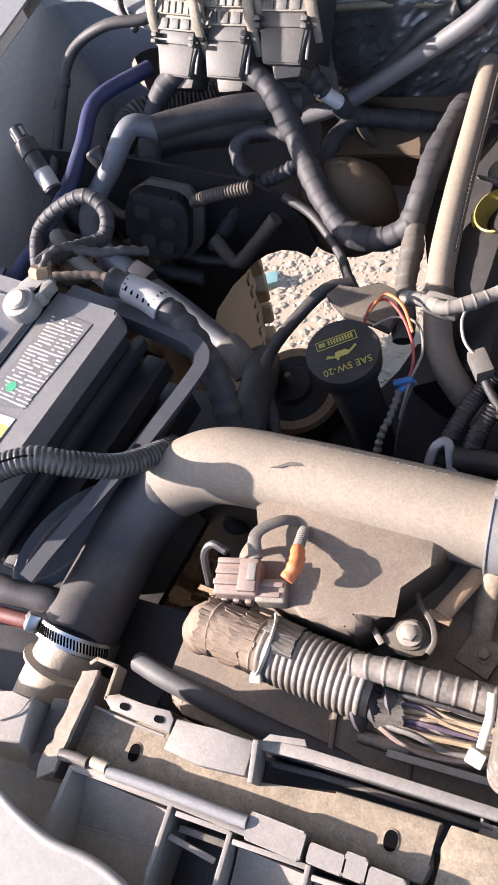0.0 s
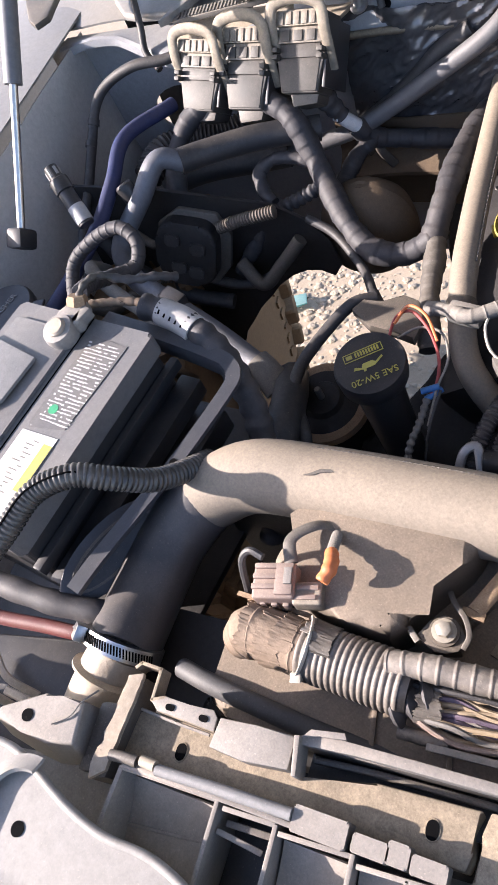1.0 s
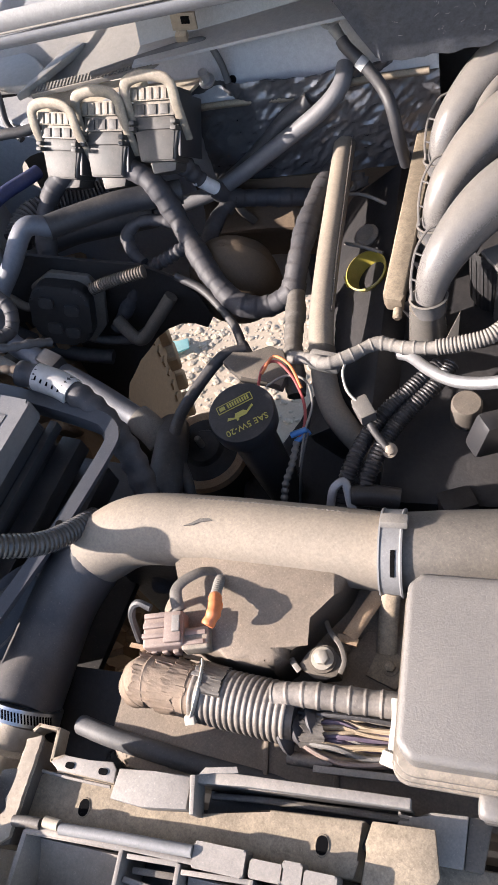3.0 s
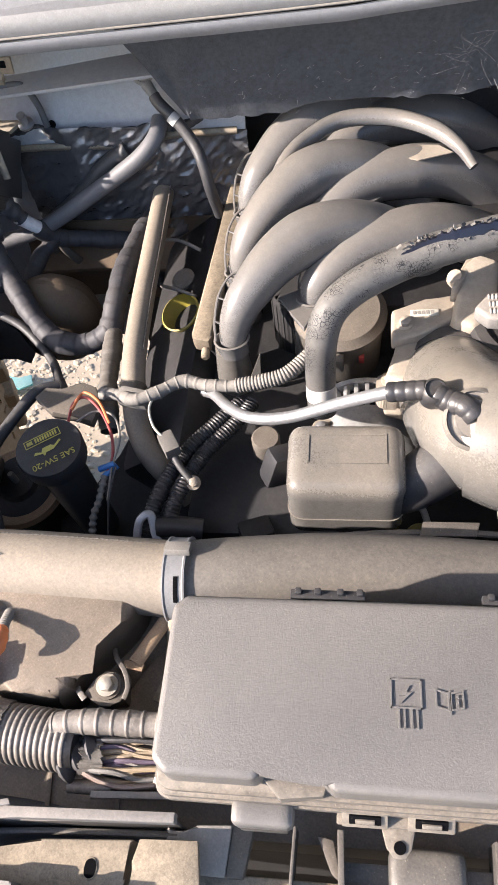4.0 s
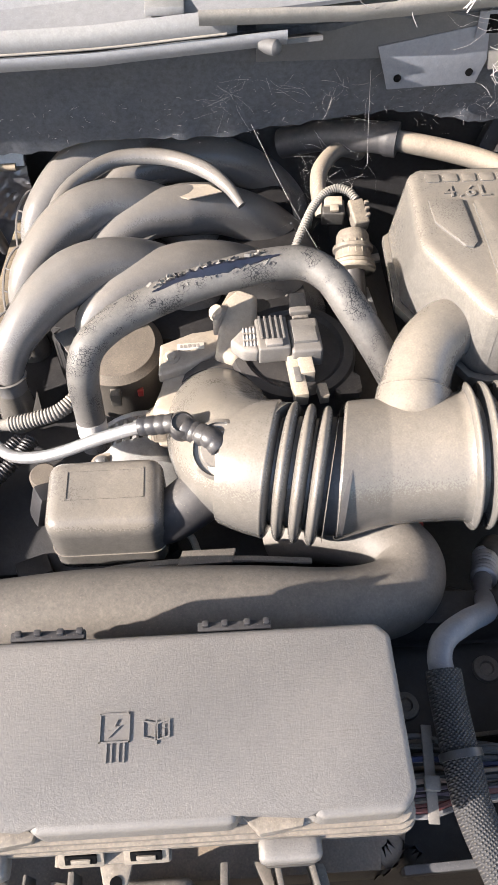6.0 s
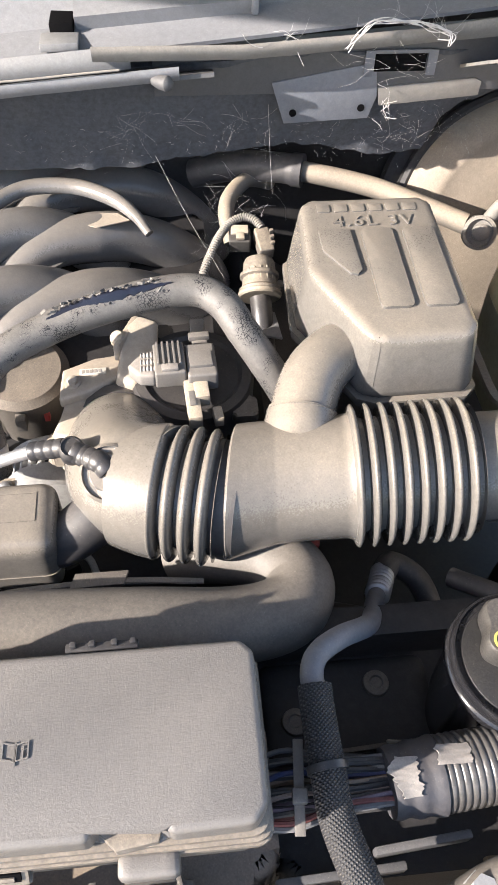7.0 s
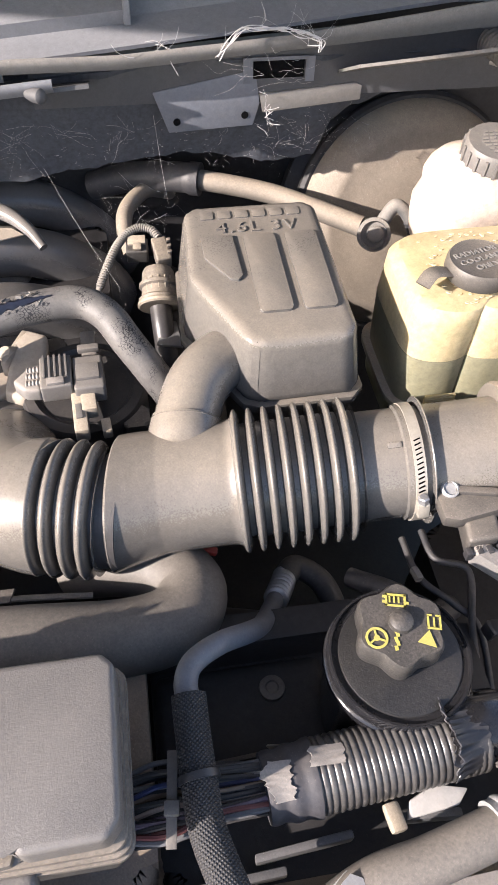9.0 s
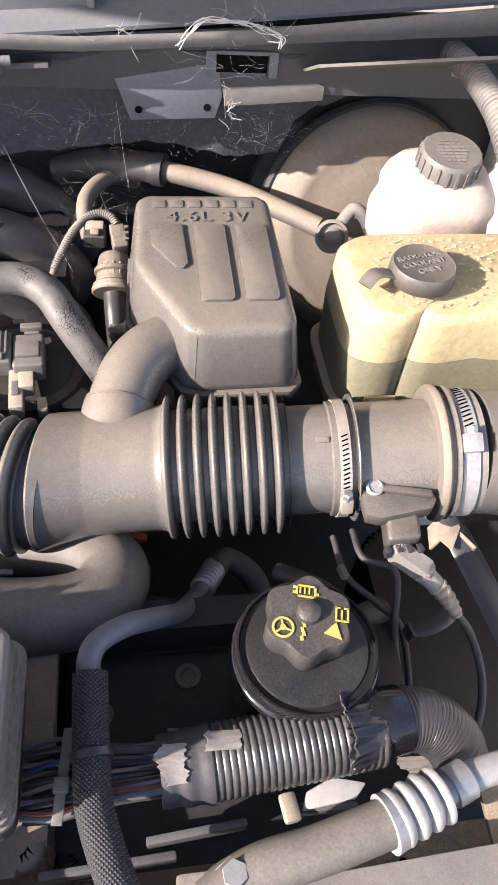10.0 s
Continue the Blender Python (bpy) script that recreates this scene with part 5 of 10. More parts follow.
# ---- nose: black grille opening panel and the painted header corner ----
def grille_panel():
    th = thing("grille_panel", (0.0, 0.10, 0.90), "dusty black plastic grille opening panel with ribbed pockets", "grille panel", kind="structure")
    part("floor", prism([(-0.30, -0.02), (0.75, -0.02), (0.75, 0.205), (0.11, 0.180), (-0.02, 0.172), (-0.185, 0.168), (-0.30, 0.15)], 0.006, Matrix.Translation((0, 0, 0.945)), 0.001), M_GREYRAIL, th)

    def rib(a, b, z0=0.948, z1=0.9925, w=0.003, lean=0.0):
        a, b = Vector((*a, 0)), Vector((*b, 0))
        d = (b - a).normalized()
        mm = frame_on(a, d, Vector((-d.y, d.x, 0)))
        bm = prism([(0, -w / 2), ((b - a).length, -w / 2), ((b - a).length, w / 2), (0, w / 2)], z1 - z0, Matrix.Translation((0, 0, z0)) @ mm, 0.0008)
        for v in bm.verts:
            if v.co.z < (z0 + z1) / 2:
                v.co.x += lean
        return bm
    # walls of the pockets, front to back and across
    for a, b, w, lean in (((-0.1515, 0.170), (-0.153, 0.095), 0.0035, 0.012), ((-0.152, 0.1695), (-0.084, 0.1715), 0.0040, 0.0), ((-0.0835, 0.1725), (-0.0820, 0.10), 0.0030, 0.0), ((-0.0790, 0.1680), (-0.0455, 0.1695), 0.0030, 0.0),
                          ((-0.0455, 0.170), (-0.0435, 0.10), 0.0030, 0.0), ((-0.0430, 0.1660), (-0.0010, 0.1685), 0.0030, 0.0), ((0.0000, 0.170), (0.002, 0.10), 0.0030, 0.0), ((0.003, 0.1650), (0.060, 0.1690), 0.0030, 0.0),
                          ((0.030, 0.168), (0.032, 0.10), 0.0030, 0.0), ((0.062, 0.172), (0.064, 0.10), 0.0030, 0.0)):
        part("rib", rib(a, b, w=w, lean=lean), M_GREYRAIL, th)
    # sloping floors of the pockets
    for x0, x1, y0, fall in ((-0.150, -0.085, 0.168, 0.010), (-0.042, -0.001, 0.165, 0.006), (0.003, 0.029, 0.166, 0.006), (0.033, 0.061, 0.166, 0.006)):
        part("pocket_face", sheet(lambda u, v: (x0 + (x1 - x0) * u, y0 - 0.070 * v, 0.9720 - fall * v + 0.006 * (1 - v) ** 6), 8, 10, 0.002), M_GREYRAIL, th)
    part("pocket_step", prism([(-0.149, 0.1385), (-0.086, 0.1460), (-0.086, 0.1485), (-0.149, 0.1410)], 0.006, Matrix.Translation((0, 0, 0.966)), 0.0015), M_GREYRAIL, th)
    # dark pocket with a pale clip and a guide bar
    part("pocket_floor", prism([(-0.081, 0.10), (-0.046, 0.10), (-0.046, 0.167), (-0.081, 0.167)], 0.003, Matrix.Translation((0, 0, 0.9515)), 0.0004), M_BLACK, th)
    part("pocket_clip", obox((-0.0660, 0.1545, 0.984), (0.030, 0.0035, 0.003), (0, 4, -5), 0.001), M_GREYRAIL, th, "pale worn clip")
    part("pocket_bar", obox((-0.0625, 0.1620, 0.978), (0.030, 0.004, 0.010), (0, 0, 3), 0.001), M_BLACK_DUSTY, th)
    part("top_rim", prism([(-0.152, 0.1685), (-0.083, 0.1705), (-0.034, 0.1705), (-0.034, 0.1740), (-0.083, 0.1740), (-0.150, 0.1735)], 0.003, Matrix.Translation((0, 0, 0.9905)), 0.0008), M_GREYRAIL, th)
    # seal rod along the top, in three pieces
    for pts, mt in (([(-0.161, 0.1735, 0.9935), (-0.150, 0.1745, 0.9945), (-0.141, 0.1747, 0.9945)], M_BLACK_DUSTY), ([(-0.1385, 0.1765, 0.9945), (-0.1275, 0.1760, 0.9950)], M_TAN_PLASTIC), ([(-0.1265, 0.1745, 0.9945), (-0.085, 0.1763, 0.9955), (-0.037, 0.1775, 0.9955)], M_COWL)):
        part("seal_rod", sweep(pts, 0.0036, 12, 8), mt, th)
    for x, y, w, d in ((-0.0205, 0.1765, 0.032, 0.0145), (0.0085, 0.1755, 0.020, 0.0100), (0.0235, 0.1770, 0.012, 0.012), (0.0400, 0.1755, 0.019, 0.010)):
        part("step", prism(rounded(x - w / 2, y - d / 2, x + w / 2, y + d / 2, 0.0015), 0.022, Matrix.Translation((0, 0, 0.974)), 0.0012), M_GREYRAIL, th)
    # plates and struts below the fuse box
    part("plate", prism([(0.077, 0.222), (0.088, 0.218), (0.096, 0.224), (0.118, 0.2255), (0.116, 0.197), (0.078, 0.197)], 0.006, Matrix.Translation((0, 0, 0.962)), 0.0015), M_GREYRAIL, th)
    part("plate_side", prism([(0.118, 0.2255), (0.132, 0.2265), (0.127, 0.197), (0.116, 0.197)], 0.010, Matrix.Translation((0, 0, 0.956)), 0.002), M_TAN_DARK, th)
    for x0, x1, w in ((0.157, 0.154, 0.0022), (0.185, 0.187, 0.0040), (0.279, 0.276, 0.0048), (0.311, 0.322, 0.0036), (0.332, 0.347, 0.0036)):
        part("strut", prism([(x0 - w / 2, 0.2280), (x0 + w / 2, 0.2280), (x1 + w / 2, 0.160), (x1 - w / 2, 0.160)], 0.026, Matrix.Translation((0, 0, 0.940)), 0.001), M_BLACK_DUSTY, th)
    part("back_plate", prism([(0.187, 0.2120), (0.277, 0.2130), (0.275, 0.185), (0.188, 0.184)], 0.012, Matrix.Translation((0, 0, 0.940)), 0.001), M_BLACK_DUSTY, th)
    part("hump", softbox((0.214, 0.196, 0.945), (0.260, 0.222, 0.965), 0.006, 5), M_BLACK_DUSTY, th)
    for x, y in ((0.176, 0.216), (0.302, 0.220), (0.336, 0.218)):       # rounded webs beside the struts
        part("web", prism([(x - 0.006, y + 0.009), (x + 0.005, y + 0.007), (x + 0.010, y - 0.016), (x + 0.004, y - 0.012)], 0.010, Matrix.Translation((0, 0, 0.948)), 0.002), M_TAN_DARK, th)
    part("light_strip", prism([(0.020, 0.236), (0.082, 0.239), (0.082, 0.2435), (0.020, 0.2405)], 0.003, Matrix.Translation((0, 0, 0.955)), 0.0008), M_GREYRAIL, th)


grille_panel()


def header_corner():
    th = thing("header_panel", (-0.25, 0.06, 0.95), "weathered silver painted header panel with rolled edge", "body panel", kind="structure")
    edge = smooth_line([(-0.60, 0.130, 0), (-0.34, 0.152, 0), (-0.257, 0.156, 0), (-0.223, 0.1575, 0), (-0.200, 0.1515, 0), (-0.178, 0.1430, 0), (-0.158, 0.1365, 0), (-0.134, 0.1320, 0), (-0.099, 0.1310, 0), (-0.060, 0.118, 0), (0.00, 0.085, 0), (0.12, 0.04, 0)], 4)
    edge = [(p.x, p.y) for p in edge]
    part("panel", prism(edge + [(0.12, -0.05), (-0.60, -0.05)], 0.004, Matrix.Translation((0, 0, 1.009)), 0.001), M_PAINT, th)
    part("rolled_edge", sweep([(x, y, 1.0115) for x, y in edge], 0.0030, 10, 2), M_PAINT, th)
    # raised pressing with a rounded corner, its wall turned to the light
    def press(u, v):
        a = radians(-8 + 98 * min(1, u * 1.6)) if u < 0.625 else radians(90)
        r = 0.020 + 0.010 * v
        cx, cy = -0.196, 0.128
        x, y = cx - r * math.sin(a), cy + r * math.cos(a)
        if u >= 0.625:
            y -= (u - 0.625) * 0.20
        return (x, y, 1.0135 + 0.0045 * (1 - v) ** 1.5)
    part("pressing", sheet(press, 40, 6, 0.003), M_PAINT, th)
    part("hole", lathe([(0.0045, 0), (0.0045, 0.0005)], Matrix.Translation((-0.191, 0.118, 1.0131)), 18), M_INK, th)


header_corner()


def support_brackets():
    th = thing("corner_bracket", (-0.21, 0.18, 0.93), "grey dusted corner bracket with pale worn strut", "bracket")
    bm = prism([(-0.255, 0.171), (-0.249, 0.178), (-0.219, 0.195), (-0.206, 0.194), (-0.189, 0.198), (-0.184, 0.171), (-0.205, 0.1655), (-0.226, 0.167)], 0.032, Matrix.Translation((0, 0, 0.971)), 0.0022, seg=3)
    for v in bm.verts:                      # the near wall slopes outwards below
        if v.co.z < 0.985 and v.co.y < 0.18:
            v.co.y -= 0.008
    part("plate", bm, M_GREYRAIL, th)
    part("hole", lathe([(0.0042, 0), (0.0042, 0.0006)], Matrix.Translation((-0.226, 0.178, 1.0031)), 18), M_INK, th)
    rnd = random.Random(31)
    left, right = [], []
    for k in range(15):                     # worn strut with a flaking edge
        u = k / 14
        left.append((-0.1675 - 0.004 * u + rnd.uniform(-0.0022, 0.0022), 0.222 - 0.066 * u))
        right.append((-0.1585 - 0.002 * u + rnd.uniform(-0.0006, 0.0006), 0.226 - 0.062 * u))
    part("strut", prism(left + right[::-1], 0.004, Matrix.Translation((0, 0, 0.991)), 0.0006), M_STRUT, th, "pale flaking tan strut")
    part("strut_web", prism([(-0.1685, 0.220), (-0.158, 0.224), (-0.161, 0.160), (-0.173, 0.156)], 0.030, Matrix.Translation((0, 0, 0.9605)), 0.001), M_TAN_DARK, th)
    part("web", prism([(-0.188, 0.202), (-0.170, 0.206), (-0.174, 0.160), (-0.186, 0.158)], 0.030, Matrix.Translation((0, 0, 0.955)), 0.003), M_BLACK_DUSTY, th)
    part("wire", sweep([(-0.186, 0.207, 0.996), (-0.190, 0.196, 1.004), (-0.194, 0.186, 1.0045), (-0.205, 0.178, 1.0042)], 0.0007, 6, 8), M_SEAL, th, "thin dusty thread")
    th = thing("bent_bracket", (-0.15, 0.21, 0.97), "thin dusty steel bracket bent in a step", "bracket")
    line = [(-0.166, 0.2285), (-0.163, 0.232), (-0.148, 0.2315), (-0.1465, 0.212), (-0.1385, 0.2155)]
    bm = bmesh.new()
    for (ax_, ay), (bx, by) in zip(line, line[1:]):
        c = ((ax_ + bx) / 2, (ay + by) / 2, 0.988)
        obox(c, (math.hypot(bx - ax_, by - ay) + 0.002, 0.0024, 0.014), (0, 0, math.degrees(math.atan2(by - ay, bx - ax_))), 0.0005, bm)
    part("strip", bm, M_STEEL_TAN, th)
    part("flat", prism([(-0.1465, 0.211), (-0.139, 0.2165), (-0.120, 0.2160), (-0.103, 0.2175), (-0.099, 0.2135), (-0.0985, 0.2055), (-0.122, 0.2065), (-0.140, 0.2065)], 0.002, Matrix.Translation((0, 0, 0.993)), 0.0005), M_GREYRAIL, th)
    part("flange", prism([(-0.141, 0.2065), (-0.0985, 0.2050), (-0.0985, 0.2066), (-0.141, 0.2082)], 0.020, Matrix.Translation((0, 0, 0.974)), 0.0004), M_STEEL_TAN, th)
    part("edge_wire", sweep([(-0.157, 0.2055, 0.984), (-0.130, 0.2040, 0.986), (-0.104, 0.2035, 0.986)], 0.0011, 6, 6), M_GREYRAIL, th)
    for x in (-0.132, -0.1075):
        part("hole", prism(rounded(x - 0.0032, 0.2088, x + 0.0032, 0.2128, 0.0019), 0.0006, Matrix.Translation((0, 0, 0.9951))), M_INK, th)
    # grey plastic rail behind the channel
    th = thing("support_rail", (0.0, 0.21, 0.97), "grey dusted plastic rail on the radiator support", "rail")
    part("block", prism([(-0.0965, 0.2145), (-0.072, 0.2165), (-0.047, 0.2175), (-0.0465, 0.1985), (-0.075, 0.1950), (-0.098, 0.1965)], 0.016, Matrix.Translation((0, 0, 0.980)), 0.001), M_GREYRAIL, th)
    part("upper_strip", prism([(-0.047, 0.2140), (-0.012, 0.2175), (0.086, 0.2210), (0.086, 0.2270), (-0.026, 0.2235), (-0.047, 0.2190)], 0.010, Matrix.Translation((0, 0, 0.982)), 0.001), M_GREYRAIL, th)
    part("strip_wall", prism([(-0.046, 0.2150), (0.086, 0.2220), (0.086, 0.2235), (-0.046, 0.2165)], 0.030, Matrix.Translation((0, 0, 0.9535)), 0.0004), M_BLACK_DUSTY, th)
    part("slot_floor", prism([(-0.046, 0.190), (0.090, 0.200), (0.090, 0.222), (-0.046, 0.215)], 0.003, Matrix.Translation((0, 0, 0.952)), 0.0004), M_BLACK, th)
    part("inner_rod", sweep([(-0.040, 0.2105, 0.968), (0.0, 0.214, 0.968), (0.084, 0.2175, 0.966)], 0.0022, 8, 6), M_BLACK_DUSTY, th)
    part("cheek", prism([(-0.0480, 0.2180), (-0.0445, 0.2185), (-0.0405, 0.1965), (-0.0435, 0.1960)], 0.022, Matrix.Translation((0, 0, 0.9755)), 0.0008), M_GREYRAIL, th)
    part("ragged_tab", prism([(-0.044, 0.2185), (-0.034, 0.2215), (-0.026, 0.2225), (-0.018, 0.2240), (-0.020, 0.2275), (-0.030, 0.2255), (-0.040, 0.2240)], 0.0018, Matrix.Translation((0, 0, 0.9925)), 0.0004), M_GREYRAIL, th)


support_brackets()


# ---- battery ----
def battery():
    th = thing("battery", (-0.36, 0.38, 0.80), "black car battery with grey lid and scuffed warning label", "battery")
    m = frame_on((-0.2715, 0.4985, 0.001), (-0.9845, 0.1752, 0), (-0.1752, -0.9845, 0))     # x: to the fender, y: to the nose
    up = lambda z: m @ Matrix.Translation((0, 0, z))
    part("case", prism(rounded(0.004, 0.004, 0.168, 0.214, 0.006), 0.15, up(0.825), 0.003), M_BLACK, th)
    part("lid", prism(rounded(0.0, 0.0, 0.172, 0.218, 0.005), 0.022, up(0.978), 0.003), M_BATT, th, "dusty grey lid")
    part("ridge", prism([(-0.006, -0.004), (0.003, -0.004), (0.003, 0.220), (-0.006, 0.220)], 0.012, up(0.95), 0.002), M_BLACK, th)
    part("ledge", prism([(-0.020, -0.004), (0.004, -0.004), (0.004, 0.220), (-0.020, 0.220)], 0.02, up(0.915), 0.003), M_BLACK, th)
    part("ledge", prism([(-0.034, 0.0), (0.004, 0.0), (0.004, 0.220), (-0.034, 0.220)], 0.03, up(0.865), 0.003), M_BLACK, th)
    part("groove", prism([(0.072, 0.0), (0.0735, 0.0), (0.0735, 0.218), (0.072, 0.218)], 0.0006, up(0.9998)), M_INK, th)
    part("vent_cover", prism(rounded(0.078, 0.02, 0.160, 0.198, 0.004), 0.004, up(1.0), 0.0012), M_BATT, th)
    lab = part("warning_label", prism([(0.016, 0.020), (0.060, 0.018), (0.063, 0.115), (0.060, 0.120), (0.022, 0.112), (0.018, 0.060)], 0.0005, up(1.0003)), M_DARKLABEL, th, "scuffed printed warning label")
    rnd = random.Random(2)
    bm = bmesh.new()
    for row in range(24):
        y = 0.024 + row * 0.0037
        x = 0.020
        while x < 0.056:
            w = rnd.uniform(0.0008, 0.0040)
            if rnd.random() < 0.75:
                bars([(x, y, w, rnd.choice((0.0009, 0.0012, 0.0016)))], up(1.0007), bm, 0.0003)
            x += w + 0.0009
    part("print", bm, M_LABEL, lab, "white printed rows")
    part("seal_dot", lathe([(0.005, 0), (0.005, 0.0004)], up(1.0008) @ Matrix.Translation((0.047, 0.098, 0)), 16), M_GREEN, lab)
    st = part("price_sticker", prism([(0.022, 0.122), (0.064, 0.124), (0.064, 0.204), (0.022, 0.202)], 0.0005, up(1.0004)), M_LABEL, th, "white and yellow sticker")
    part("yellow_band", prism([(0.022, 0.130), (0.032, 0.130), (0.032, 0.176), (0.022, 0.176)], 0.0004, up(1.0008)), M_YELLOW, st)
    bm = bmesh.new()
    for k in range(16):
        bars([(0.038 + 0.003 * (k % 3), 0.130 + 0.0042 * k, 0.006 + 0.004 * (k % 2), 0.0011)], up(1.0008), bm, 0.0003)
    part("print", bm, M_GREY_PLASTIC, st)
    # hold-down bracket on the fender side
    hb = part("hold_down", prism([(0.096, 0.060), (0.170, 0.050), (0.170, 0.100), (0.130, 0.100), (0.110, 0.125), (0.098, 0.110)], 0.004, up(1.006), 0.001), M_COWL, th, "grey hold-down bracket")
    # terminal, clamp and bolt
    part("post", lathe([(0.009, 0), (0.0085, 0.018)], Matrix.Translation((-0.361, 0.487, 0.995)), 20), M_CAST, th)


battery()


def battery_clamp():
    th = thing("battery_terminal", (-0.36, 0.49, 1.0), "dull lead battery terminal clamp with corroded bolt", "terminal")
    part("ring", lathe([(0.009, 0), (0.0155, 0.001), (0.0165, 0.010), (0.0148, 0.016), (0.010, 0.017)], pose(-0.361, 0.487, 1.003, 10, 0, 0), 28), M_LEAD, th)
    part("post_top", lathe([(0.010, 0.010), (0.0098, 0.019), (0.008, 0.0205)], pose(-0.361, 0.487, 1.003, 10, 0, 0), 20), M_CAST, th)
    part("arm", prism([(-0.374, 0.487), (-0.352, 0.484), (-0.341, 0.495), (-0.346, 0.520), (-0.360, 0.524), (-0.372, 0.506)], 0.015, Matrix.Translation((0, 0, 1.003)), 0.004, seg=3), M_LEAD, th)
    part("jaw", obox((-0.346, 0.502, 1.012), (0.010, 0.022, 0.012), (0, 0, -20), 0.002), M_LEAD, th)
    part("bolt", lathe([(0.010, 0), (0.010, 0.006), (0.008, 0.009)], aim((-0.355, 0.515, 1.016), (0.1, 0.5, 0.8)), 6), M_RUST, th)
    part("wire_strap", sweep([(-0.354, 0.510, 1.016), (-0.352, 0.530, 1.024), (-0.345, 0.545, 1.022), (-0.333, 0.552, 1.012)], lambda u, s: 0.0034 + 0.0008 * math.sin(s * 620), 10, 8), M_PLUGBODY, th, "frayed dark cable strap")
    part("cable_end", sweep([(-0.335, 0.551, 1.013), (-0.318, 0.556, 1.006), (-0.300, 0.566, 1.000), (-0.290, 0.580, 0.985)], lambda u, s: 0.0042 + 0.0006 * math.sin(s * 520), 10, 8), M_TAPE, th)


battery_clamp()


def tray():
    th = thing("battery_tray", (-0.24, 0.40, 0.85), "black plastic battery tray frame with oval plate", "tray")
    loop = [(-0.365, 0.541), (-0.284, 0.522), (-0.226, 0.5055), (-0.210, 0.498), (-0.2005, 0.486), (-0.2010, 0.467), (-0.2200, 0.396), (-0.238, 0.345), (-0.254, 0.300), (-0.262, 0.272)]
    line = smooth_line([(x, y, 0.968) for x, y in loop], 8)
    bm = bmesh.new()
    prev = None
    for i, p in enumerate(line):
        d = (line[min(i + 1, len(line) - 1)] - line[max(i - 1, 0)]).normalized()
        s = Vector((d.y, -d.x, 0))
        ring = [bm.verts.new(p + s * a + Vector((0, 0, b))) for a, b in ((-0.0068, 0.0), (0.0065, 0.0), (0.0075, -0.002), (0.0075, -0.020), (0.005, -0.020), (0.005, -0.004), (-0.0068, -0.004))]
        if prev:
            for k in range(7):
                bm.faces.new((prev[k], prev[(k + 1) % 7], ring[(k + 1) % 7], ring[k]))
        else:
            bm.faces.new(ring[::-1])
        prev = ring
    bm.faces.new(prev)
    part("frame", bm, M_TRAY, th)
    part("frame_hole", lathe([(0.0032, 0), (0.0032, 0.0006)], Matrix.Translation((-0.2215, 0.394, 0.9682)), 16), M_INK, th)
    toward = Vector((0.35, -0.15, 0.48)).normalized()
    pm = frame_on((-0.262, 0.318, 0.940), (0.42, 0.90, 0.0), toward.cross(Vector((0.42, 0.90, 0.0))))
    oval = lambda a, b: [(a * math.cos(radians(k)), b * math.sin(radians(k))) for k in range(0, 360, 12)]
    plate = part("plate", prism(oval(0.056, 0.024), 0.004, pm, 0.001), M_TRAY, th)
    part("emblem", prism(oval(0.045, 0.0165), 0.0012, pm @ Matrix.Translation((0, 0, 0.004)), 0.0004), M_BLACK_DUSTY, plate, "plain raised oval")
    part("emblem_field", prism(oval(0.042, 0.0140), 0.0012, pm @ Matrix.Translation((0, 0, 0.0046)), 0.0003), M_BLACK, plate)
    part("floor", prism([(-0.46, 0.22), (-0.24, 0.22), (-0.19, 0.53), (-0.46, 0.56)], 0.01, Matrix.Translation((0, 0, 0.812)), 0.002), M_BLACK, th)


tray()

CONDUIT = thing("thin_conduit", (-0.25, 0.34, 1.03), "thin black corrugated conduit across the battery", "conduit")
part("tube", sweep([(-0.320, 0.255, 1.010), (-0.300, 0.290, 1.022), (-0.285, 0.322, 1.030), (-0.258, 0.341, 1.030), (-0.234, 0.351, 1.014), (-0.214, 0.370, 0.985), (-0.20, 0.41, 0.95)], ribs(0.0100, 0.0011, 0.0040, 0.72), 18, 12, step=0.0006), M_SHINY, CONDUIT)
part("split_edge", sweep([(-0.300, 0.286, 1.0315), (-0.285, 0.318, 1.0395), (-0.258, 0.338, 1.0395), (-0.240, 0.346, 1.0280)], 0.0009, 6, 10), M_INK, CONDUIT)
solo("battery_cable", sweep([(-0.42, 0.268, 0.955), (-0.357, 0.267, 0.945), (-0.300, 0.264, 0.942), (-0.250, 0.268, 0.932), (-0.215, 0.28, 0.905)], lambda u, s: 0.0105 + 0.0006 * math.sin(s * 160), 16, 10), M_TAPE, "thick dusty taped battery cable", "cable")
solo("red_cable", sweep([(-0.42, 0.240, 0.94), (-0.349, 0.242, 0.932), (-0.301, 0.246, 0.930), (-0.261, 0.249, 0.928), (-0.235, 0.26, 0.912)], 0.0062, 14, 10), M_REDBROWN, "dull red battery cable", "cable")
for k, pts in enumerate(([(-0.36, 0.215, 0.90), (-0.33, 0.20, 0.91), (-0.30, 0.195, 0.90)], [(-0.31, 0.190, 0.93), (-0.285, 0.188, 0.935), (-0.265, 0.185, 0.93)], [(-0.38, 0.19, 0.90), (-0.34, 0.185, 0.915), (-0.31, 0.18, 0.90)])):
    solo("clip_strip", sweep(pts, 0.0035, 8, 6, squash=0.5), M_TAN_PLASTIC, "dusty pale plastic strip by the battery", "strip", group="strips by the battery")
th = thing("side_box", (-0.33, 0.19, 0.83), "black plastic box under the battery cables", "box")
part("body", obox((-0.33, 0.19, 0.855), (0.16, 0.10, 0.05), (0, 0, 10), 0.01), M_BLACK, th)
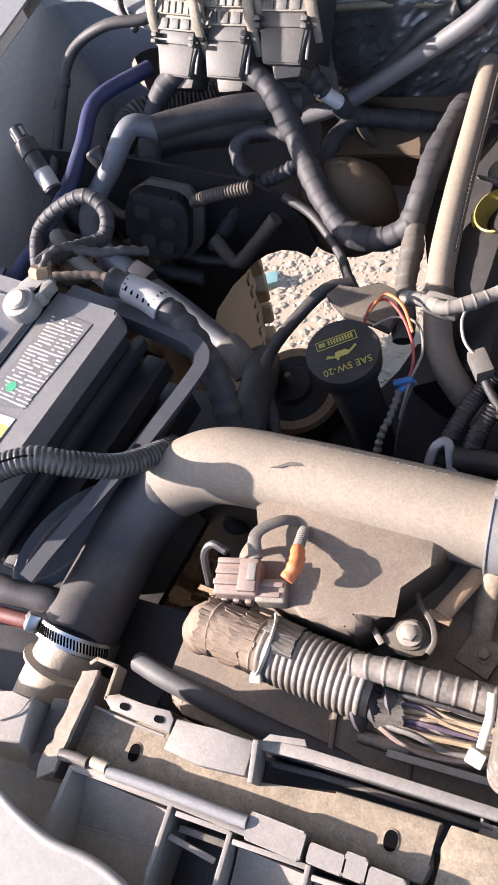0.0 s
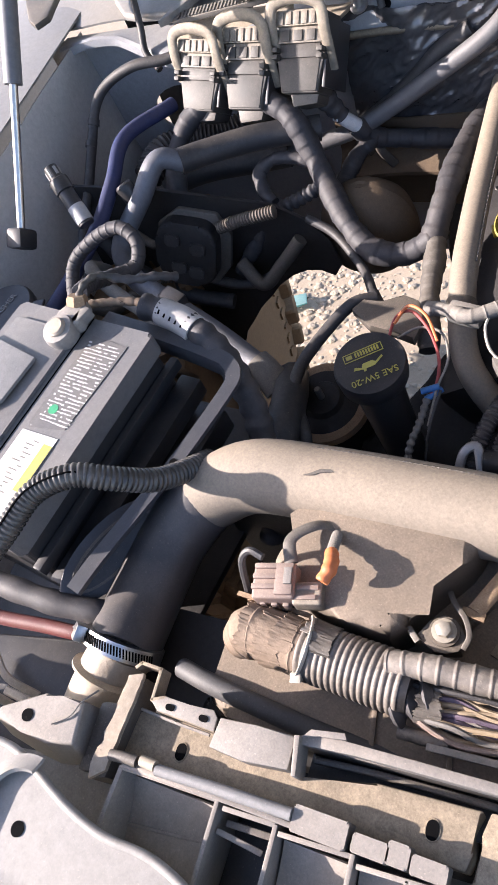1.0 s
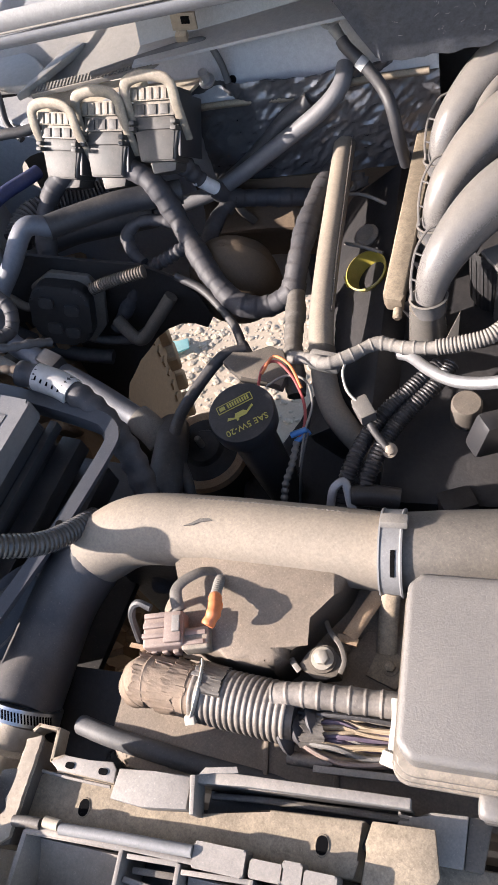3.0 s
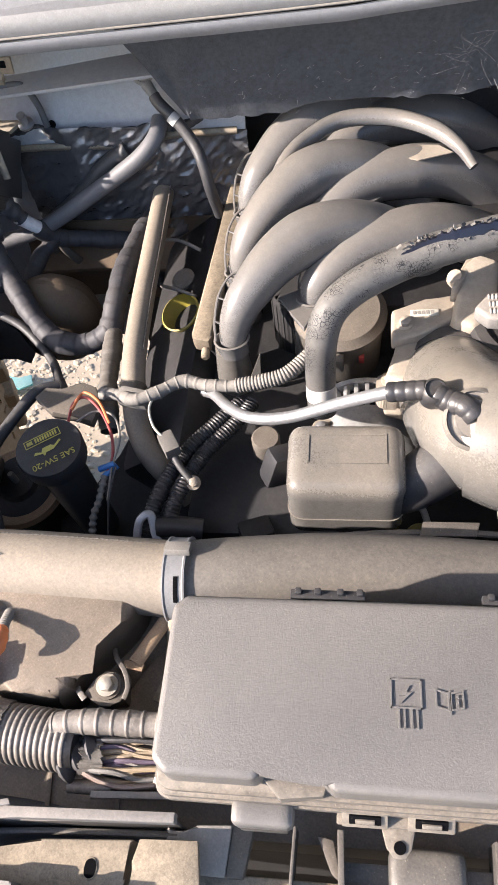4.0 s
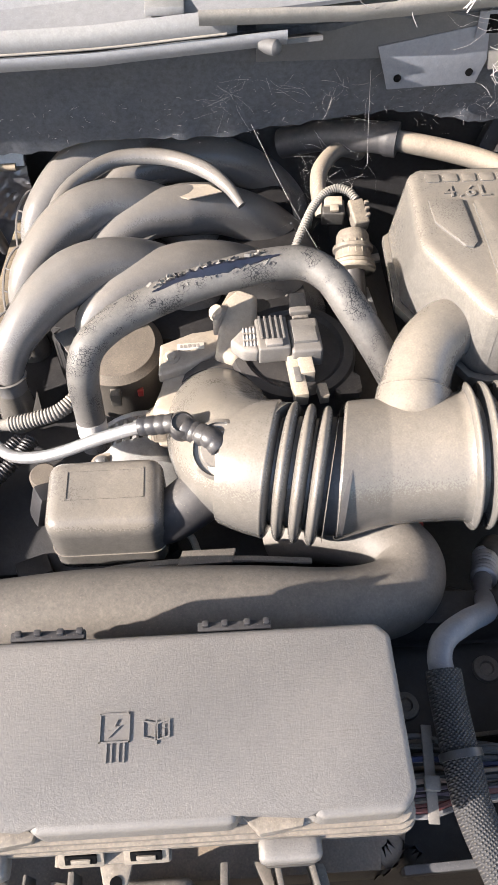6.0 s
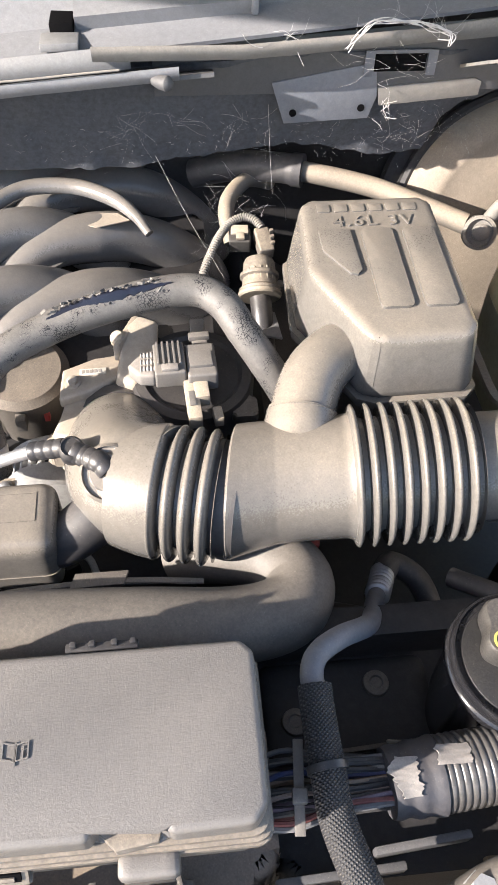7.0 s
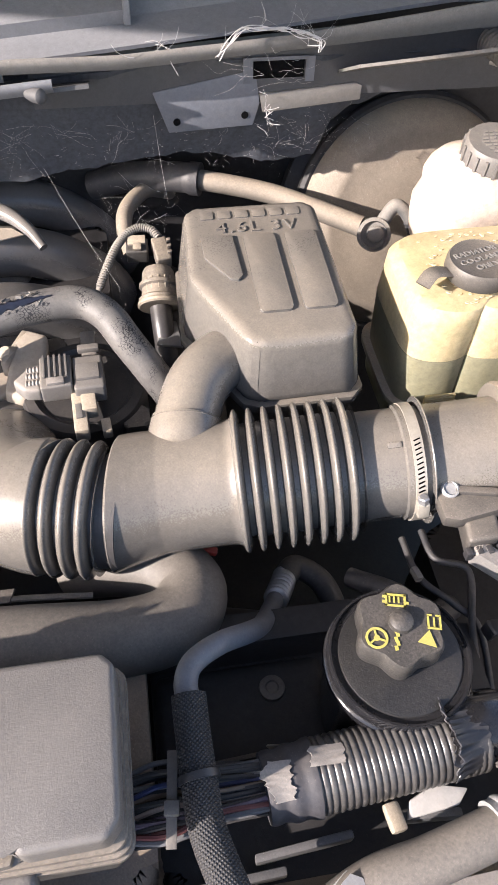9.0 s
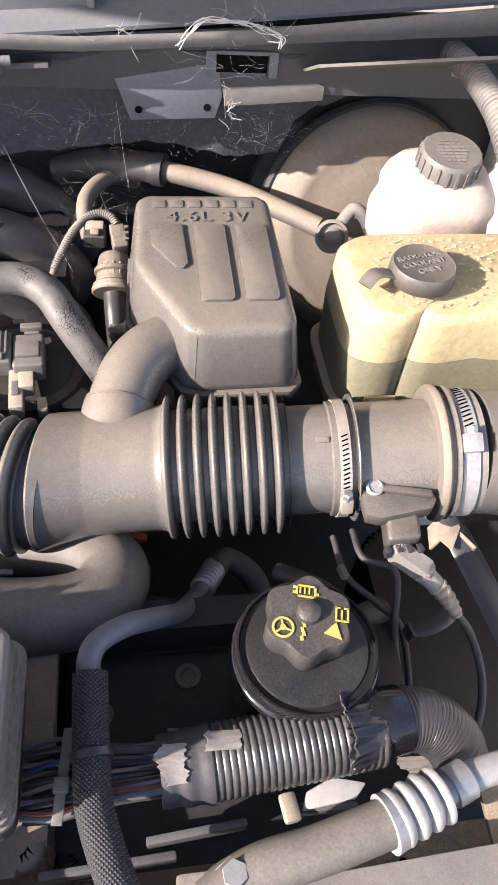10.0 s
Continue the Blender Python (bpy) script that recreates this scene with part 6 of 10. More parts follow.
part("lid", obox((-0.33, 0.19, 0.884), (0.164, 0.104, 0.010), (0, 0, 10), 0.004, seg=3), M_BLACK, th)
part("lid_clip", obox((-0.283, 0.247, 0.880), (0.018, 0.008, 0.016), (0, 0, 10), 0.002), M_BLACK_DUSTY, th)
part("lid_rib", obox((-0.33, 0.19, 0.890), (0.12, 0.006, 0.004), (0, 0, 10), 0.001), M_BLACK, th)


# ---- air conditioning and wiring on the passenger's side ----
def ac_pipe():
    th = thing("refrigerant_pipe", (-0.40, 0.70, 0.85), "dull aluminium refrigerant pipe in a long double bend", "pipe")
    part("pipe", sweep([(-0.405, 0.815, 0.930), (-0.431, 0.800, 0.944), (-0.452, 0.765, 0.918), (-0.482, 0.722, 0.880), (-0.452, 0.684, 0.868), (-0.393, 0.65, 0.870), (-0.320, 0.620, 0.852), (-0.275, 0.600, 0.836), (-0.252, 0.588, 0.830)], 0.0125, 18, 12), M_GALV, th)
    part("rubber_end", sweep([(-0.26, 0.90, 0.90), (-0.33, 0.87, 0.915), (-0.385, 0.835, 0.925), (-0.410, 0.812, 0.932)], 0.0155, 18, 8), M_RUBBER_DARK, th)
    part("end_sleeve", sweep([(-0.262, 0.593, 0.833), (-0.245, 0.583, 0.826), (-0.232, 0.573, 0.816)], 0.0175, 18, 6), M_SEAL, th)
    part("low_pipe", sweep([(-0.505, 0.70, 0.86), (-0.484, 0.662, 0.905), (-0.449, 0.640, 0.892), (-0.405, 0.625, 0.868), (-0.36, 0.60, 0.83)], 0.0085, 14, 10), M_SEAL, th)
    part("saddle", obox((-0.372, 0.643, 0.868), (0.034, 0.020, 0.034), (0, 0, -25), 0.004), M_BLACK, th)
    part("port_cap", lathe([(0.010, 0), (0.0115, 0.002), (0.0115, 0.022), (0.009, 0.025)], aim((-0.462, 0.765, 0.915), (-0.35, 0.2, 0.6)), 18), M_BLACK, th)
    part("service_port", lathe([(0.010, 0), (0.010, 0.045), (0.012, 0.046), (0.012, 0.062), (0.0085, 0.064), (0.0085, 0.080)], aim((-0.492, 0.703, 0.936), (-0.42, 0.38, 0.46)), 20), M_BLACK, th)
    part("service_nut", lathe([(0.0095, 0), (0.0095, 0.010), (0.006, 0.012)], aim((-0.5305, 0.738, 0.978), (-0.42, 0.38, 0.46)), 6), M_CRIMP, th)
    part("service_collar", lathe([(0.0106, 0), (0.0106, 0.022)], aim((-0.4935, 0.7045, 0.938), (-0.42, 0.38, 0.46)), 20), M_TAG, th)


ac_pipe()
solo("blue_hose", sweep([(-0.47, 0.93, 0.93), (-0.502, 0.85, 0.944), (-0.494, 0.78, 0.933), (-0.494, 0.72, 0.918), (-0.500, 0.66, 0.909), (-0.507, 0.60, 0.905), (-0.537, 0.56, 0.890), (-0.59, 0.52, 0.865)], 0.0095, 16, 10), M_BLUE, "dark blue washer hose along the fender", "hose")


def fender_cable():
    th = thing("fender_cable", (-0.56, 0.86, 0.90), "thin black cable looping down the inner fender", "cable")
    part("cable", sweep([(-0.425, 0.955, 0.99), (-0.458, 0.94, 0.986), (-0.504, 0.93, 0.988), (-0.548, 0.92, 0.974), (-0.568, 0.90, 0.956), (-0.572, 0.86, 0.926), (-0.563, 0.80, 0.900), (-0.552, 0.74, 0.880), (-0.53, 0.68, 0.85)], 0.0068, 12, 10), M_RUBBER_DARK, th)
    for p, d in (((-0.5705, 0.885, 0.944), (0, -0.8, -0.6)), ((-0.5725, 0.862, 0.928), (0, -0.8, -0.5))):
        part("tie", lathe([(0.008, -0.004), (0.008, 0.004)], aim(p, d), 14), M_BLACK, th)


fender_cable()
solo("ground_cable", sweep([(-0.470, 0.595, 0.91), (-0.481, 0.64, 0.932), (-0.454, 0.66, 0.951), (-0.417, 0.67, 0.962), (-0.392, 0.66, 0.951), (-0.392, 0.64, 0.935), (-0.404, 0.615, 0.945), (-0.398, 0.575, 0.975), (-0.380, 0.545, 0.998)], lambda u, s: 0.0078 + 0.0007 * (1 if (s / 0.011) % 1 < 0.15 else 0), 12, 12, step=0.0015), M_TAPE, "taped black ground cable in a hoop", "cable")


def tagged_harness():
    th = thing("battery_harness", (-0.27, 0.53, 0.95), "taped battery harness with a white printed tag", "wiring harness")
    part("bare_wire", sweep([(-0.372, 0.520, 1.005), (-0.352, 0.530, 1.000), (-0.325, 0.541, 0.992), (-0.300, 0.545, 0.985)], lambda u, s: 0.0042 + 0.0006 * math.sin(s * 700), 10, 8), M_BROWNTAPE, th)
    part("trunk", sweep([(-0.312, 0.543, 0.984), (-0.280, 0.540, 0.975), (-0.245, 0.526, 0.965), (-0.215, 0.505, 0.948), (-0.190, 0.475, 0.92), (-0.180, 0.44, 0.88), (-0.18, 0.40, 0.82)], lambda u, s: 0.0125 + 0.0009 * math.sin(s * 380), 16, 12, step=0.002), M_TAPE, th)
    part("tag", sweep([(-0.294, 0.5425, 0.9785), (-0.272, 0.5375, 0.973), (-0.256, 0.531, 0.968)], 0.0138, 18, 6), M_TAG, th, "smudged white printed cable tag")
    bm = bmesh.new()
    for k in range(5):
        obox((-0.288 + k * 0.006, 0.5335 - k * 0.002, 0.9882 - k * 0.002), (0.0016, 0.0045, 0.0012), (20, 12, -14), 0.0001, bm)
    part("tag_print", bm, M_INK, th)


tagged_harness()


def washer_bottle():
    th = thing("washer_bottle", (-0.545, 0.57, 0.85), "grey washer bottle neck with black snap cap", "bottle")
    part("neck", lathe([(0.040, 0.78), (0.038, 0.88), (0.033, 0.905), (0.033, 0.920)], Matrix.Translation((-0.548, 0.572, 0)), 32), M_BODY_BLUE, th)
    cap = part("cap", lathe([(0.036, 0.918), (0.038, 0.921), (0.038, 0.930), (0.035, 0.934), (0.005, 0.935)], Matrix.Translation((-0.548, 0.572, 0)), 36), M_BLACK, th)
    part("tab", prism([(-0.520, 0.585), (-0.500, 0.592), (-0.496, 0.575), (-0.512, 0.566)], 0.004, Matrix.Translation((0, 0, 0.926)), 0.001), M_BLACK, cap)
    part("lettering", text_mesh("WASHER", 0.011, pose(-0.545, 0.570, 0.9355, 0, 0, 75), 0.0005), M_COWL, cap)


washer_bottle()


def hood_strut():
    th = thing("hood_strut", (-0.56, 0.67, 0.95), "chrome gas strut with grey sleeve for the hood", "gas strut")
    part("rod", sweep([(-0.560, 0.672, 0.960), (-0.556, 0.72, 1.010), (-0.551, 0.785, 1.078)], 0.0048, 16, 6), M_CHROME, th)
    part("sleeve", sweep([(-0.5515, 0.780, 1.073), (-0.549, 0.84, 1.135), (-0.540, 0.98, 1.285)], 0.0105, 20, 6), M_GALV, th, "grey metal sleeve")
    part("ball_socket", obox((-0.561, 0.664, 0.951), (0.024, 0.024, 0.030), (40, 0, 0), 0.005), M_BLACK, th)


hood_strut()


# ---- engine computer plugs on the firewall ----
def computer_plugs():
    for k, (x, z, tw, tall) in enumerate(((-0.400, 0.970, -6, 0.9), (-0.336, 0.972, -2, 1.0), (-0.263, 0.984, 0, 0.95))):
        th = thing("computer_plug", (x, 0.94, z - 0.03), "tan dusted black wiring plug with curved locking lever", "connector", group="engine computer plugs")
        m = pose(x, 0.925, z, 48, 0, tw - 6) @ Matrix.Diagonal((1.06, 1.06 * tall, 1.15, 1))
        def put(bm):
            bm.transform(m)
            return bm
        # body: a wedge that narrows below
        bm = prism([(-0.028, 0.036), (0.028, 0.036), (0.028, -0.008), (0.023, -0.046), (-0.022, -0.046), (-0.028, -0.008)], 0.034, Matrix.Translation((0, 0, -0.022)), 0.003)
        part("shell", put(bm), M_PLUGBODY, th)
        part("throat", put(prism([(-0.021, -0.030), (0.022, -0.030), (0.018, -0.056), (-0.012, -0.060)], 0.028, Matrix.Translation((0, 0, -0.026)), 0.004)), M_BLACK_DUSTY, th)
        # black plate paints the shade on the side away from the sun
        part("shade_side", put(box((0.0265, -0.040, -0.040), (0.0300, 0.030, 0.010), 0.001)), M_BLACK, th)
        # terraces of the lid
        part("terrace", put(box((-0.027, 0.020, 0.010), (0.027, 0.036, 0.0215), 0.002)), M_PLUGTOP, th, "pale dusty top")
        part("terrace", put(box((-0.026, 0.004, 0.010), (0.026, 0.021, 0.0165), 0.0015)), M_FUSEBASE, th)
        part("apron", put(box((-0.025, -0.010, 0.0095), (0.024, 0.004, 0.0140), 0.0012)), M_PLUGBODY, th)
        part("cover", put(prism([(-0.025, -0.010), (0.024, -0.010), (0.021, -0.044), (-0.020, -0.044)], 0.004, Matrix.Translation((0, 0, 0.009)), 0.0015)), M_PLUGBODY, th)
        for j in range(5):
            part("ridge", put(box((-0.023 + 0.0092 * j, 0.0215, 0.0205), (-0.0165 + 0.0092 * j, 0.034, 0.0228), 0.0005)), M_FUSEBASE, th)
        for j in range(3):
            part("pad", put(box((-0.021 + 0.015 * j, 0.006, 0.0160), (-0.011 + 0.015 * j, 0.017, 0.0180), 0.0005)), M_PLUGBODY, th)
        lever = part("lever", put(sweep([(-0.0305, -0.012, 0.004), (-0.0310, 0.014, 0.020), (-0.0280, 0.036, 0.029), (-0.012, 0.044, 0.032), (0.012, 0.044, 0.032), (0.0280, 0.036, 0.029), (0.0310, 0.014, 0.020), (0.0315, -0.020, -0.004)], 0.0066, 12, 8, squash=0.42)), M_PLUGTOP, th)
        for sx in (-1, 1):
            for dy in (0.0, 0.007):
                part("hinge", put(box((sx * 0.0265 - 0.0035, -0.012 + dy, 0.008), (sx * 0.0265 + 0.0035, -0.007 + dy, 0.0215), 0.001)), M_PLUGBODY, lever)
    solo("plug_shelf", prism([(-0.455, 0.965), (-0.235, 0.975), (-0.215, 1.02), (-0.455, 1.02)], 0.005, Matrix.Translation((0, 0, 0.985)), 0.001), M_TAN_PLASTIC, "dusty shelf behind the computer plugs", "shelf")


computer_plugs()


def plug_leads():
    th = thing("engine_harness", (-0.20, 0.85, 0.83), "thick tape wrapped engine wiring harness", "wiring harness")
    wrap = lambda r: (lambda u, s: r * 0.86 + 0.0011 * ((s / 0.017) % 1) + 0.0009 * math.sin(s * 71 + r * 900) + 0.0004 * math.sin(s * 190))
    part("trunk", sweep([(-0.345, 0.905, 0.945), (-0.318, 0.900, 0.942), (-0.285, 0.885, 0.926), (-0.262, 0.865, 0.888), (-0.237, 0.832, 0.864), (-0.206, 0.792, 0.847), (-0.173, 0.765, 0.833), (-0.134, 0.762, 0.830), (-0.100, 0.770, 0.846)], wrap(0.0155), 18, 12, step=0.002), M_TAPE, th)
    part("branch", sweep([(-0.103, 0.766, 0.842), (-0.096, 0.805, 0.866), (-0.092, 0.860, 0.870), (-0.085, 0.92, 0.866), (-0.07, 0.98, 0.86)], wrap(0.0155), 18, 10, step=0.002), M_TAPE, th)
    part("branch", sweep([(-0.100, 0.775, 0.845), (-0.094, 0.740, 0.845), (-0.090, 0.700, 0.846), (-0.082, 0.655, 0.850), (-0.075, 0.62, 0.84)], wrap(0.0125), 16, 10, step=0.002), M_RUBBER, th, "grey dusted branch")
    part("plug_lead", sweep([(-0.262, 0.915, 0.955), (-0.252, 0.918, 0.925), (-0.240, 0.924, 0.897)], lambda u, s: 0.0165 - 0.007 * u + 0.0012 * math.sin(s * 420), 16, 8), M_TAPE, th)
    part("plug_tag", sweep([(-0.245, 0.922, 0.901), (-0.224, 0.930, 0.875)], 0.0088, 16, 5), M_LABEL, th, "white printed tag")
    part("branch", sweep([(-0.228, 0.929, 0.878), (-0.214, 0.945, 0.848), (-0.18, 0.96, 0.832), (-0.126, 0.97, 0.820), (-0.08, 0.985, 0.815)], wrap(0.0135), 16, 10, step=0.002), M_TAPE, th)
    part("branch", sweep([(-0.214, 0.940, 0.848), (-0.228, 0.915, 0.845), (-0.236, 0.88, 0.838), (-0.238, 0.85, 0.83)], wrap(0.0115), 16, 8, step=0.002), M_TAPE, th)
    part("loop", sweep([(-0.262, 0.862, 0.882), (-0.285, 0.862, 0.888), (-0.312, 0.86, 0.890), (-0.332, 0.85, 0.878), (-0.324, 0.832, 0.863), (-0.308, 0.82, 0.857)], wrap(0.0088), 14, 10, step=0.002), M_TAPE, th)
    part("branch", sweep([(-0.250, 0.836, 0.866), (-0.285, 0.826, 0.852), (-0.320, 0.82, 0.842), (-0.356, 0.82, 0.834), (-0.40, 0.82, 0.83)], lambda u, s: 0.0085 + 0.001 * math.sin(s * 700), 12, 10, step=0.001), M_TAPE, th)
    part("branch", sweep([(-0.306, 0.815, 0.855), (-0.325, 0.805, 0.832), (-0.345, 0.80, 0.805), (-0.372, 0.78, 0.775)], wrap(0.0105), 14, 8, step=0.002), M_TAPE, th)
    part("plug_lead", sweep([(-0.405, 0.905, 0.945), (-0.43, 0.89, 0.93), (-0.445, 0.87, 0.91), (-0.45, 0.84, 0.88), (-0.44, 0.81, 0.85)], wrap(0.0145), 16, 10, step=0.002), M_TAPE, th)


plug_leads()
solo("wiring_conduit", sweep([(-0.37, 0.985, 0.868), (-0.42, 0.955, 0.862), (-0.47, 0.93, 0.872), (-0.50, 0.90, 0.88), (-0.51, 0.86, 0.87)], ribs(0.0205, 0.0022, 0.0060, 0.6), 20, 12, step=0.0009), M_RUBBER_DARK, "dark corrugated conduit through the firewall", "conduit")


def heater_pipes():
    th = thing("heater_pipe", (-0.2, 0.95, 0.85), "dull grey metal heater pipe along the firewall", "pipe")
    part("pipe", sweep([(-0.345, 0.925, 0.845), (-0.300, 0.930, 0.850), (-0.240, 0.940, 0.862), (-0.195, 0.945, 0.882), (-0.129, 0.950, 0.921), (-0.075, 0.953, 0.955), (-0.050, 0.965, 0.975), (-0.045, 0.99, 0.985)], 0.0105, 18, 10), M_PIPE, th)
    part("pipe", sweep([(-0.235, 0.975, 0.845), (-0.185, 0.975, 0.88), (-0.130, 0.975, 0.930), (-0.09, 0.978, 0.955)], 0.0115, 16, 8), M_RUBBER_DARK, th)
    part("end_ring", lathe([(0.0165, -0.004), (0.0165, 0.004)], aim((-0.330, 0.927, 0.847), (1, 0.1, 0.1)), 20), M_SEAL, th)
    part("rubber_end", sweep([(-0.325, 0.927, 0.847), (-0.38, 0.915, 0.848), (-0.44, 0.90, 0.85), (-0.48, 0.88, 0.85)], 0.0195, 18, 8), M_RUBBER_DARK, th)


heater_pipes()
HEATER = thing("heater_hose", (-0.04, 0.62, 0.84), "long tan dusted heater hose beside the engine", "hose")
part("hose", sweep([(-0.060, 1.06, 0.905), (-0.0595, 0.990, 0.888), (-0.0575, 0.870, 0.883), (-0.0555, 0.782, 0.881), (-0.052, 0.70, 0.877), (-0.047, 0.655, 0.868), (-0.038, 0.615, 0.848), (-0.018, 0.585, 0.835), (0.02, 0.56, 0.80)], 0.0136, 24, 12), M_RUBBER_TAN, HEATER)
part("seam", sweep([(-0.0475, 0.980, 0.8975), (-0.0455, 0.870, 0.8915), (-0.0435, 0.782, 0.8895), (-0.040, 0.70, 0.8855)], lambda u, s: 0.0009 + 0.0005 * math.sin(s * 1100), 6, 24, step=0.0015), M_RUBBER, HEATER)
part("clamp", lathe([(0.0138, -0.005), (0.0150, -0.005), (0.0150, 0.005), (0.0138, 0.005)], aim((-0.0475, 0.655, 0.869), (0.08, -0.97, -0.22)), 28), M_TAN_DARK, HEATER, "dull spring clamp")


# ---- dark liner, charge plug, low hoses ----
def fan_motor_plug():
    th = thing("resistor_plug", (-0.42, 0.80, 0.78), "grimy dark wiring block with cut wire ends", "connector")
    m = frame_on((-0.418, 0.778, 0.826), (0.95, 0.05, -0.25), (0.22, 0.30, 0.93))
    part("gasket", prism([(-0.034, -0.048), (0.030, -0.050), (0.050, -0.020), (0.050, 0.026), (0.030, 0.052), (-0.022, 0.052), (-0.050, 0.028), (-0.052, -0.024)], 0.010, m @ Matrix.Translation((0, 0, -0.004)), 0.003), M_RUBBER, th, "grey dusty gasket plate")
    part("body", prism(rounded(-0.046, -0.044, 0.036, 0.044, 0.026), 0.030, m @ Matrix.Translation((0, 0, -0.002)), 0.008, seg=3), M_DARK, th)
    for j, (bx, by) in enumerate(((-0.014, -0.018), (0.012, 0.012), (-0.022, 0.020), (0.010, -0.022))):
        part("lug", prism(rounded(bx - 0.010, by - 0.008, bx + 0.010, by + 0.008, 0.004), 0.008, m @ Matrix.Translation((0, 0, 0.024)), 0.002), M_RUBBER_DARK, th)
    for k in range(9):
        a = -1.1 + 0.22 * k
        part("wire_end", sweep([(-0.456, 0.772, 0.800), (-0.462 + 0.008 * math.sin(a), 0.764, 0.792), (-0.466 + 0.026 * math.sin(a), 0.752, 0.774 + 0.008 * math.cos(a))], 0.0016, 5, 4), M_TAN_DARK, th)
    part("ribbed_lead", sweep([(-0.370, 0.776, 0.858), (-0.345, 0.778, 0.866), (-0.318, 0.780, 0.872), (-0.290, 0.784, 0.876)], ribs(0.0085, 0.0012, 0.0040, 0.6), 12, 8, step=0.0008), M_TAN_DARK, th)
    part("side_lead", sweep([(-0.44, 0.776, 0.792), (-0.40, 0.768, 0.770), (-0.35, 0.77, 0.765), (-0.31, 0.78, 0.78)], 0.007, 12, 8), M_RUBBER_DARK, th)


def liner_clutter():
    """Hoses and a bracket low beside the wheel liner."""
    for pts, r, mt, lab in (([(-0.56, 0.775, 0.84), (-0.53, 0.765, 0.80), (-0.47, 0.77, 0.74), (-0.40, 0.775, 0.72)], 0.011, M_RUBBER_DARK, "dark hose low beside the wheel liner"),
                            ([(-0.36, 0.775, 0.80), (-0.33, 0.76, 0.775), (-0.30, 0.77, 0.80), (-0.27, 0.785, 0.83)], 0.009, M_TAN_DARK, "grimy brown hose low beside the wheel liner"),
                            ([(-0.50, 0.77, 0.86), (-0.47, 0.765, 0.84), (-0.45, 0.77, 0.86)], 0.006, M_TAN_DARK, "grimy brown hose low beside the wheel liner"),
                            ([(-0.60, 0.70, 0.80), (-0.55, 0.70, 0.78), (-0.50, 0.71, 0.80), (-0.46, 0.72, 0.82)], 0.009, M_TAN_DARK, "grimy brown hose low beside the wheel liner")):
        solo("liner_hose", sweep(pts, r, 12, 8), mt, lab, "hose", group="hoses by the liner")


liner_clutter()
fan_motor_plug()


solo("brake_line", sweep([(-0.26, 0.80, 0.85), (-0.219, 0.78, 0.840), (-0.178, 0.74, 0.826), (-0.150, 0.69, 0.838), (-0.122, 0.645, 0.862)], lambda u, s: 0.0055 if u < 0.7 else 0.0065 + 0.0008 * math.sin(s * 1400), 12, 12, step=0.0015), M_RUBBER_DARK, "thin black brake line", "cable")
solo("low_hose", sweep([(-0.138, 0.668, 0.862), (-0.160, 0.655, 0.866), (-0.182, 0.625, 0.858), (-0.200, 0.585, 0.850), (-0.198, 0.550, 0.850), (-0.185, 0.525, 0.848), (-0.172, 0.50, 0.84), (-0.170, 0.46, 0.80)], 0.0068, 14, 12), M_RUBBER_DARK, "slim black hose in a low bend", "hose")
solo("low_hose", sweep([(-0.23, 0.60, 0.80), (-0.205, 0.55, 0.84), (-0.195, 0.50, 0.85), (-0.20, 0.45, 0.82)], 0.019, 16, 8), M_RUBBER_DARK, "fat dark hose beside the battery tray", "hose")


def strut_tower():
    th = thing("shock_mount", (-0.2, 0.60, 0.76), "dark dusty round shock mount with a centre stud", "shock mount")
    m = pose(-0.190, 0.582, 0.780, 6, 0, 0)
    part("dome", lathe([(0.052, -0.06), (0.046, 0.0), (0.040, 0.006), (0.024, 0.010), (0.020, 0.016), (0.008, 0.018)], m, 40), M_DARK, th)
    part("stud", lathe([(0.004, 0.016), (0.004, 0.034), (0.003, 0.036)], m, 12), M_SEAL, th)
    part("rim", lathe([(0.050, -0.006), (0.053, 0), (0.050, 0.006)], m, 40), M_RUST, th)


strut_tower()


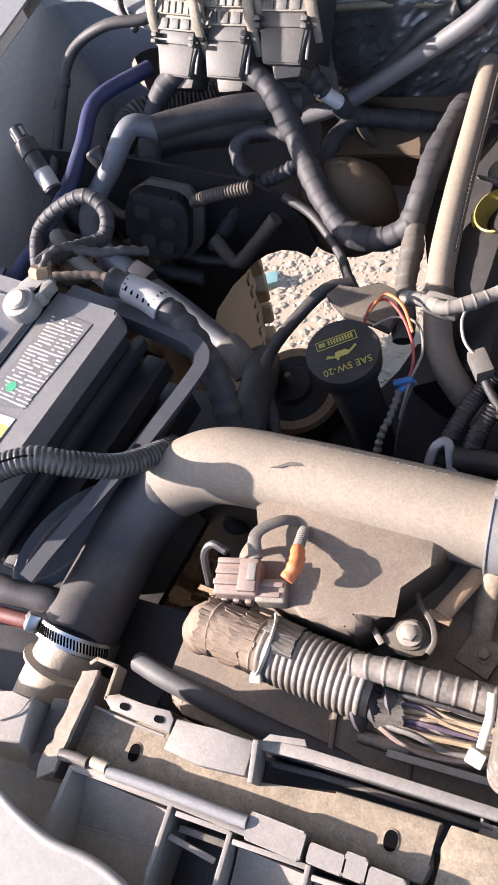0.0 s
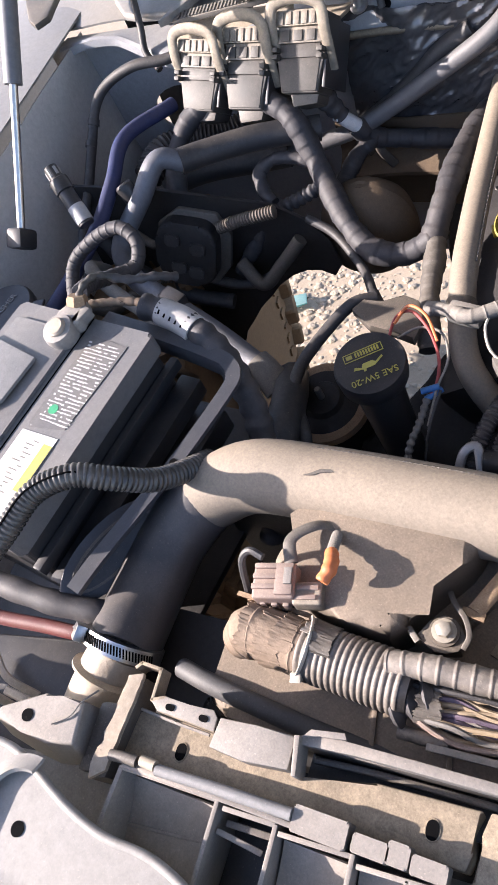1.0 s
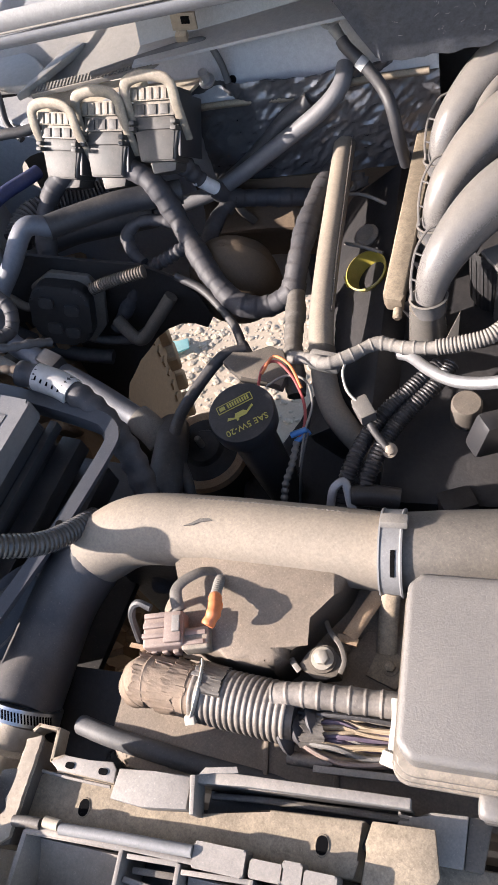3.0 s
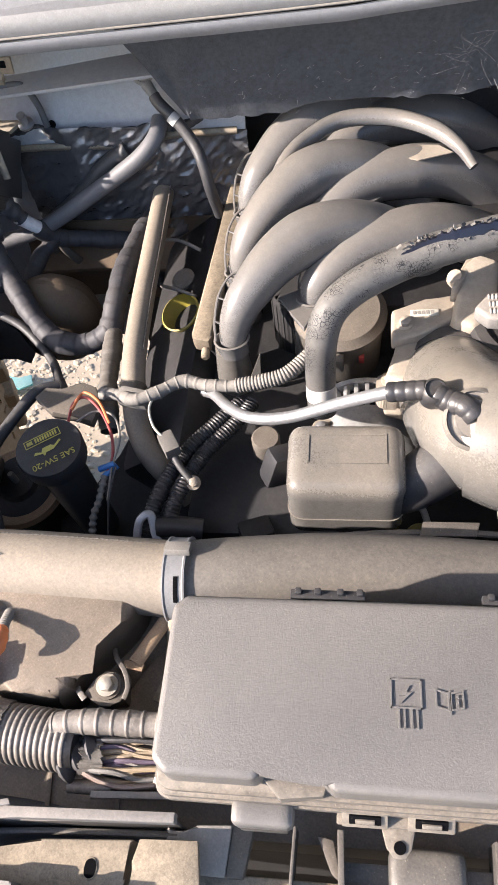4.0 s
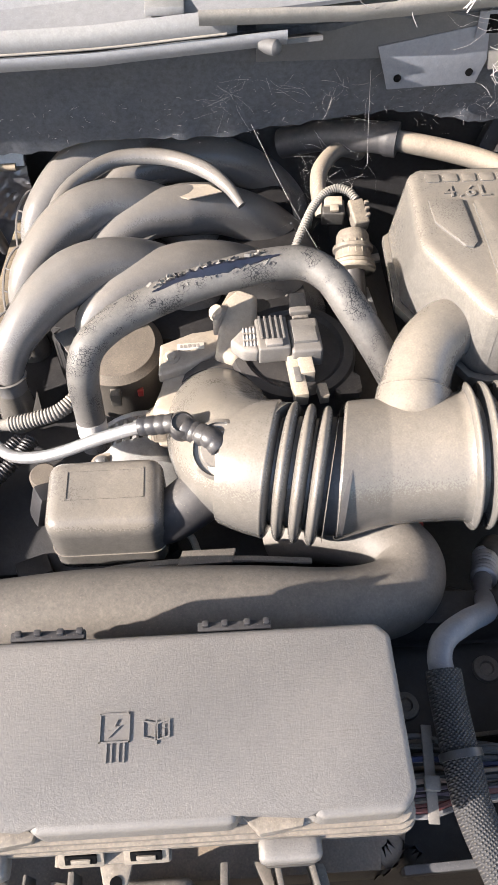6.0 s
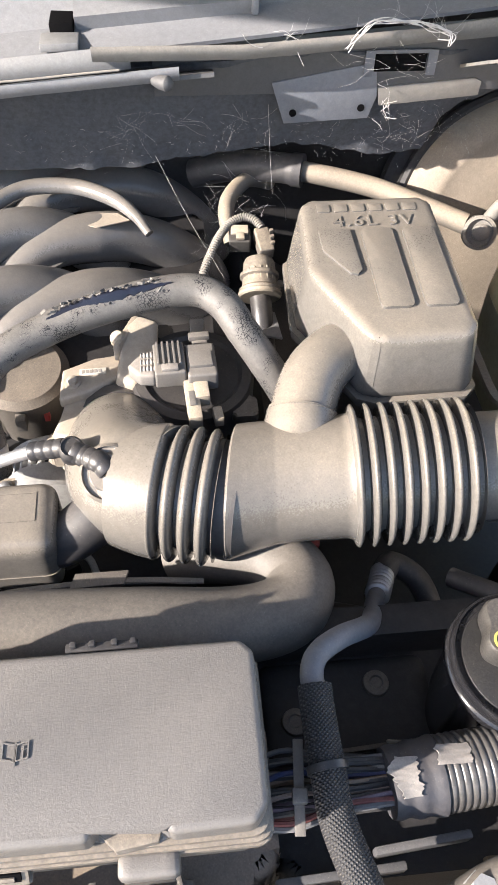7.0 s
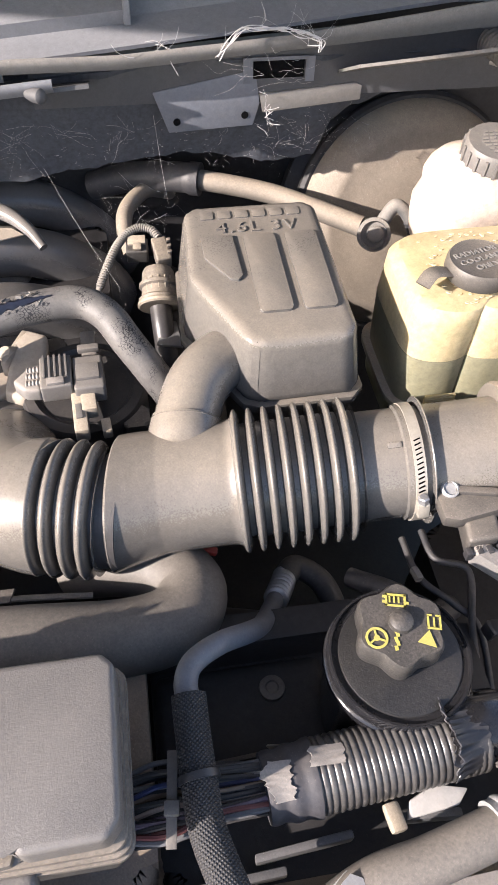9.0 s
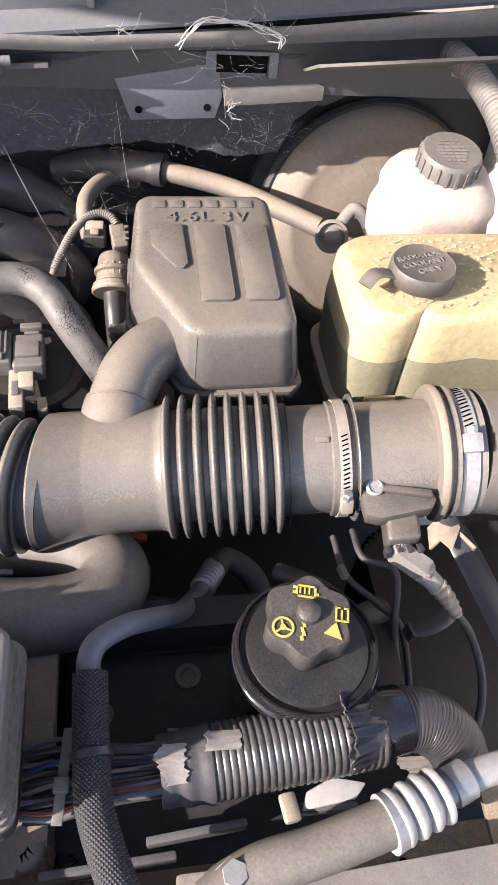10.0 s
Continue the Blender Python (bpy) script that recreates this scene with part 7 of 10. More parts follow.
# ---- oil filler ----
def oil_filler():
    th = thing("oil_filler", (-0.11, 0.55, 0.78), "black oil filler neck with closed yellow-printed cap", "oil filler")
    m = frame_on((-0.109, 0.556, 0.902), (0.845, 0.536, 0.04), (-0.536, 0.845, 0.10))
    part("neck", sweep([(-0.109, 0.556, 0.885), (-0.104, 0.552, 0.860), (-0.098, 0.548, 0.82), (-0.09, 0.545, 0.76)], lambda u, s: 0.024 - 0.004 * u, 26, 8), M_BLACK, th)
    cap = part("cap", lathe([(0.029, -0.024), (0.0335, -0.022), (0.0345, -0.004), (0.033, 0.0), (0.005, 0.0)], m, 60), M_BLACK, th, "black cap with yellow print")
    fm = m @ Matrix.Rotation(math.pi, 4, "Z")
    bm = bmesh.new()
    bars([(-0.019, -0.016, 0.038, 0.0008), (-0.019, -0.0075, 0.038, 0.0008), (-0.019, -0.016, 0.0008, 0.0092), (0.0182, -0.016, 0.0008, 0.0092)], fm @ Matrix.Translation((0.002, -0.001, 0.0004)), bm, 0.0004)
    for k in range(9):
        bars([(-0.0155 + 0.0027 * k, -0.0142, 0.0018, 0.005)], fm @ Matrix.Translation((0.002, -0.001, 0.0004)), bm, 0.0004)
    bars([(0.0105, -0.0138, 0.006, 0.0042)], fm @ Matrix.Translation((0.002, -0.001, 0.0004)), bm, 0.0004)
    part("print_frame", bm, M_YELLOW, cap, "plain yellow bars in a frame")
    bm = bmesh.new()
    prism([(-0.014, -0.002), (-0.004, 0.004), (0.004, 0.004), (0.005, 0.0065), (0.007, 0.0065), (0.007, 0.004), (0.016, 0.002), (0.014, -0.001), (0.008, 0.002), (0.006, -0.002), (-0.003, -0.002), (-0.006, 0.0005), (-0.013, -0.004)], 0.0004, fm @ Matrix.Translation((0, 0.001, 0.0004)), bm=bm)
    part("oil_sign", bm, M_YELLOW, cap, "yellow oil can symbol")
    part("lettering", text_mesh("SAE 5W-20", 0.0095, fm @ Matrix.Translation((0, 0.0165, 0.0010)), 0.0003), M_YELLOW, cap, "yellow oil grade lettering")
    part("bracket", prism([(-0.155, 0.640), (-0.145, 0.655), (-0.125, 0.650), (-0.105, 0.662), (-0.088, 0.655), (-0.078, 0.630), (-0.082, 0.605), (-0.10, 0.615), (-0.13, 0.618)], 0.010, Matrix.Translation((0, 0, 0.866)), 0.002), M_TAN_DARK, th, "tan dusted bracket")


oil_filler()


def loose_wires():
    th = thing("loose_wires", (-0.06, 0.58, 0.86), "loose red and tan wires joined by blue crimps", "wires")
    part("red_wire", sweep([(-0.104, 0.598, 0.885), (-0.100, 0.618, 0.893), (-0.085, 0.622, 0.898), (-0.066, 0.605, 0.895), (-0.052, 0.580, 0.888), (-0.049, 0.558, 0.880), (-0.055, 0.542, 0.872)], 0.0016, 8, 10), M_RED, th)
    part("tan_wire", sweep([(-0.100, 0.610, 0.893), (-0.088, 0.625, 0.902), (-0.068, 0.612, 0.905), (-0.054, 0.590, 0.896)], 0.0016, 8, 10), M_ORANGE, th)
    part("grey_wire", sweep([(-0.095, 0.600, 0.885), (-0.075, 0.608, 0.892), (-0.052, 0.600, 0.895), (-0.042, 0.575, 0.89), (-0.048, 0.550, 0.878), (-0.052, 0.52, 0.86)], 0.0013, 8, 10), M_SEAL, th)
    part("blue_crimp", sweep([(-0.062, 0.547, 0.8755), (-0.046, 0.552, 0.879)], 0.0032, 10, 4), M_BLUECONN, th, "blue crimp")
    part("blue_crimp", sweep([(-0.057, 0.541, 0.872), (-0.044, 0.553, 0.874)], 0.003, 10, 4), M_BLUECONN, th, "blue crimp")
    part("twisted_lead", sweep([(-0.056, 0.542, 0.872), (-0.060, 0.520, 0.862), (-0.066, 0.500, 0.85), (-0.07, 0.47, 0.81)], lambda u, s: 0.0034 + 0.0007 * math.sin(s * 900), 10, 10, step=0.001), M_GREY_PLASTIC, th)
    part("grey_wire", sweep([(-0.045, 0.550, 0.876), (-0.050, 0.520, 0.862), (-0.053, 0.49, 0.83)], 0.0014, 8, 8), M_BLACK, th)


loose_wires()


def injector_loom():
    th = thing("injector_loom", (0.0, 0.62, 0.88), "grey dusted wrapped loom crossing to the injectors", "wiring loom")
    part("wrap", sweep([(-0.075, 0.640, 0.882), (-0.052, 0.630, 0.892), (-0.032, 0.618, 0.899), (-0.010, 0.625, 0.901), (0.017, 0.640, 0.902), (0.045, 0.634, 0.902), (0.074, 0.632, 0.904), (0.100, 0.634, 0.908)], lambda u, s: 0.0068 + 0.0005 * math.sin(s * 190) + (0.0006 if (s / 0.011) % 1 < 0.15 else 0), 16, 12, step=0.0012), M_SEAL, th)
    part("ribbed_end", sweep([(0.074, 0.632, 0.904), (0.100, 0.634, 0.908), (0.125, 0.640, 0.912), (0.148, 0.660, 0.918)], ribs(0.0082, 0.0009, 0.0035, 0.75), 14, 10, step=0.0006), M_SEAL, th)
    part("junction", obox((-0.036, 0.626, 0.892), (0.034, 0.017, 0.018), (0, 0, -14), 0.005), M_SEAL, th)
    part("lead", sweep([(-0.012, 0.625, 0.898), (-0.014, 0.605, 0.90), (-0.008, 0.588, 0.893), (0.004, 0.578, 0.886)], 0.0013, 8, 8), M_WHITE, th)
    part("plug", obox((0.008, 0.574, 0.882), (0.016, 0.026, 0.014), (0, 0, 30), 0.002), M_GREY_PLASTIC, th)
    part("plug_tail", sweep([(0.013, 0.565, 0.875), (0.020, 0.555, 0.870), (0.034, 0.540, 0.862)], 0.004, 10, 6), M_RUBBER_DARK, th)


injector_loom()
for off in (0.0, 0.020):
    solo("corrugated_conduit", sweep([(0.075 + off * 0.6, 0.640, 0.868), (0.050 + off, 0.612, 0.866), (0.018 + off, 0.574, 0.860), (-0.004 + off, 0.520, 0.855), (-0.015 + off, 0.475, 0.82)], ribs(0.0085, 0.0013, 0.0037, 0.6), 14, 12, step=0.0006), M_BLACK, "black corrugated conduit beside the engine", "conduit", group="engine side conduits")


def dipstick():
    th = thing("yellow_funnel_tube", (-0.02, 0.775, 0.82), "yellow plastic dipstick tube mouth by the fuel rail", "dipstick tube")
    part("cup", lathe([(0.009, -0.03), (0.013, -0.01), (0.020, 0.012), (0.0185, 0.013), (0.012, -0.005)], aim((-0.012, 0.795, 0.838), (-0.30, -0.25, 0.9)) @ Matrix.Scale(1.3, 4), 24), M_YELLOW_PLASTIC, th)
    part("lug", obox((-0.038, 0.798, 0.830), (0.014, 0.012, 0.010), (0, 0, 20), 0.002), M_YELLOW_PLASTIC, th)


dipstick()


def small_engine_bits():
    for pts, r, mt, lab in (([(-0.060, 0.905, 0.87), (-0.030, 0.900, 0.872), (0.000, 0.885, 0.868)], 0.0022, M_SEAL, "thin dusty wire by the fuel rail"),
                            ([(-0.045, 0.830, 0.86), (-0.022, 0.820, 0.862), (0.002, 0.808, 0.862)], 0.0022, M_SEAL, "thin dusty wire by the fuel rail")):
        solo("thin_wire", sweep(pts, r, 8, 8), mt, lab, "wire", group="wires by the fuel rail")
    solo("coil_cap", lathe([(0.015, 0), (0.016, 0.012), (0.012, 0.016)], aim((-0.022, 0.865, 0.83), (-0.3, -0.2, 1)), 18), M_SEAL, "dusty round ignition coil cap", "cap", group="coil caps")
    solo("coil_cap", lathe([(0.018, 0), (0.019, 0.012), (0.014, 0.016)], aim((-0.012, 0.720, 0.81), (-0.3, -0.2, 1)), 18), M_SEAL, "dusty round ignition coil cap", "cap", group="coil caps")
    th = thing("sensor_clip", (0.0, 0.495, 0.83), "small dusty metal clip with black sensor", "bracket")
    part("clip", sweep([(-0.020, 0.485, 0.842), (-0.016, 0.500, 0.856), (-0.006, 0.506, 0.858), (0.0, 0.490, 0.848), (0.004, 0.480, 0.84)], 0.0045, 8, 8, squash=0.5), M_ALU, th)
    part("sensor", sweep([(0.0, 0.498, 0.846), (0.02, 0.500, 0.845), (0.045, 0.500, 0.84)], 0.011, 14, 6), M_BLACK, th)
    solo("red_plug", obox((0.201, 0.690, 0.880), (0.006, 0.008, 0.010), (0, 0, 0), 0.001), M_RED, "small red plastic plug by the throttle", "plug")


small_engine_bits()


def ground_strap():
    th = thing("ground_strap", (-0.03, 0.97, 1.0), "black cable with a bolted eyelet on the cowl", "cable")
    lug = part("eyelet", lathe([(0.0035, -0.001), (0.0125, 0.0), (0.0125, 0.0035), (0.0085, 0.0040), (0.0080, 0.0025)], aim((-0.057, 1.000, 1.037), (0.1, -0.8, 0.5)), 24), M_GREYRAIL, th, "dusty grey cable eyelet")
    part("bolt", lathe([(0.0068, 0.002), (0.0068, 0.0065), (0.005, 0.0080)], aim((-0.057, 1.000, 1.037), (0.1, -0.8, 0.5)), 6), M_BOLT, lug)
    part("crimp", sweep([(-0.053, 0.992, 1.030), (-0.043, 0.985, 1.016)], lambda u, s: 0.0075 - 0.0015 * u, 14, 4, squash=0.7), M_GREYRAIL, th)
    part("cable", sweep([(-0.045, 0.986, 1.018), (-0.039, 0.980, 1.011), (-0.020, 0.970, 0.994), (-0.001, 0.955, 0.974), (0.010, 0.938, 0.958), (0.016, 0.93, 0.925), (0.020, 0.94, 0.88)], 0.0072, 14, 10), M_RUBBER_DARK, th)
    part("tag", sweep([(-0.026, 0.9725, 0.999), (-0.019, 0.9690, 0.993)], 0.0078, 14, 3), M_TAG, th, "small white cable tag")


ground_strap()
solo("cowl_face_strip", sweep([(-0.365, 0.992, 1.017), (-0.288, 0.992, 1.029), (-0.222, 0.994, 1.037), (-0.204, 0.994, 1.033), (-0.194, 0.992, 1.010), (-0.190, 0.988, 0.985)], 0.0042, 10, 8), M_SEALDARK, "dark rubber bead on the grey cowl face", "trim", kind="structure")
clip = thing("seal_clip", (-0.222, 1.0, 1.052), "tan dusted steel clip under the cowl seal", "clip")
part("plate", obox((-0.222, 0.990, 1.064), (0.030, 0.004, 0.020), (0, 6, 0), 0.001), M_STRUT, clip)
part("tongue", obox((-0.228, 0.985, 1.050), (0.014, 0.010, 0.010), (20, 6, 0), 0.002), M_STRUT, clip)
part("slot", obox((-0.219, 0.9872, 1.066), (0.010, 0.002, 0.008), (0, 6, 0), 0.0004), M_INK, clip)
solo("cowl_ledge", prism([(-0.300, 0.975), (0.045, 0.965), (0.045, 1.06), (-0.300, 1.06)], 0.004, pose(0, 0, 1.052, 0, -5, 0), 0.001), M_BODY_BLUE, "grey painted steel ledge under the cowl seal", "body panel", kind="structure")
bolt_holder = thing("shelf_stud", (-0.215, 1.0, 0.985), "steel stud on the cowl shelf", "bolt")
part("stud", lathe([(0.010, 0), (0.010, 0.003), (0.0055, 0.004), (0.0055, 0.018)], aim((-0.215, 0.985, 0.991), (0, -0.4, 1)), 16), M_ALU, bolt_holder)

solo("engine_mount", prism([(-0.13, 0.46), (0.03, 0.46), (0.03, 0.69), (-0.085, 0.69), (-0.105, 0.60), (-0.15, 0.56)], 0.16, Matrix.Translation((0, 0, 0.59)), 0.01), M_DARK, "grimy dark engine mount beside the block", "engine mount")

# ---- engine: dark block and bits deep in the bay ----
def engine_block():
    th = thing("engine_block", (0.22, 0.75, 0.45), "grimy dark engine block with ribs and bolts", "engine")
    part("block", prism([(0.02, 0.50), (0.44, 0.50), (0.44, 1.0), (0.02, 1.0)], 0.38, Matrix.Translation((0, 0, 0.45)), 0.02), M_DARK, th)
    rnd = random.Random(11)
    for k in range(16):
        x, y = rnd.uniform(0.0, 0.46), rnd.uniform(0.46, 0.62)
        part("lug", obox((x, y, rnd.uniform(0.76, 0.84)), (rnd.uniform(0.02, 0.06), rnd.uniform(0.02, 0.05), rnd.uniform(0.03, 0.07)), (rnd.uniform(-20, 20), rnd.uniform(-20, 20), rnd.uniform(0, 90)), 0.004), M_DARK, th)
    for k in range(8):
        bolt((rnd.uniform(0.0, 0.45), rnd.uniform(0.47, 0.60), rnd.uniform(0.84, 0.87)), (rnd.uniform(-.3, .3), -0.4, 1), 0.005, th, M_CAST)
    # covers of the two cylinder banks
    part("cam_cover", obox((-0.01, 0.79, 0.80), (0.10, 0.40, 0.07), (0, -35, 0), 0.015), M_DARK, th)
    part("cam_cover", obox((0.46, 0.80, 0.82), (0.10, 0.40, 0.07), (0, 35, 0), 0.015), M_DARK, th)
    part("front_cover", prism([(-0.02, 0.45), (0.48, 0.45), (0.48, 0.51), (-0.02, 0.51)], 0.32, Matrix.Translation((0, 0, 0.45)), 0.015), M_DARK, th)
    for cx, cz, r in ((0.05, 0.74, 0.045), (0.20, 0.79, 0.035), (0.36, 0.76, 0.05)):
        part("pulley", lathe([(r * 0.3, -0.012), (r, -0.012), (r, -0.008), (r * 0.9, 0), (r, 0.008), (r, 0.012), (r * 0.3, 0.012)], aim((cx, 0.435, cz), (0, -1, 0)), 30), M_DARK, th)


engine_block()


# ---- plastic intake manifold with curved runners ----
def manifold():
    th = thing("intake_manifold", (0.22, 0.82, 0.88), "dusty grey nylon intake manifold with curved runners", "intake manifold")
    for k in range(3):
        d, dz = 0.108 * k, 0.0
        at = lambda pts: [(x, y + d, z + dz) for x, y, z in pts]
        left = at([(0.063, 0.698, 0.893), (0.065, 0.704, 0.908), (0.071, 0.713, 0.925), (0.081, 0.724, 0.940), (0.104, 0.747, 0.958), (0.129, 0.768, 0.968), (0.158, 0.785, 0.971), (0.190, 0.797, 0.965), (0.224, 0.806, 0.948), (0.256, 0.812, 0.915), (0.280, 0.815, 0.870)])
        right = at([(0.150, 0.738, 0.915), (0.155, 0.745, 0.934), (0.173, 0.758, 0.948), (0.200, 0.775, 0.956), (0.236, 0.792, 0.956), (0.280, 0.809, 0.947), (0.320, 0.820, 0.929), (0.357, 0.829, 0.901), (0.387, 0.835, 0.864), (0.402, 0.836, 0.815)])
        part("runner", sweep(left, lambda u, s: 0.0130 + 0.0165 * min(1, u * 2.4) ** 0.8, 36, 10), M_RUNNER, th)
        part("runner", sweep(right, lambda u, s: 0.0150 + 0.0150 * min(1, u * 2.6) ** 0.8, 36, 10), M_RUNNER, th)
        # parting ridge along the crown of each runner
        for line, r in ((left[4:9], 0.0290), (right[3:8], 0.0292)):
            part("parting_ridge", sweep([(x, y + r * 0.55, z + r * 0.80) for x, y, z in line], 0.0009, 6, 8), M_RUNNER, th)
        # collar, post and stiffening loop at each foot
        for ring, post in ((left, True), (right, False)):
            x, y, z = ring[0]
            part("foot_collar", lathe([(0.0165, -0.012), (0.0190, 0.004), (0.0200, 0.006), (0.0180, 0.007), (0.0140, 0.0)], pose(x, y, z + 0.004, -8, -4, 0), 28), M_RUNNER, th)
            part("foot", lathe([(0.0235, -0.10), (0.0215, -0.05), (0.0175, 0.0)], Matrix.Translation((x - 0.003, y + 0.002, z - 0.004)), 28), M_INTAKE, th)
        bm = sweep(at([(0.047, 0.690, 0.908), (0.046, 0.706, 0.922), (0.050, 0.728, 0.938), (0.060, 0.744, 0.948), (0.070, 0.750, 0.950)]), 0.0014, 6, 6)
        for a, b in (((0.046, 0.706, 0.922), (0.060, 0.702, 0.918)), ((0.050, 0.726, 0.937), (0.066, 0.720, 0.934))):
            sweep(at([a, b]), 0.0012, 6, 3, bm=bm)
        part("stiffening_loop", bm, M_RUNNER, th)
        bm = sweep(at([(0.137, 0.750, 0.902), (0.132, 0.768, 0.918), (0.140, 0.788, 0.930), (0.155, 0.796, 0.936)]), 0.0014, 6, 6)
        sweep(at([(0.133, 0.768, 0.918), (0.150, 0.766, 0.915)]), 0.0012, 6, 3, bm=bm)
        part("stiffening_loop", bm, M_RUNNER, th)
    part("plenum", prism(rounded(0.10, 0.74, 0.39, 1.03, 0.03), 0.085, Matrix.Translation((0, 0, 0.822)), 0.012), M_DARK, th)
    for y, x0, x1 in ((0.838, 0.120, 0.205), (0.945, 0.120, 0.215)):
        part("web", prism([(x0, y - 0.008), (x1, y + 0.012), (x1 + 0.02, y + 0.030), (x0 + 0.02, y + 0.022)], 0.004, Matrix.Translation((0, 0, 0.948)), 0.001), M_RUNNER, th)
    part("tag_plate", prism([(0.225, 0.905), (0.262, 0.888), (0.300, 0.900), (0.285, 0.915), (0.250, 0.918)], 0.0012, Matrix.Translation((0, 0, 0.980))), M_CAST, th, "small pale metal tag")
    part("fin", prism([(0.0, 0.0), (0.016, 0.0), (0.020, 0.055)], 0.002, frame_on((0.074, 0.684, 0.842), (1, 0, 0), (0, 0, 1))), M_INTAKE, th)
    # round can with an ear, between manifold and throttle
    part("cup", lathe([(0.044, -0.06), (0.046, 0.030), (0.046, 0.043), (0.050, 0.045), (0.050, 0.050), (0.046, 0.053), (0.042, 0.057), (0.005, 0.059)], pose(0.178, 0.733, 0.862, 8, 0, 0), 44), M_TAN_DARK, th)
    part("cup_ear", prism([(0.112, 0.737), (0.128, 0.712), (0.142, 0.690), (0.148, 0.706), (0.158, 0.745), (0.140, 0.752)], 0.005, Matrix.Translation((0, 0, 0.920)), 0.001), M_RUNNER, th)
    # slim pipe over the rear runners
    part("vacuum_pipe", sweep([(0.100, 0.862, 0.960), (0.116, 0.900, 0.980), (0.142, 0.932, 0.988), (0.179, 0.955, 0.993), (0.233, 0.955, 0.993), (0.279, 0.930, 0.992), (0.306, 0.903, 0.986), (0.322, 0.882, 0.974)], lambda u, s: 0.0095 - 0.004 * max(0, u - 0.8) * 5, 16, 10), M_RUNNER, th)


manifold()


def fuel_rail():
    th = thing("fuel_rail", (0.02, 0.82, 0.86), "tan dusted square fuel rail beside the manifold", "fuel rail")
    part("rail", prism([(0.013, 0.008), (0.017, 0.0), (0.034, -0.004), (0.037, 0.004), (0.052, 0.24), (0.056, 0.32), (0.034, 0.32), (0.028, 0.23)], 0.018, pose(0, 0.711, 0.872, 0, 0, 0), 0.003), M_STEEL_TAN, th)
    part("end_bolt", lathe([(0.005, 0), (0.005, 0.010), (0.003, 0.012)], aim((0.029, 0.708, 0.876), (0, -1, -0.2)), 10), M_STEEL_TAN, th)
    for y in (0.72, 0.80, 0.88, 0.95):
        part("injector", sweep([(0.034, y, 0.88), (0.048, y, 0.85), (0.060, y, 0.82)], 0.009, 12, 5), M_BLACK, th)


fuel_rail()


# ---- coolant by-pass hose with a cracked foam sleeve ----
BREATHER = thing("breather_hose", (0.17, 0.56, 0.93), "breather hose with cracked peeling grey sleeve", "hose")
SLEEVE_LINE = [(0.162, 0.606, 0.895), (0.161, 0.618, 0.935), (0.163, 0.622, 0.980), (0.171, 0.633, 1.005), (0.191, 0.649, 1.017), (0.221, 0.665, 1.024), (0.257, 0.678, 1.031), (0.298, 0.688, 1.037), (0.337, 0.695, 1.041),
               (0.371, 0.697, 1.040), (0.394, 0.682, 1.035), (0.411, 0.660, 1.020), (0.427, 0.645, 1.000), (0.444, 0.632, 0.975), (0.462, 0.618, 0.945)]
part("sleeve", sweep(SLEEVE_LINE, lambda u, s: 0.0140 + 0.0016 * min(1, u * 3), 30, 14), M_SLEEVE, BREATHER)


def split_in_sleeve():
    th = BREATHER
    line = smooth_line([(0.232, 0.6650, 1.0408), (0.262, 0.6750, 1.0460), (0.299, 0.6815, 1.0522), (0.348, 0.6910, 1.0560)], 16)
    bm = bmesh.new()
    prev = None
    rnd = random.Random(8)
    for i, p in enumerate(line):
        w = 0.0072 * math.sin(math.pi * i / (len(line) - 1)) ** 0.7 * rnd.uniform(0.55, 1.15) + 0.0004
        side = Vector((-0.30, 0.66, 0.66)).normalized() * w
        lift = Vector((0, -0.5, 0.86)) * 0.0012
        ring = [bm.verts.new(p - side - lift), bm.verts.new(p - side * 0.5 + lift), bm.verts.new(p + side * 0.5 + lift), bm.verts.new(p + side - lift)]
        if prev:
            for k in range(3):
                bm.faces.new((prev[k], prev[k + 1], ring[k + 1], ring[k])).smooth = True
        prev = ring
    part("core", bm, M_CORE, th, "dark blue hose core in the split")
    # curled flakes along the tear
    for k in range(46):
        w = rnd.choice((-1, 1)) * rnd.uniform(0.004, 0.008)
        p = line[int(k / 46 * (len(line) - 1))] + Vector((-0.30, 0.66, 0.66)).normalized() * w + Vector((0, -0.3, 0.5)) * rnd.uniform(-0.001, 0.002)
        part("flake", obox(p, (rnd.uniform(0.002, 0.006), rnd.uniform(0.0015, 0.003), 0.0006), (rnd.uniform(20, 70), rnd.uniform(-40, 40), rnd.uniform(0, 60)), 0.0), rnd.choice((M_SEAL, M_RUBBER_DARK)), th)


split_in_sleeve()
part("tag", sweep([(0.1616, 0.6110, 0.912), (0.1612, 0.6155, 0.926)], 0.0147, 22, 3), M_TAG, BREATHER, "worn white printed tag")


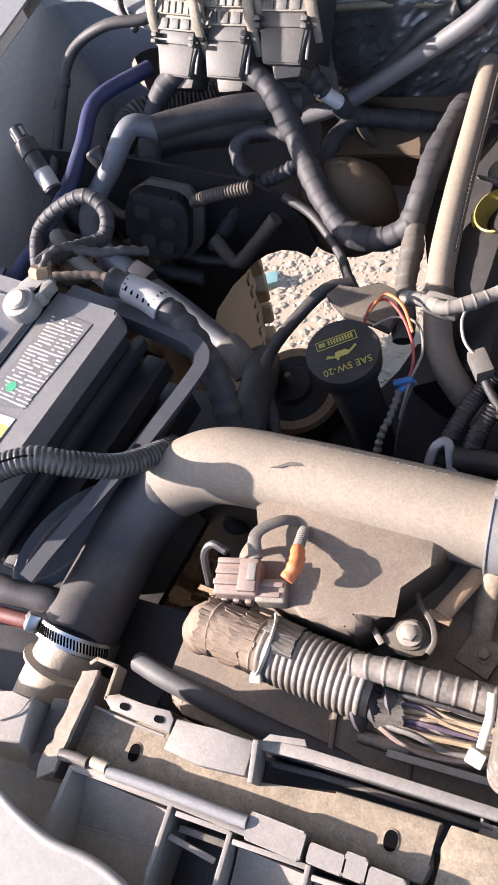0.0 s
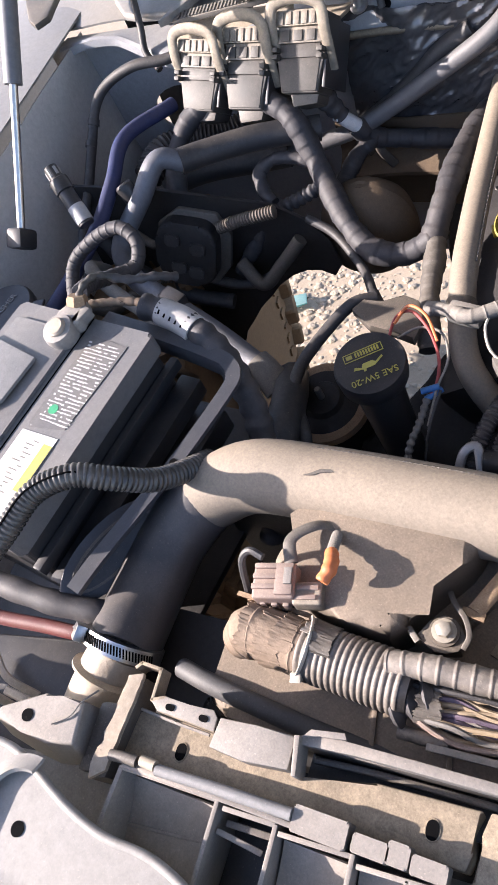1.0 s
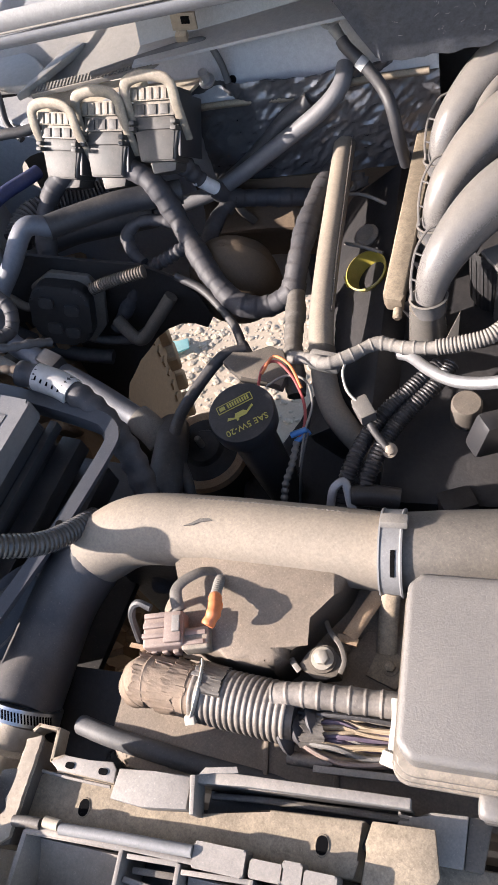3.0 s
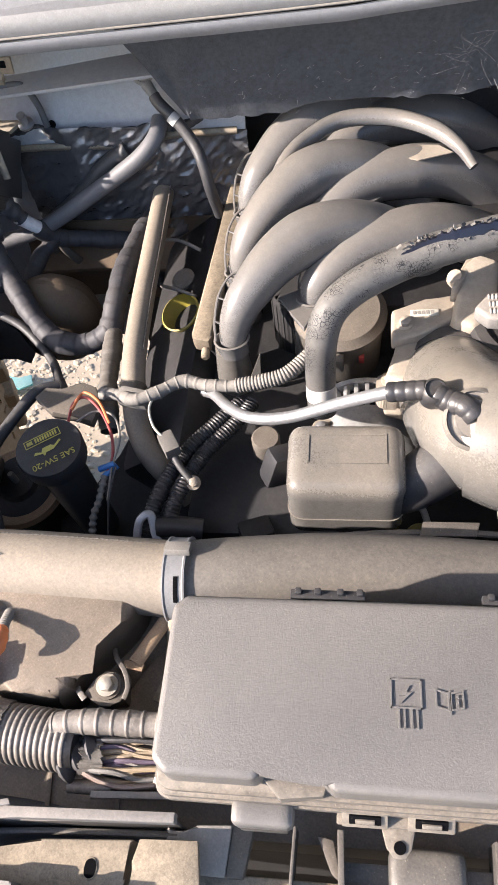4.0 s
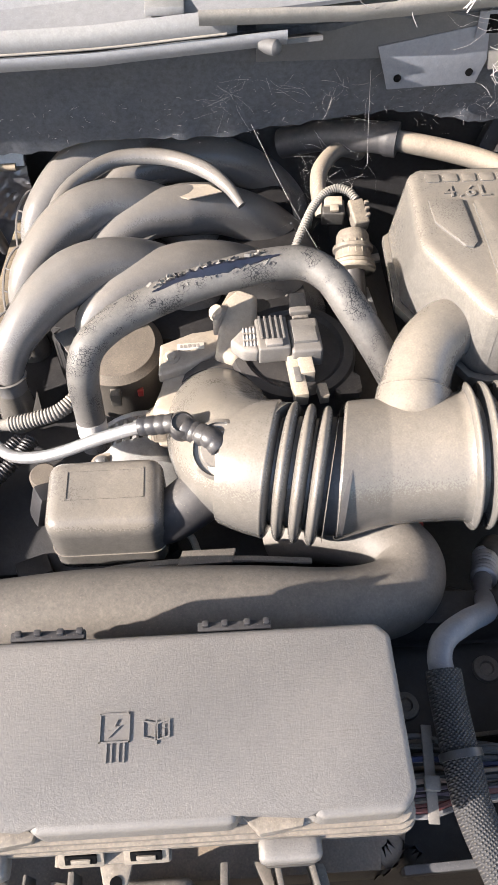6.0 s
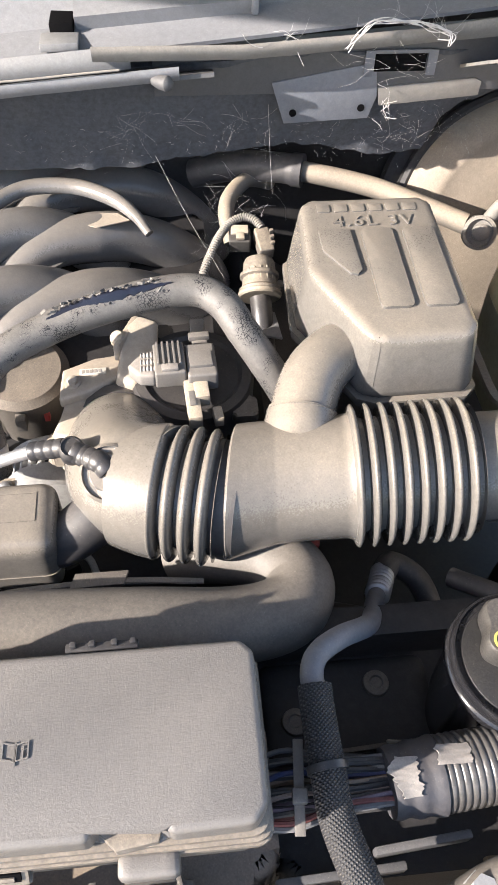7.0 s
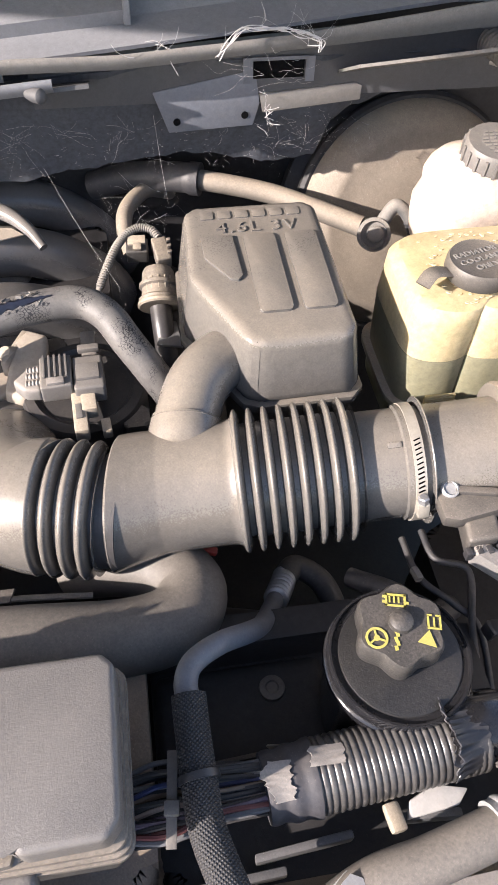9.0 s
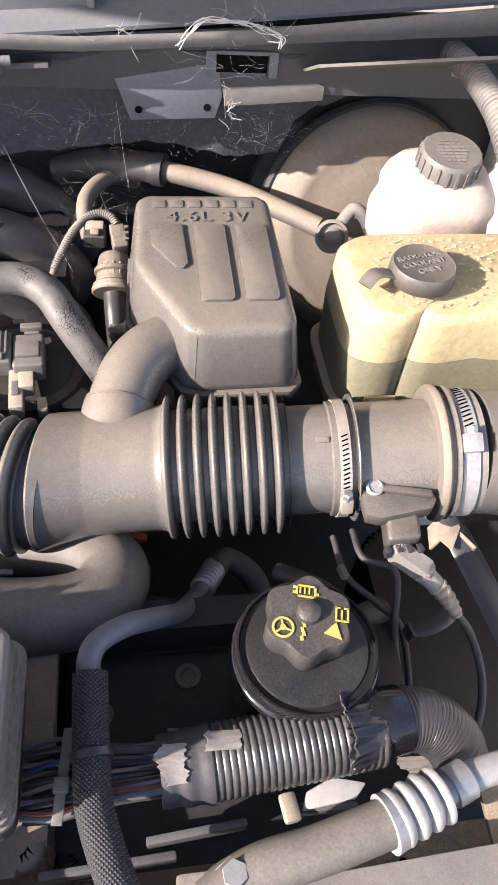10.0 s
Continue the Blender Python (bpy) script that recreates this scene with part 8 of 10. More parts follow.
# ---- throttle body and its actuator ----
def throttle():
    th = thing("throttle_body", (0.29, 0.67, 0.88), "dusty cast aluminium throttle body with black actuator", "throttle body")
    part("casting", prism([(0.221, 0.613), (0.240, 0.606), (0.325, 0.620), (0.335, 0.650), (0.329, 0.721), (0.300, 0.722), (0.287, 0.702), (0.238, 0.691), (0.232, 0.649)], 0.062, Matrix.Translation((0, 0, 0.878)), 0.006, seg=3), M_CAST, th)
    part("shoulder", prism([(0.229, 0.690), (0.262, 0.703), (0.296, 0.712), (0.300, 0.690), (0.287, 0.676), (0.262, 0.660), (0.228, 0.648)], 0.014, Matrix.Translation((0, 0, 0.9365)), 0.004, seg=3), M_CAST, th)
    part("lower_ear", prism(rounded(0.214, 0.600, 0.240, 0.632, 0.008), 0.018, Matrix.Translation((0, 0, 0.905)), 0.004, seg=3), M_CAST, th)
    for p in ((0.2410, 0.6705, 0.9510), (0.227, 0.622, 0.924), (0.336, 0.640, 0.946)):
        part("boss", lathe([(0.0085, -0.012), (0.0080, 0.0), (0.0072, 0.0012)], aim(p, (0, -0.2, 1)), 22), M_CAST, th)
        bolt(p, (0, -0.2, 1), 0.0056, th, M_CAST)
    pl = part("plate", obox((0.2605, 0.6840, 0.9512), (0.027, 0.0085, 0.0014), (0, 0, 3), 0.0004), M_WHITE, th, "pale stamped plate")
    bm = bmesh.new()
    bars([(-0.011 + 0.0042 * k, -0.0022, 0.0027, 0.0044) for k in range(5)], pose(0.2605, 0.6840, 0.9520, 0, 0, 3), bm, 0.0003)
    part("stamped_bars", bm, M_GREYRAIL, pl)
    # tall cast lever block, its top face leaning to the front
    bm = prism([(0.281, 0.664), (0.300, 0.654), (0.321, 0.668), (0.326, 0.722), (0.306, 0.730), (0.290, 0.716)], 0.042, Matrix.Translation((0, 0, 0.930)), 0.006, seg=3)
    for v in bm.verts:
        if v.co.z > 0.95:
            v.co.z += (v.co.y - 0.69) * 0.35
            v.co.x += 0.004
    part("lever_block", bm, M_CAST, th)
    part("lever_web", prism([(0.283, 0.690), (0.290, 0.690), (0.312, 0.732), (0.303, 0.736)], 0.022, Matrix.Translation((0, 0, 0.958)), 0.003), M_CAST, th)
    part("spring_cup", lathe([(0.0085, 0), (0.009, 0.006), (0.007, 0.011), (0.003, 0.012)], aim((0.291, 0.707, 0.970), (-0.4, -0.3, 0.9)), 20), M_CAST, th)
    # round black actuator housing with a flat lid
    a = part("actuator", lathe([(0.058, -0.05), (0.062, -0.03), (0.062, 0.012), (0.059, 0.018), (0.050, 0.020), (0.046, 0.0165), (0.010, 0.0165)], pose(0.362, 0.668, 0.941, 4, 0, 0), 56), M_BLACK, th, "round black plastic actuator housing")
    part("lid_lug", prism(rounded(0.398, 0.612, 0.424, 0.640, 0.006), 0.012, Matrix.Translation((0, 0, 0.940)), 0.003), M_BLACK_DUSTY, a)
    part("lid_lug", prism(rounded(0.318, 0.722, 0.344, 0.742, 0.006), 0.012, Matrix.Translation((0, 0, 0.946)), 0.003), M_BLACK_DUSTY, a)
    # grey plug pushed into its socket: nose, ribbed body, lock
    pg = part("plug", obox((0.3400, 0.656, 0.984), (0.030, 0.042, 0.020), (0, 0, 3), 0.0025, seg=3), M_GREY_PLASTIC, a, "dusty grey wiring plug")
    for k in range(5):
        part("ridge", obox((0.3290 + k * 0.0052, 0.662, 0.9947), (0.0022, 0.030, 0.0022), (0, 0, 3), 0.0005), M_GREY_PLASTIC, pg)
    part("latch", obox((0.3405, 0.641, 0.9955), (0.016, 0.008, 0.004), (0, 0, 3), 0.001), M_GREYRAIL, pg)
    part("nose", prism([(0.2990, 0.6515), (0.311, 0.638), (0.327, 0.636), (0.327, 0.673), (0.313, 0.669)], 0.016, Matrix.Translation((0, 0, 0.974)), 0.004, seg=3), M_GREYRAIL, pg)
    for y in (0.646, 0.655, 0.664):
        part("wire_seal", sweep([(0.312, y, 0.9885), (0.328, y, 0.9895)], ribs(0.0040, 0.0009, 0.0034, 0.6), 10, 3, step=0.0007), M_GREYRAIL, pg)
    part("lock_block", obox((0.3705, 0.654, 0.981), (0.029, 0.044, 0.022), (0, 0, 3), 0.003, seg=3), M_GREY_PLASTIC, a)
    part("lock_step", obox((0.3700, 0.652, 0.9935), (0.022, 0.020, 0.004), (0, 0, 3), 0.001), M_GREY_PLASTIC, a)
    part("tab", obox((0.3700, 0.703, 0.976), (0.015, 0.040, 0.012), (0, 0, 3), 0.002), M_GREY_PLASTIC, a)
    part("tab_bridge", obox((0.3700, 0.694, 0.984), (0.021, 0.008, 0.006), (0, 0, 3), 0.0015), M_GREY_PLASTIC, a)
    wp = part("white_plug", obox((0.3600, 0.619, 0.974), (0.013, 0.062, 0.016), (0, 0, 4), 0.002), M_TAN_PLASTIC, a, "yellowed white plug")
    part("plug_shelf", obox((0.3690, 0.625, 0.977), (0.014, 0.026, 0.014), (0, 0, 4), 0.002), M_TAN_PLASTIC, wp)
    part("plug_window", obox((0.3600, 0.612, 0.9825), (0.006, 0.018, 0.0016), (0, 0, 4), 0.0004), M_GREY_PLASTIC, wp)
    part("clip", obox((0.3835, 0.602, 0.966), (0.009, 0.016, 0.012), (0, 0, 6), 0.0015), M_TAN_PLASTIC, a)
    part("small_plug", obox((0.176, 0.689, 0.890), (0.011, 0.042, 0.018), (0, 0, 3), 0.002), M_BLACK_DUSTY, th)


throttle()


# ---- intake duct: elbow, bellows, trunk, bellows, collar ----
def duct():
    th = thing("intake_duct", (0.48, 0.53, 0.90), "large dusty grey plastic intake duct with ribbed bellows", "intake duct")
    ax = lambda x: (x, 0.526 - 0.07 * (x - 0.44), 0.962 + 0.105 * (x - 0.44))
    part("elbow", sweep([(0.286, 0.660, 0.896), (0.286, 0.635, 0.904), (0.288, 0.600, 0.924), (0.293, 0.565, 0.944), (0.303, 0.540, 0.957), (0.3335, 0.5205, 0.963)],
                        lambda u, s: 0.0475 + 0.006 * math.sin(u * 3.1) + 0.0125 * u ** 5, 48, 14), M_INTAKE, th)
    part("elbow_flare", loft([((0.296, 0.5315, 0.9605), (1, -0.34, 0.06), 0.0535), ((0.306, 0.5285, 0.9615), (1, -0.31, 0.04), 0.0562), ((0.316, 0.5255, 0.9625), (1, -0.27, 0.0), 0.0585), ((0.3275, 0.5225, 0.963), (1, -0.24, 0.0), 0.0600)]), M_INTAKE, th)
    # dark ring in place of the shaded groove between elbow and throttle
    part("elbow_step", sweep([(0.2865, 0.652, 0.899), (0.287, 0.636, 0.904)], 0.0525, 40, 3), M_RUBBER_DARK, th, "dark ring standing for the groove behind the elbow")
    part("bellows", sweep([(0.3235, 0.5235, 0.9625), (0.352, 0.5165, 0.963), (0.3795, 0.5100, 0.963)], ribs(0.0605, 0.0120, 0.0140, 0.80), 48, 10, step=0.0009), M_INTAKE, th)
    part("inner_cuff", loft([((0.372, 0.5125, 0.963), (1, -0.24, 0), 0.0510), ((0.396, 0.5085, 0.963), (1, -0.24, 0), 0.0510)]), M_RUBBER_DARK, th, "dark rubber cuff")
    stations = []
    for k in range(60):
        u = k / 59
        x = 0.3865 + (0.4985 - 0.3865) * u
        near = max(0.0, 1 - u / 0.70) ** 2                    # the mouth leans towards the nose
        c = Vector((x, 0.526 - 0.07 * (x - 0.44) - 0.0125 * near, 0.962 + 0.105 * (x - 0.44) + 0.004 * near))
        lip = min(1, u / 0.030) ** 0.5
        stations.append((c, (1, -0.07 - 0.13 * near, 0.105 - 0.08 * near), 0.0540 + 0.0062 * lip - 0.0050 * min(1, max(0, u - 0.04) / 0.35) + 0.0048 * max(0, (u - 0.90) / 0.10) ** 2))
    part("trunk", loft(stations), M_INTAKE, th)
    part("mould_line", sweep([c + Vector((0, -0.040, -0.0375)) for c, d, r in stations[6:54:6]], 0.0009, 6, 6), M_INTAKE, th)
    part("bellows", sweep([ax(0.4945), ax(0.55), ax(0.600)], ribs(0.0640, 0.0125, 0.01320, 0.66), 56, 10, step=0.0008), M_INTAKE, th)
    part("cuff", sweep([ax(0.598), ax(0.625), ax(0.660)], lambda u, s: 0.0490 if u < 0.62 else 0.0515 if u < 0.74 else 0.0485, 48, 12, step=0.0015), M_INTAKE, th)
    part("cuff_lip", lathe([(0.049, -0.001), (0.0565, -0.0008), (0.0570, 0.0), (0.0565, 0.0008), (0.049, 0.001)], aim(ax(0.657), (1, -0.07, 0.105)), 48), M_INTAKE, th)
    part("nub", obox((0.622, 0.497, 1.028), (0.012, 0.005, 0.003), (30, -6, -4), 0.001), M_INTAKE, th)
    part("sensor_tube", sweep([ax(0.656), ax(0.69), ax(0.732)], 0.0490, 48, 10), M_INTAKE, th)
    part("end_collar", sweep([ax(0.728), ax(0.74), ax(0.762)], lambda u, s: 0.0560, 48, 8), M_SEAL, th, "tan dusted rubber collar")
    part("collar_lip", lathe([(0.049, -0.005), (0.0600, -0.004), (0.0618, -0.001), (0.0618, 0.002), (0.060, 0.004), (0.055, 0.004)], aim(ax(0.728), (1, -0.07, 0.105)), 48), M_RUBBER_TAN, th)
    part("collar_lip", lathe([(0.055, -0.002), (0.0600, -0.0015), (0.0605, 0.0015), (0.055, 0.002)], aim(ax(0.738), (1, -0.07, 0.105)), 48), M_INTAKE, th)
    part("hood_end", sweep([ax(0.758), (0.80, 0.502, 0.99), (0.86, 0.50, 0.96), (0.91, 0.50, 0.90)], 0.056, 40, 8), M_INTAKE, th)
    # branch to the resonator
    part("branch", sweep([(0.452, 0.545, 0.985), (0.458, 0.575, 1.000), (0.472, 0.606, 1.010), (0.495, 0.630, 1.012), (0.520, 0.641, 1.008), (0.545, 0.645, 1.002)], lambda u, s: 0.0300 - 0.0022 * u, 40, 12), M_INTAKE, th)
    part("branch_saddle", sweep([(0.4530, 0.552, 0.988), (0.455, 0.562, 0.9945), (0.4575, 0.572, 0.9985)], lambda u, s: 0.0355 - 0.0035 * u ** 0.7, 40, 10), M_INTAKE, th)
    for a, b in ((0.4515, 0.600), (0.4550, 0.604)):
        part("moulded_tick", obox((a + 0.024, b + 0.005, 1.0385), (0.0012, 0.008, 0.0010), (18, 0, -18), 0.0003), M_INTAKE, th)
    part("branch_ring", lathe([(0.0310, -0.0015), (0.0325, 0), (0.0310, 0.0015)], aim((0.4570, 0.571, 0.9985), (0.15, 0.8, 0.35)), 36), M_INTAKE, th)
    # sensor boss with elbow plug on the near side
    part("boss", lathe([(0.026, -0.02), (0.0255, 0.000), (0.0225, 0.003), (0.0215, 0.000), (0.017, 0.000), (0.015, 0.004)], aim((0.287, 0.517, 1.001), (-0.12, -0.50, 0.86)), 36), M_INTAKE, th)
    part("side_port", sweep([(0.285, 0.525, 0.945), (0.262, 0.512, 0.936), (0.240, 0.503, 0.925), (0.215, 0.50, 0.915)], lambda u, s: 0.026 - 0.004 * u, 28, 8), M_RUBBER_DARK, th, "dark rubber side port")
    part("side_port_rim", lathe([(0.028, -0.002), (0.031, 0), (0.028, 0.002)], aim((0.268, 0.517, 0.940), (-1, -0.6, -0.4)), 32), M_INTAKE, th)
    part("pin", lathe([(0.003, 0), (0.003, 0.006), (0.002, 0.008)], aim((0.283, 0.632, 0.953), (0, 0.1, 1)), 10), M_BLACK, th)


duct()
worm_clamp("duct_clamp", (0.646, 0.5116, 0.9836), (1, -0.07, 0.105), 0.0515, 0.0095, 172, "dull steel worm clamp round the intake duct", -1, 12, M_BOLT)
worm_clamp("duct_clamp", (0.748, 0.5044, 0.9943), (1, -0.07, 0.105), 0.0565, 0.014, 122, "bright steel worm clamp on the duct collar", -1, 12, M_CRIMP)


def maf():
    th = thing("airflow_sensor", (0.684, 0.465, 0.98), "black airflow sensor with a taped, worn plug", "sensor")
    part("neck", obox((0.684, 0.474, 0.984), (0.040, 0.026, 0.030), (-30, 0, 4), 0.004), M_BLACK, th)
    part("flange", prism([(0.652, 0.437), (0.664, 0.433), (0.709, 0.440), (0.716, 0.449), (0.713, 0.459), (0.672, 0.480), (0.660, 0.478), (0.652, 0.462)], 0.013, Matrix.Translation((0, 0, 0.990)), 0.003), M_BLACK_DUSTY, th)
    part("flange_bar", obox((0.690, 0.457, 1.004), (0.044, 0.007, 0.006), (0, 0, -12), 0.0015), M_BLACK_DUSTY, th)
    part("socket", prism([(0.672, 0.452), (0.700, 0.448), (0.695, 0.417), (0.667, 0.416)], 0.022, Matrix.Translation((0, 0, 0.975)) @ pose(0, 0, 0, 0, 0, 0), 0.004, seg=3), M_BLACK_DUSTY, th)
    for k in range(4):
        part("latch_tooth", obox((0.6675 + 0.009 * k, 0.4125, 0.984), (0.005, 0.007, 0.010), (0, 0, 4 * k), 0.001), M_BLACK, th)
    m = frame_on((0.687, 0.4065, 0.976), (0.75, -0.55, -0.25), (0.15, -0.15, 0.98))
    part("plug", prism(rounded(-0.020, -0.009, 0.020, 0.009, 0.006), 0.014, m @ Matrix.Translation((0, 0, -0.008)), 0.004, seg=3), M_GREYRAIL, th, "dusty grey plug")
    part("screw", lathe([(0.0078, 0), (0.0078, 0.0035), (0.0060, 0.0046), (0.0055, 0.0032), (0.001, 0.003)], aim((0.664, 0.463, 1.0035), (-0.05, -0.3, 1)), 18), M_CRIMP, th, "pale steel screw")
    part("boot", sweep([(0.697, 0.399, 0.971), (0.708, 0.391, 0.964), (0.718, 0.382, 0.955)], lambda u, s: 0.0095 - 0.0025 * u, 14, 8, squash=0.8), M_GREYRAIL, th)
    part("tape", sweep([(0.709, 0.390, 0.963), (0.719, 0.381, 0.954), (0.727, 0.371, 0.944)], lambda u, s: 0.0082 - 0.0030 * u + 0.0009 * math.sin(u * 31), 14, 8), M_PLUGTOP, th, "frayed grey tape")
    part("lead", sweep([(0.725, 0.374, 0.946), (0.742, 0.360, 0.925), (0.748, 0.330, 0.905), (0.738, 0.298, 0.890), (0.712, 0.270, 0.88)], 0.0036, 10, 10), M_TAPE, th)


maf()


# ---- resonator cover with raised lettering ----
def resonator():
    th = thing("resonator_box", (0.55, 0.69, 0.95), "dusty grey plastic resonator cover with embossed lettering", "resonator")
    zt = 1.066
    out = [(0.474, 0.690), (0.478, 0.785), (0.490, 0.795), (0.602, 0.795), (0.614, 0.785), (0.617, 0.612), (0.606, 0.600), (0.530, 0.598), (0.516, 0.604)]
    m = Matrix.Translation((0, 0, zt - 0.075)) @ pose(0, 0, 0, 0, 0, 0)
    bm = prism(out, 0.075, m, 0.011, seg=4)
    for v in bm.verts:                      # sides lean outwards below, the top falls a little to the front
        k = (zt - v.co.z) / 0.075
        v.co.x += (v.co.x - 0.545) * 0.13 * k
        v.co.y += (v.co.y - 0.70) * 0.10 * k
        v.co.z += (v.co.y - 0.70) * 0.06 * (1 - k)
    ob = part("cover", bm, M_INTAKE, th)
    for f in ob.data.polygons:
        f.use_smooth = True
    part("base", prism([(x + (x - 0.545) * 0.16, y + (y - 0.70) * 0.12) for x, y in out], 0.010, Matrix.Translation((0, 0, zt - 0.085)), 0.002), M_INTAKE, th)
    tilt = lambda x, y: pose(x, y, zt + (y - 0.70) * 0.06 + 0.0006, 3.4, 0, 0)
    # three raised pads, the first with a cut corner
    part("pad", prism([(0.490, 0.742), (0.522, 0.742), (0.524, 0.684), (0.519, 0.678), (0.512, 0.680), (0.491, 0.712)], 0.0035, tilt(0, 0.70) @ Matrix.Translation((0, -0.70, -0.0012)), 0.001), M_INTAKE, th)
    for x in (0.532, 0.573):
        part("pad", prism(rounded(x, 0.634, x + 0.031, 0.742, 0.005), 0.0035, tilt(0, 0.70) @ Matrix.Translation((0, -0.70, -0.0012)), 0.001), M_INTAKE, th)
    part("lettering", text_mesh("4.6L 3V", 0.0215, tilt(0.548, 0.7545), 0.0010, 1.22), M_INTAKE, th, "embossed engine size lettering")
    # the maker's word as plain raised bars
    for k in range(6):
        x = 0.494 + k * 0.0175
        part("emblem_bar", prism(rounded(x, 0.770, x + 0.0135, 0.7820, 0.002), 0.0012, tilt(0, 0.70) @ Matrix.Translation((0, -0.70, -0.0006)), 0.0004), M_INTAKE, th)


resonator()


def airbox():
    th = thing("vacuum_box", (0.18, 0.50, 0.90), "dusty grey rounded plastic vacuum box", "box")
    bm = softbox((0.136, 0.474, 0.885), (0.236, 0.542, 0.963), 0.013)
    for v in bm.verts:
        v.co.z += (v.co.y - 0.507) * 0.10
    ob = part("shell", bm, M_INTAKE, th)
    for f in ob.data.polygons:
        f.use_smooth = True
    part("seam", prism(rounded(0.1350, 0.4730, 0.2370, 0.5430, 0.014), 0.0018, Matrix.Translation((0, 0, 0.912))), M_INTAKE, th)
    bm = bmesh.new()
    mm = pose(0.186, 0.514, 0.9638, 5.7, 0, 0)
    bars([(-0.032, -0.014, 0.066, 0.001), (-0.032, 0.013, 0.066, 0.001), (-0.032, -0.014, 0.001, 0.028), (0.033, -0.014, 0.001, 0.028)], mm, bm, 0.0006)
    part("embossed_frame", bm, M_INTAKE, th)
    part("arm", obox((0.125, 0.535, 0.905), (0.030, 0.022, 0.04), (0, 20, 30), 0.006), M_BLACK, th)


airbox()

solo("vacuum_pipe", sweep([(0.037, 0.640, 0.885), (0.050, 0.628, 0.895), (0.072, 0.594, 0.917), (0.098, 0.568, 0.935), (0.135, 0.556, 0.952), (0.185, 0.551, 0.980), (0.228, 0.547, 1.000), (0.252, 0.542, 1.007)],
     0.0056, 14, 12), M_ALU, "slim bright metal vacuum pipe", "pipe")


def elbow_plug():
    th = thing("pipe_elbow", (0.268, 0.553, 1.0), "black ribbed rubber elbow on the metal pipe", "elbow")
    part("socket", sweep([(0.220, 0.5475, 0.9975), (0.250, 0.5425, 1.0065)], ribs(0.0085, 0.0005, 0.0085, 0.8), 16, 6, step=0.0008), M_BLACK, th)
    part("knuckle", lathe([(0.0105, -0.012), (0.0112, 0), (0.0105, 0.004), (0.0085, 0.006), (0.0080, 0.0045), (0.002, 0.0045)], aim((0.256, 0.540, 1.007), (0.1, -0.3, 1)), 20), M_BLACK, th)
    part("boot", sweep([(0.257, 0.540, 1.005), (0.268, 0.534, 1.003), (0.280, 0.525, 1.006), (0.287, 0.518, 1.002)], ribs(0.0100, 0.0005, 0.0080, 0.85), 18, 8, step=0.0008), M_BLACK, th)


elbow_plug()


def low_bits():
    """Small things between the vacuum box, the hose and the duct."""
    th = thing("shroud_lip", (0.22, 0.455, 0.91), "thin black plastic shroud edge with raised tabs", "trim")
    part("lip", sweep([(0.10, 0.440, 0.918), (0.144, 0.447, 0.922), (0.199, 0.454, 0.925), (0.247, 0.457, 0.925), (0.299, 0.457, 0.925), (0.36, 0.455, 0.918)], 0.0030, 8, 8, squash=0.6), M_BLACK_DUSTY, th)
    part("tab", prism([(0.246, 0.452), (0.292, 0.453), (0.296, 0.466), (0.250, 0.466)], 0.004, Matrix.Translation((0, 0, 0.924)), 0.001), M_BLACK_DUSTY, th)
    part("tab", prism([(0.192, 0.448), (0.222, 0.450), (0.222, 0.458), (0.192, 0.456)], 0.004, Matrix.Translation((0, 0, 0.923)), 0.001), M_BLACK_DUSTY, th)
    th = thing("small_hook", (0.245, 0.50, 0.86), "pale hooked bracket over a yellowed cap", "bracket")
    part("hook", sweep([(0.231, 0.504, 0.880), (0.240, 0.513, 0.884), (0.254, 0.506, 0.882), (0.261, 0.492, 0.872)], 0.0035, 8, 8, squash=0.5), M_TAN_PLASTIC, th)
    part("cap", lathe([(0.012, -0.02), (0.013, 0.0), (0.010, 0.006), (0.003, 0.008)], Matrix.Translation((0.253, 0.484, 0.868)), 20), M_YELLOW_PLASTIC, th, "yellowed round cap")
    th = thing("small_connector", (0.46, 0.51, 0.87), "small white and red connector under the duct", "connector")
    part("body", obox((0.446, 0.512, 0.880), (0.022, 0.010, 0.008), (0, 15, -10), 0.002), M_WHITE, th)
    part("lock", obox((0.466, 0.509, 0.878), (0.018, 0.008, 0.007), (0, 15, -12), 0.002), M_RED, th, "red locking tab")
    solo("engine_post", lathe([(0.015, -0.06), (0.015, 0.0), (0.013, 0.003)], aim((0.103, 0.596, 0.862), (0.05, -0.15, 1)), 22), M_TAN_DARK, "dusty round metal post beside the vacuum box", "post")


low_bits()


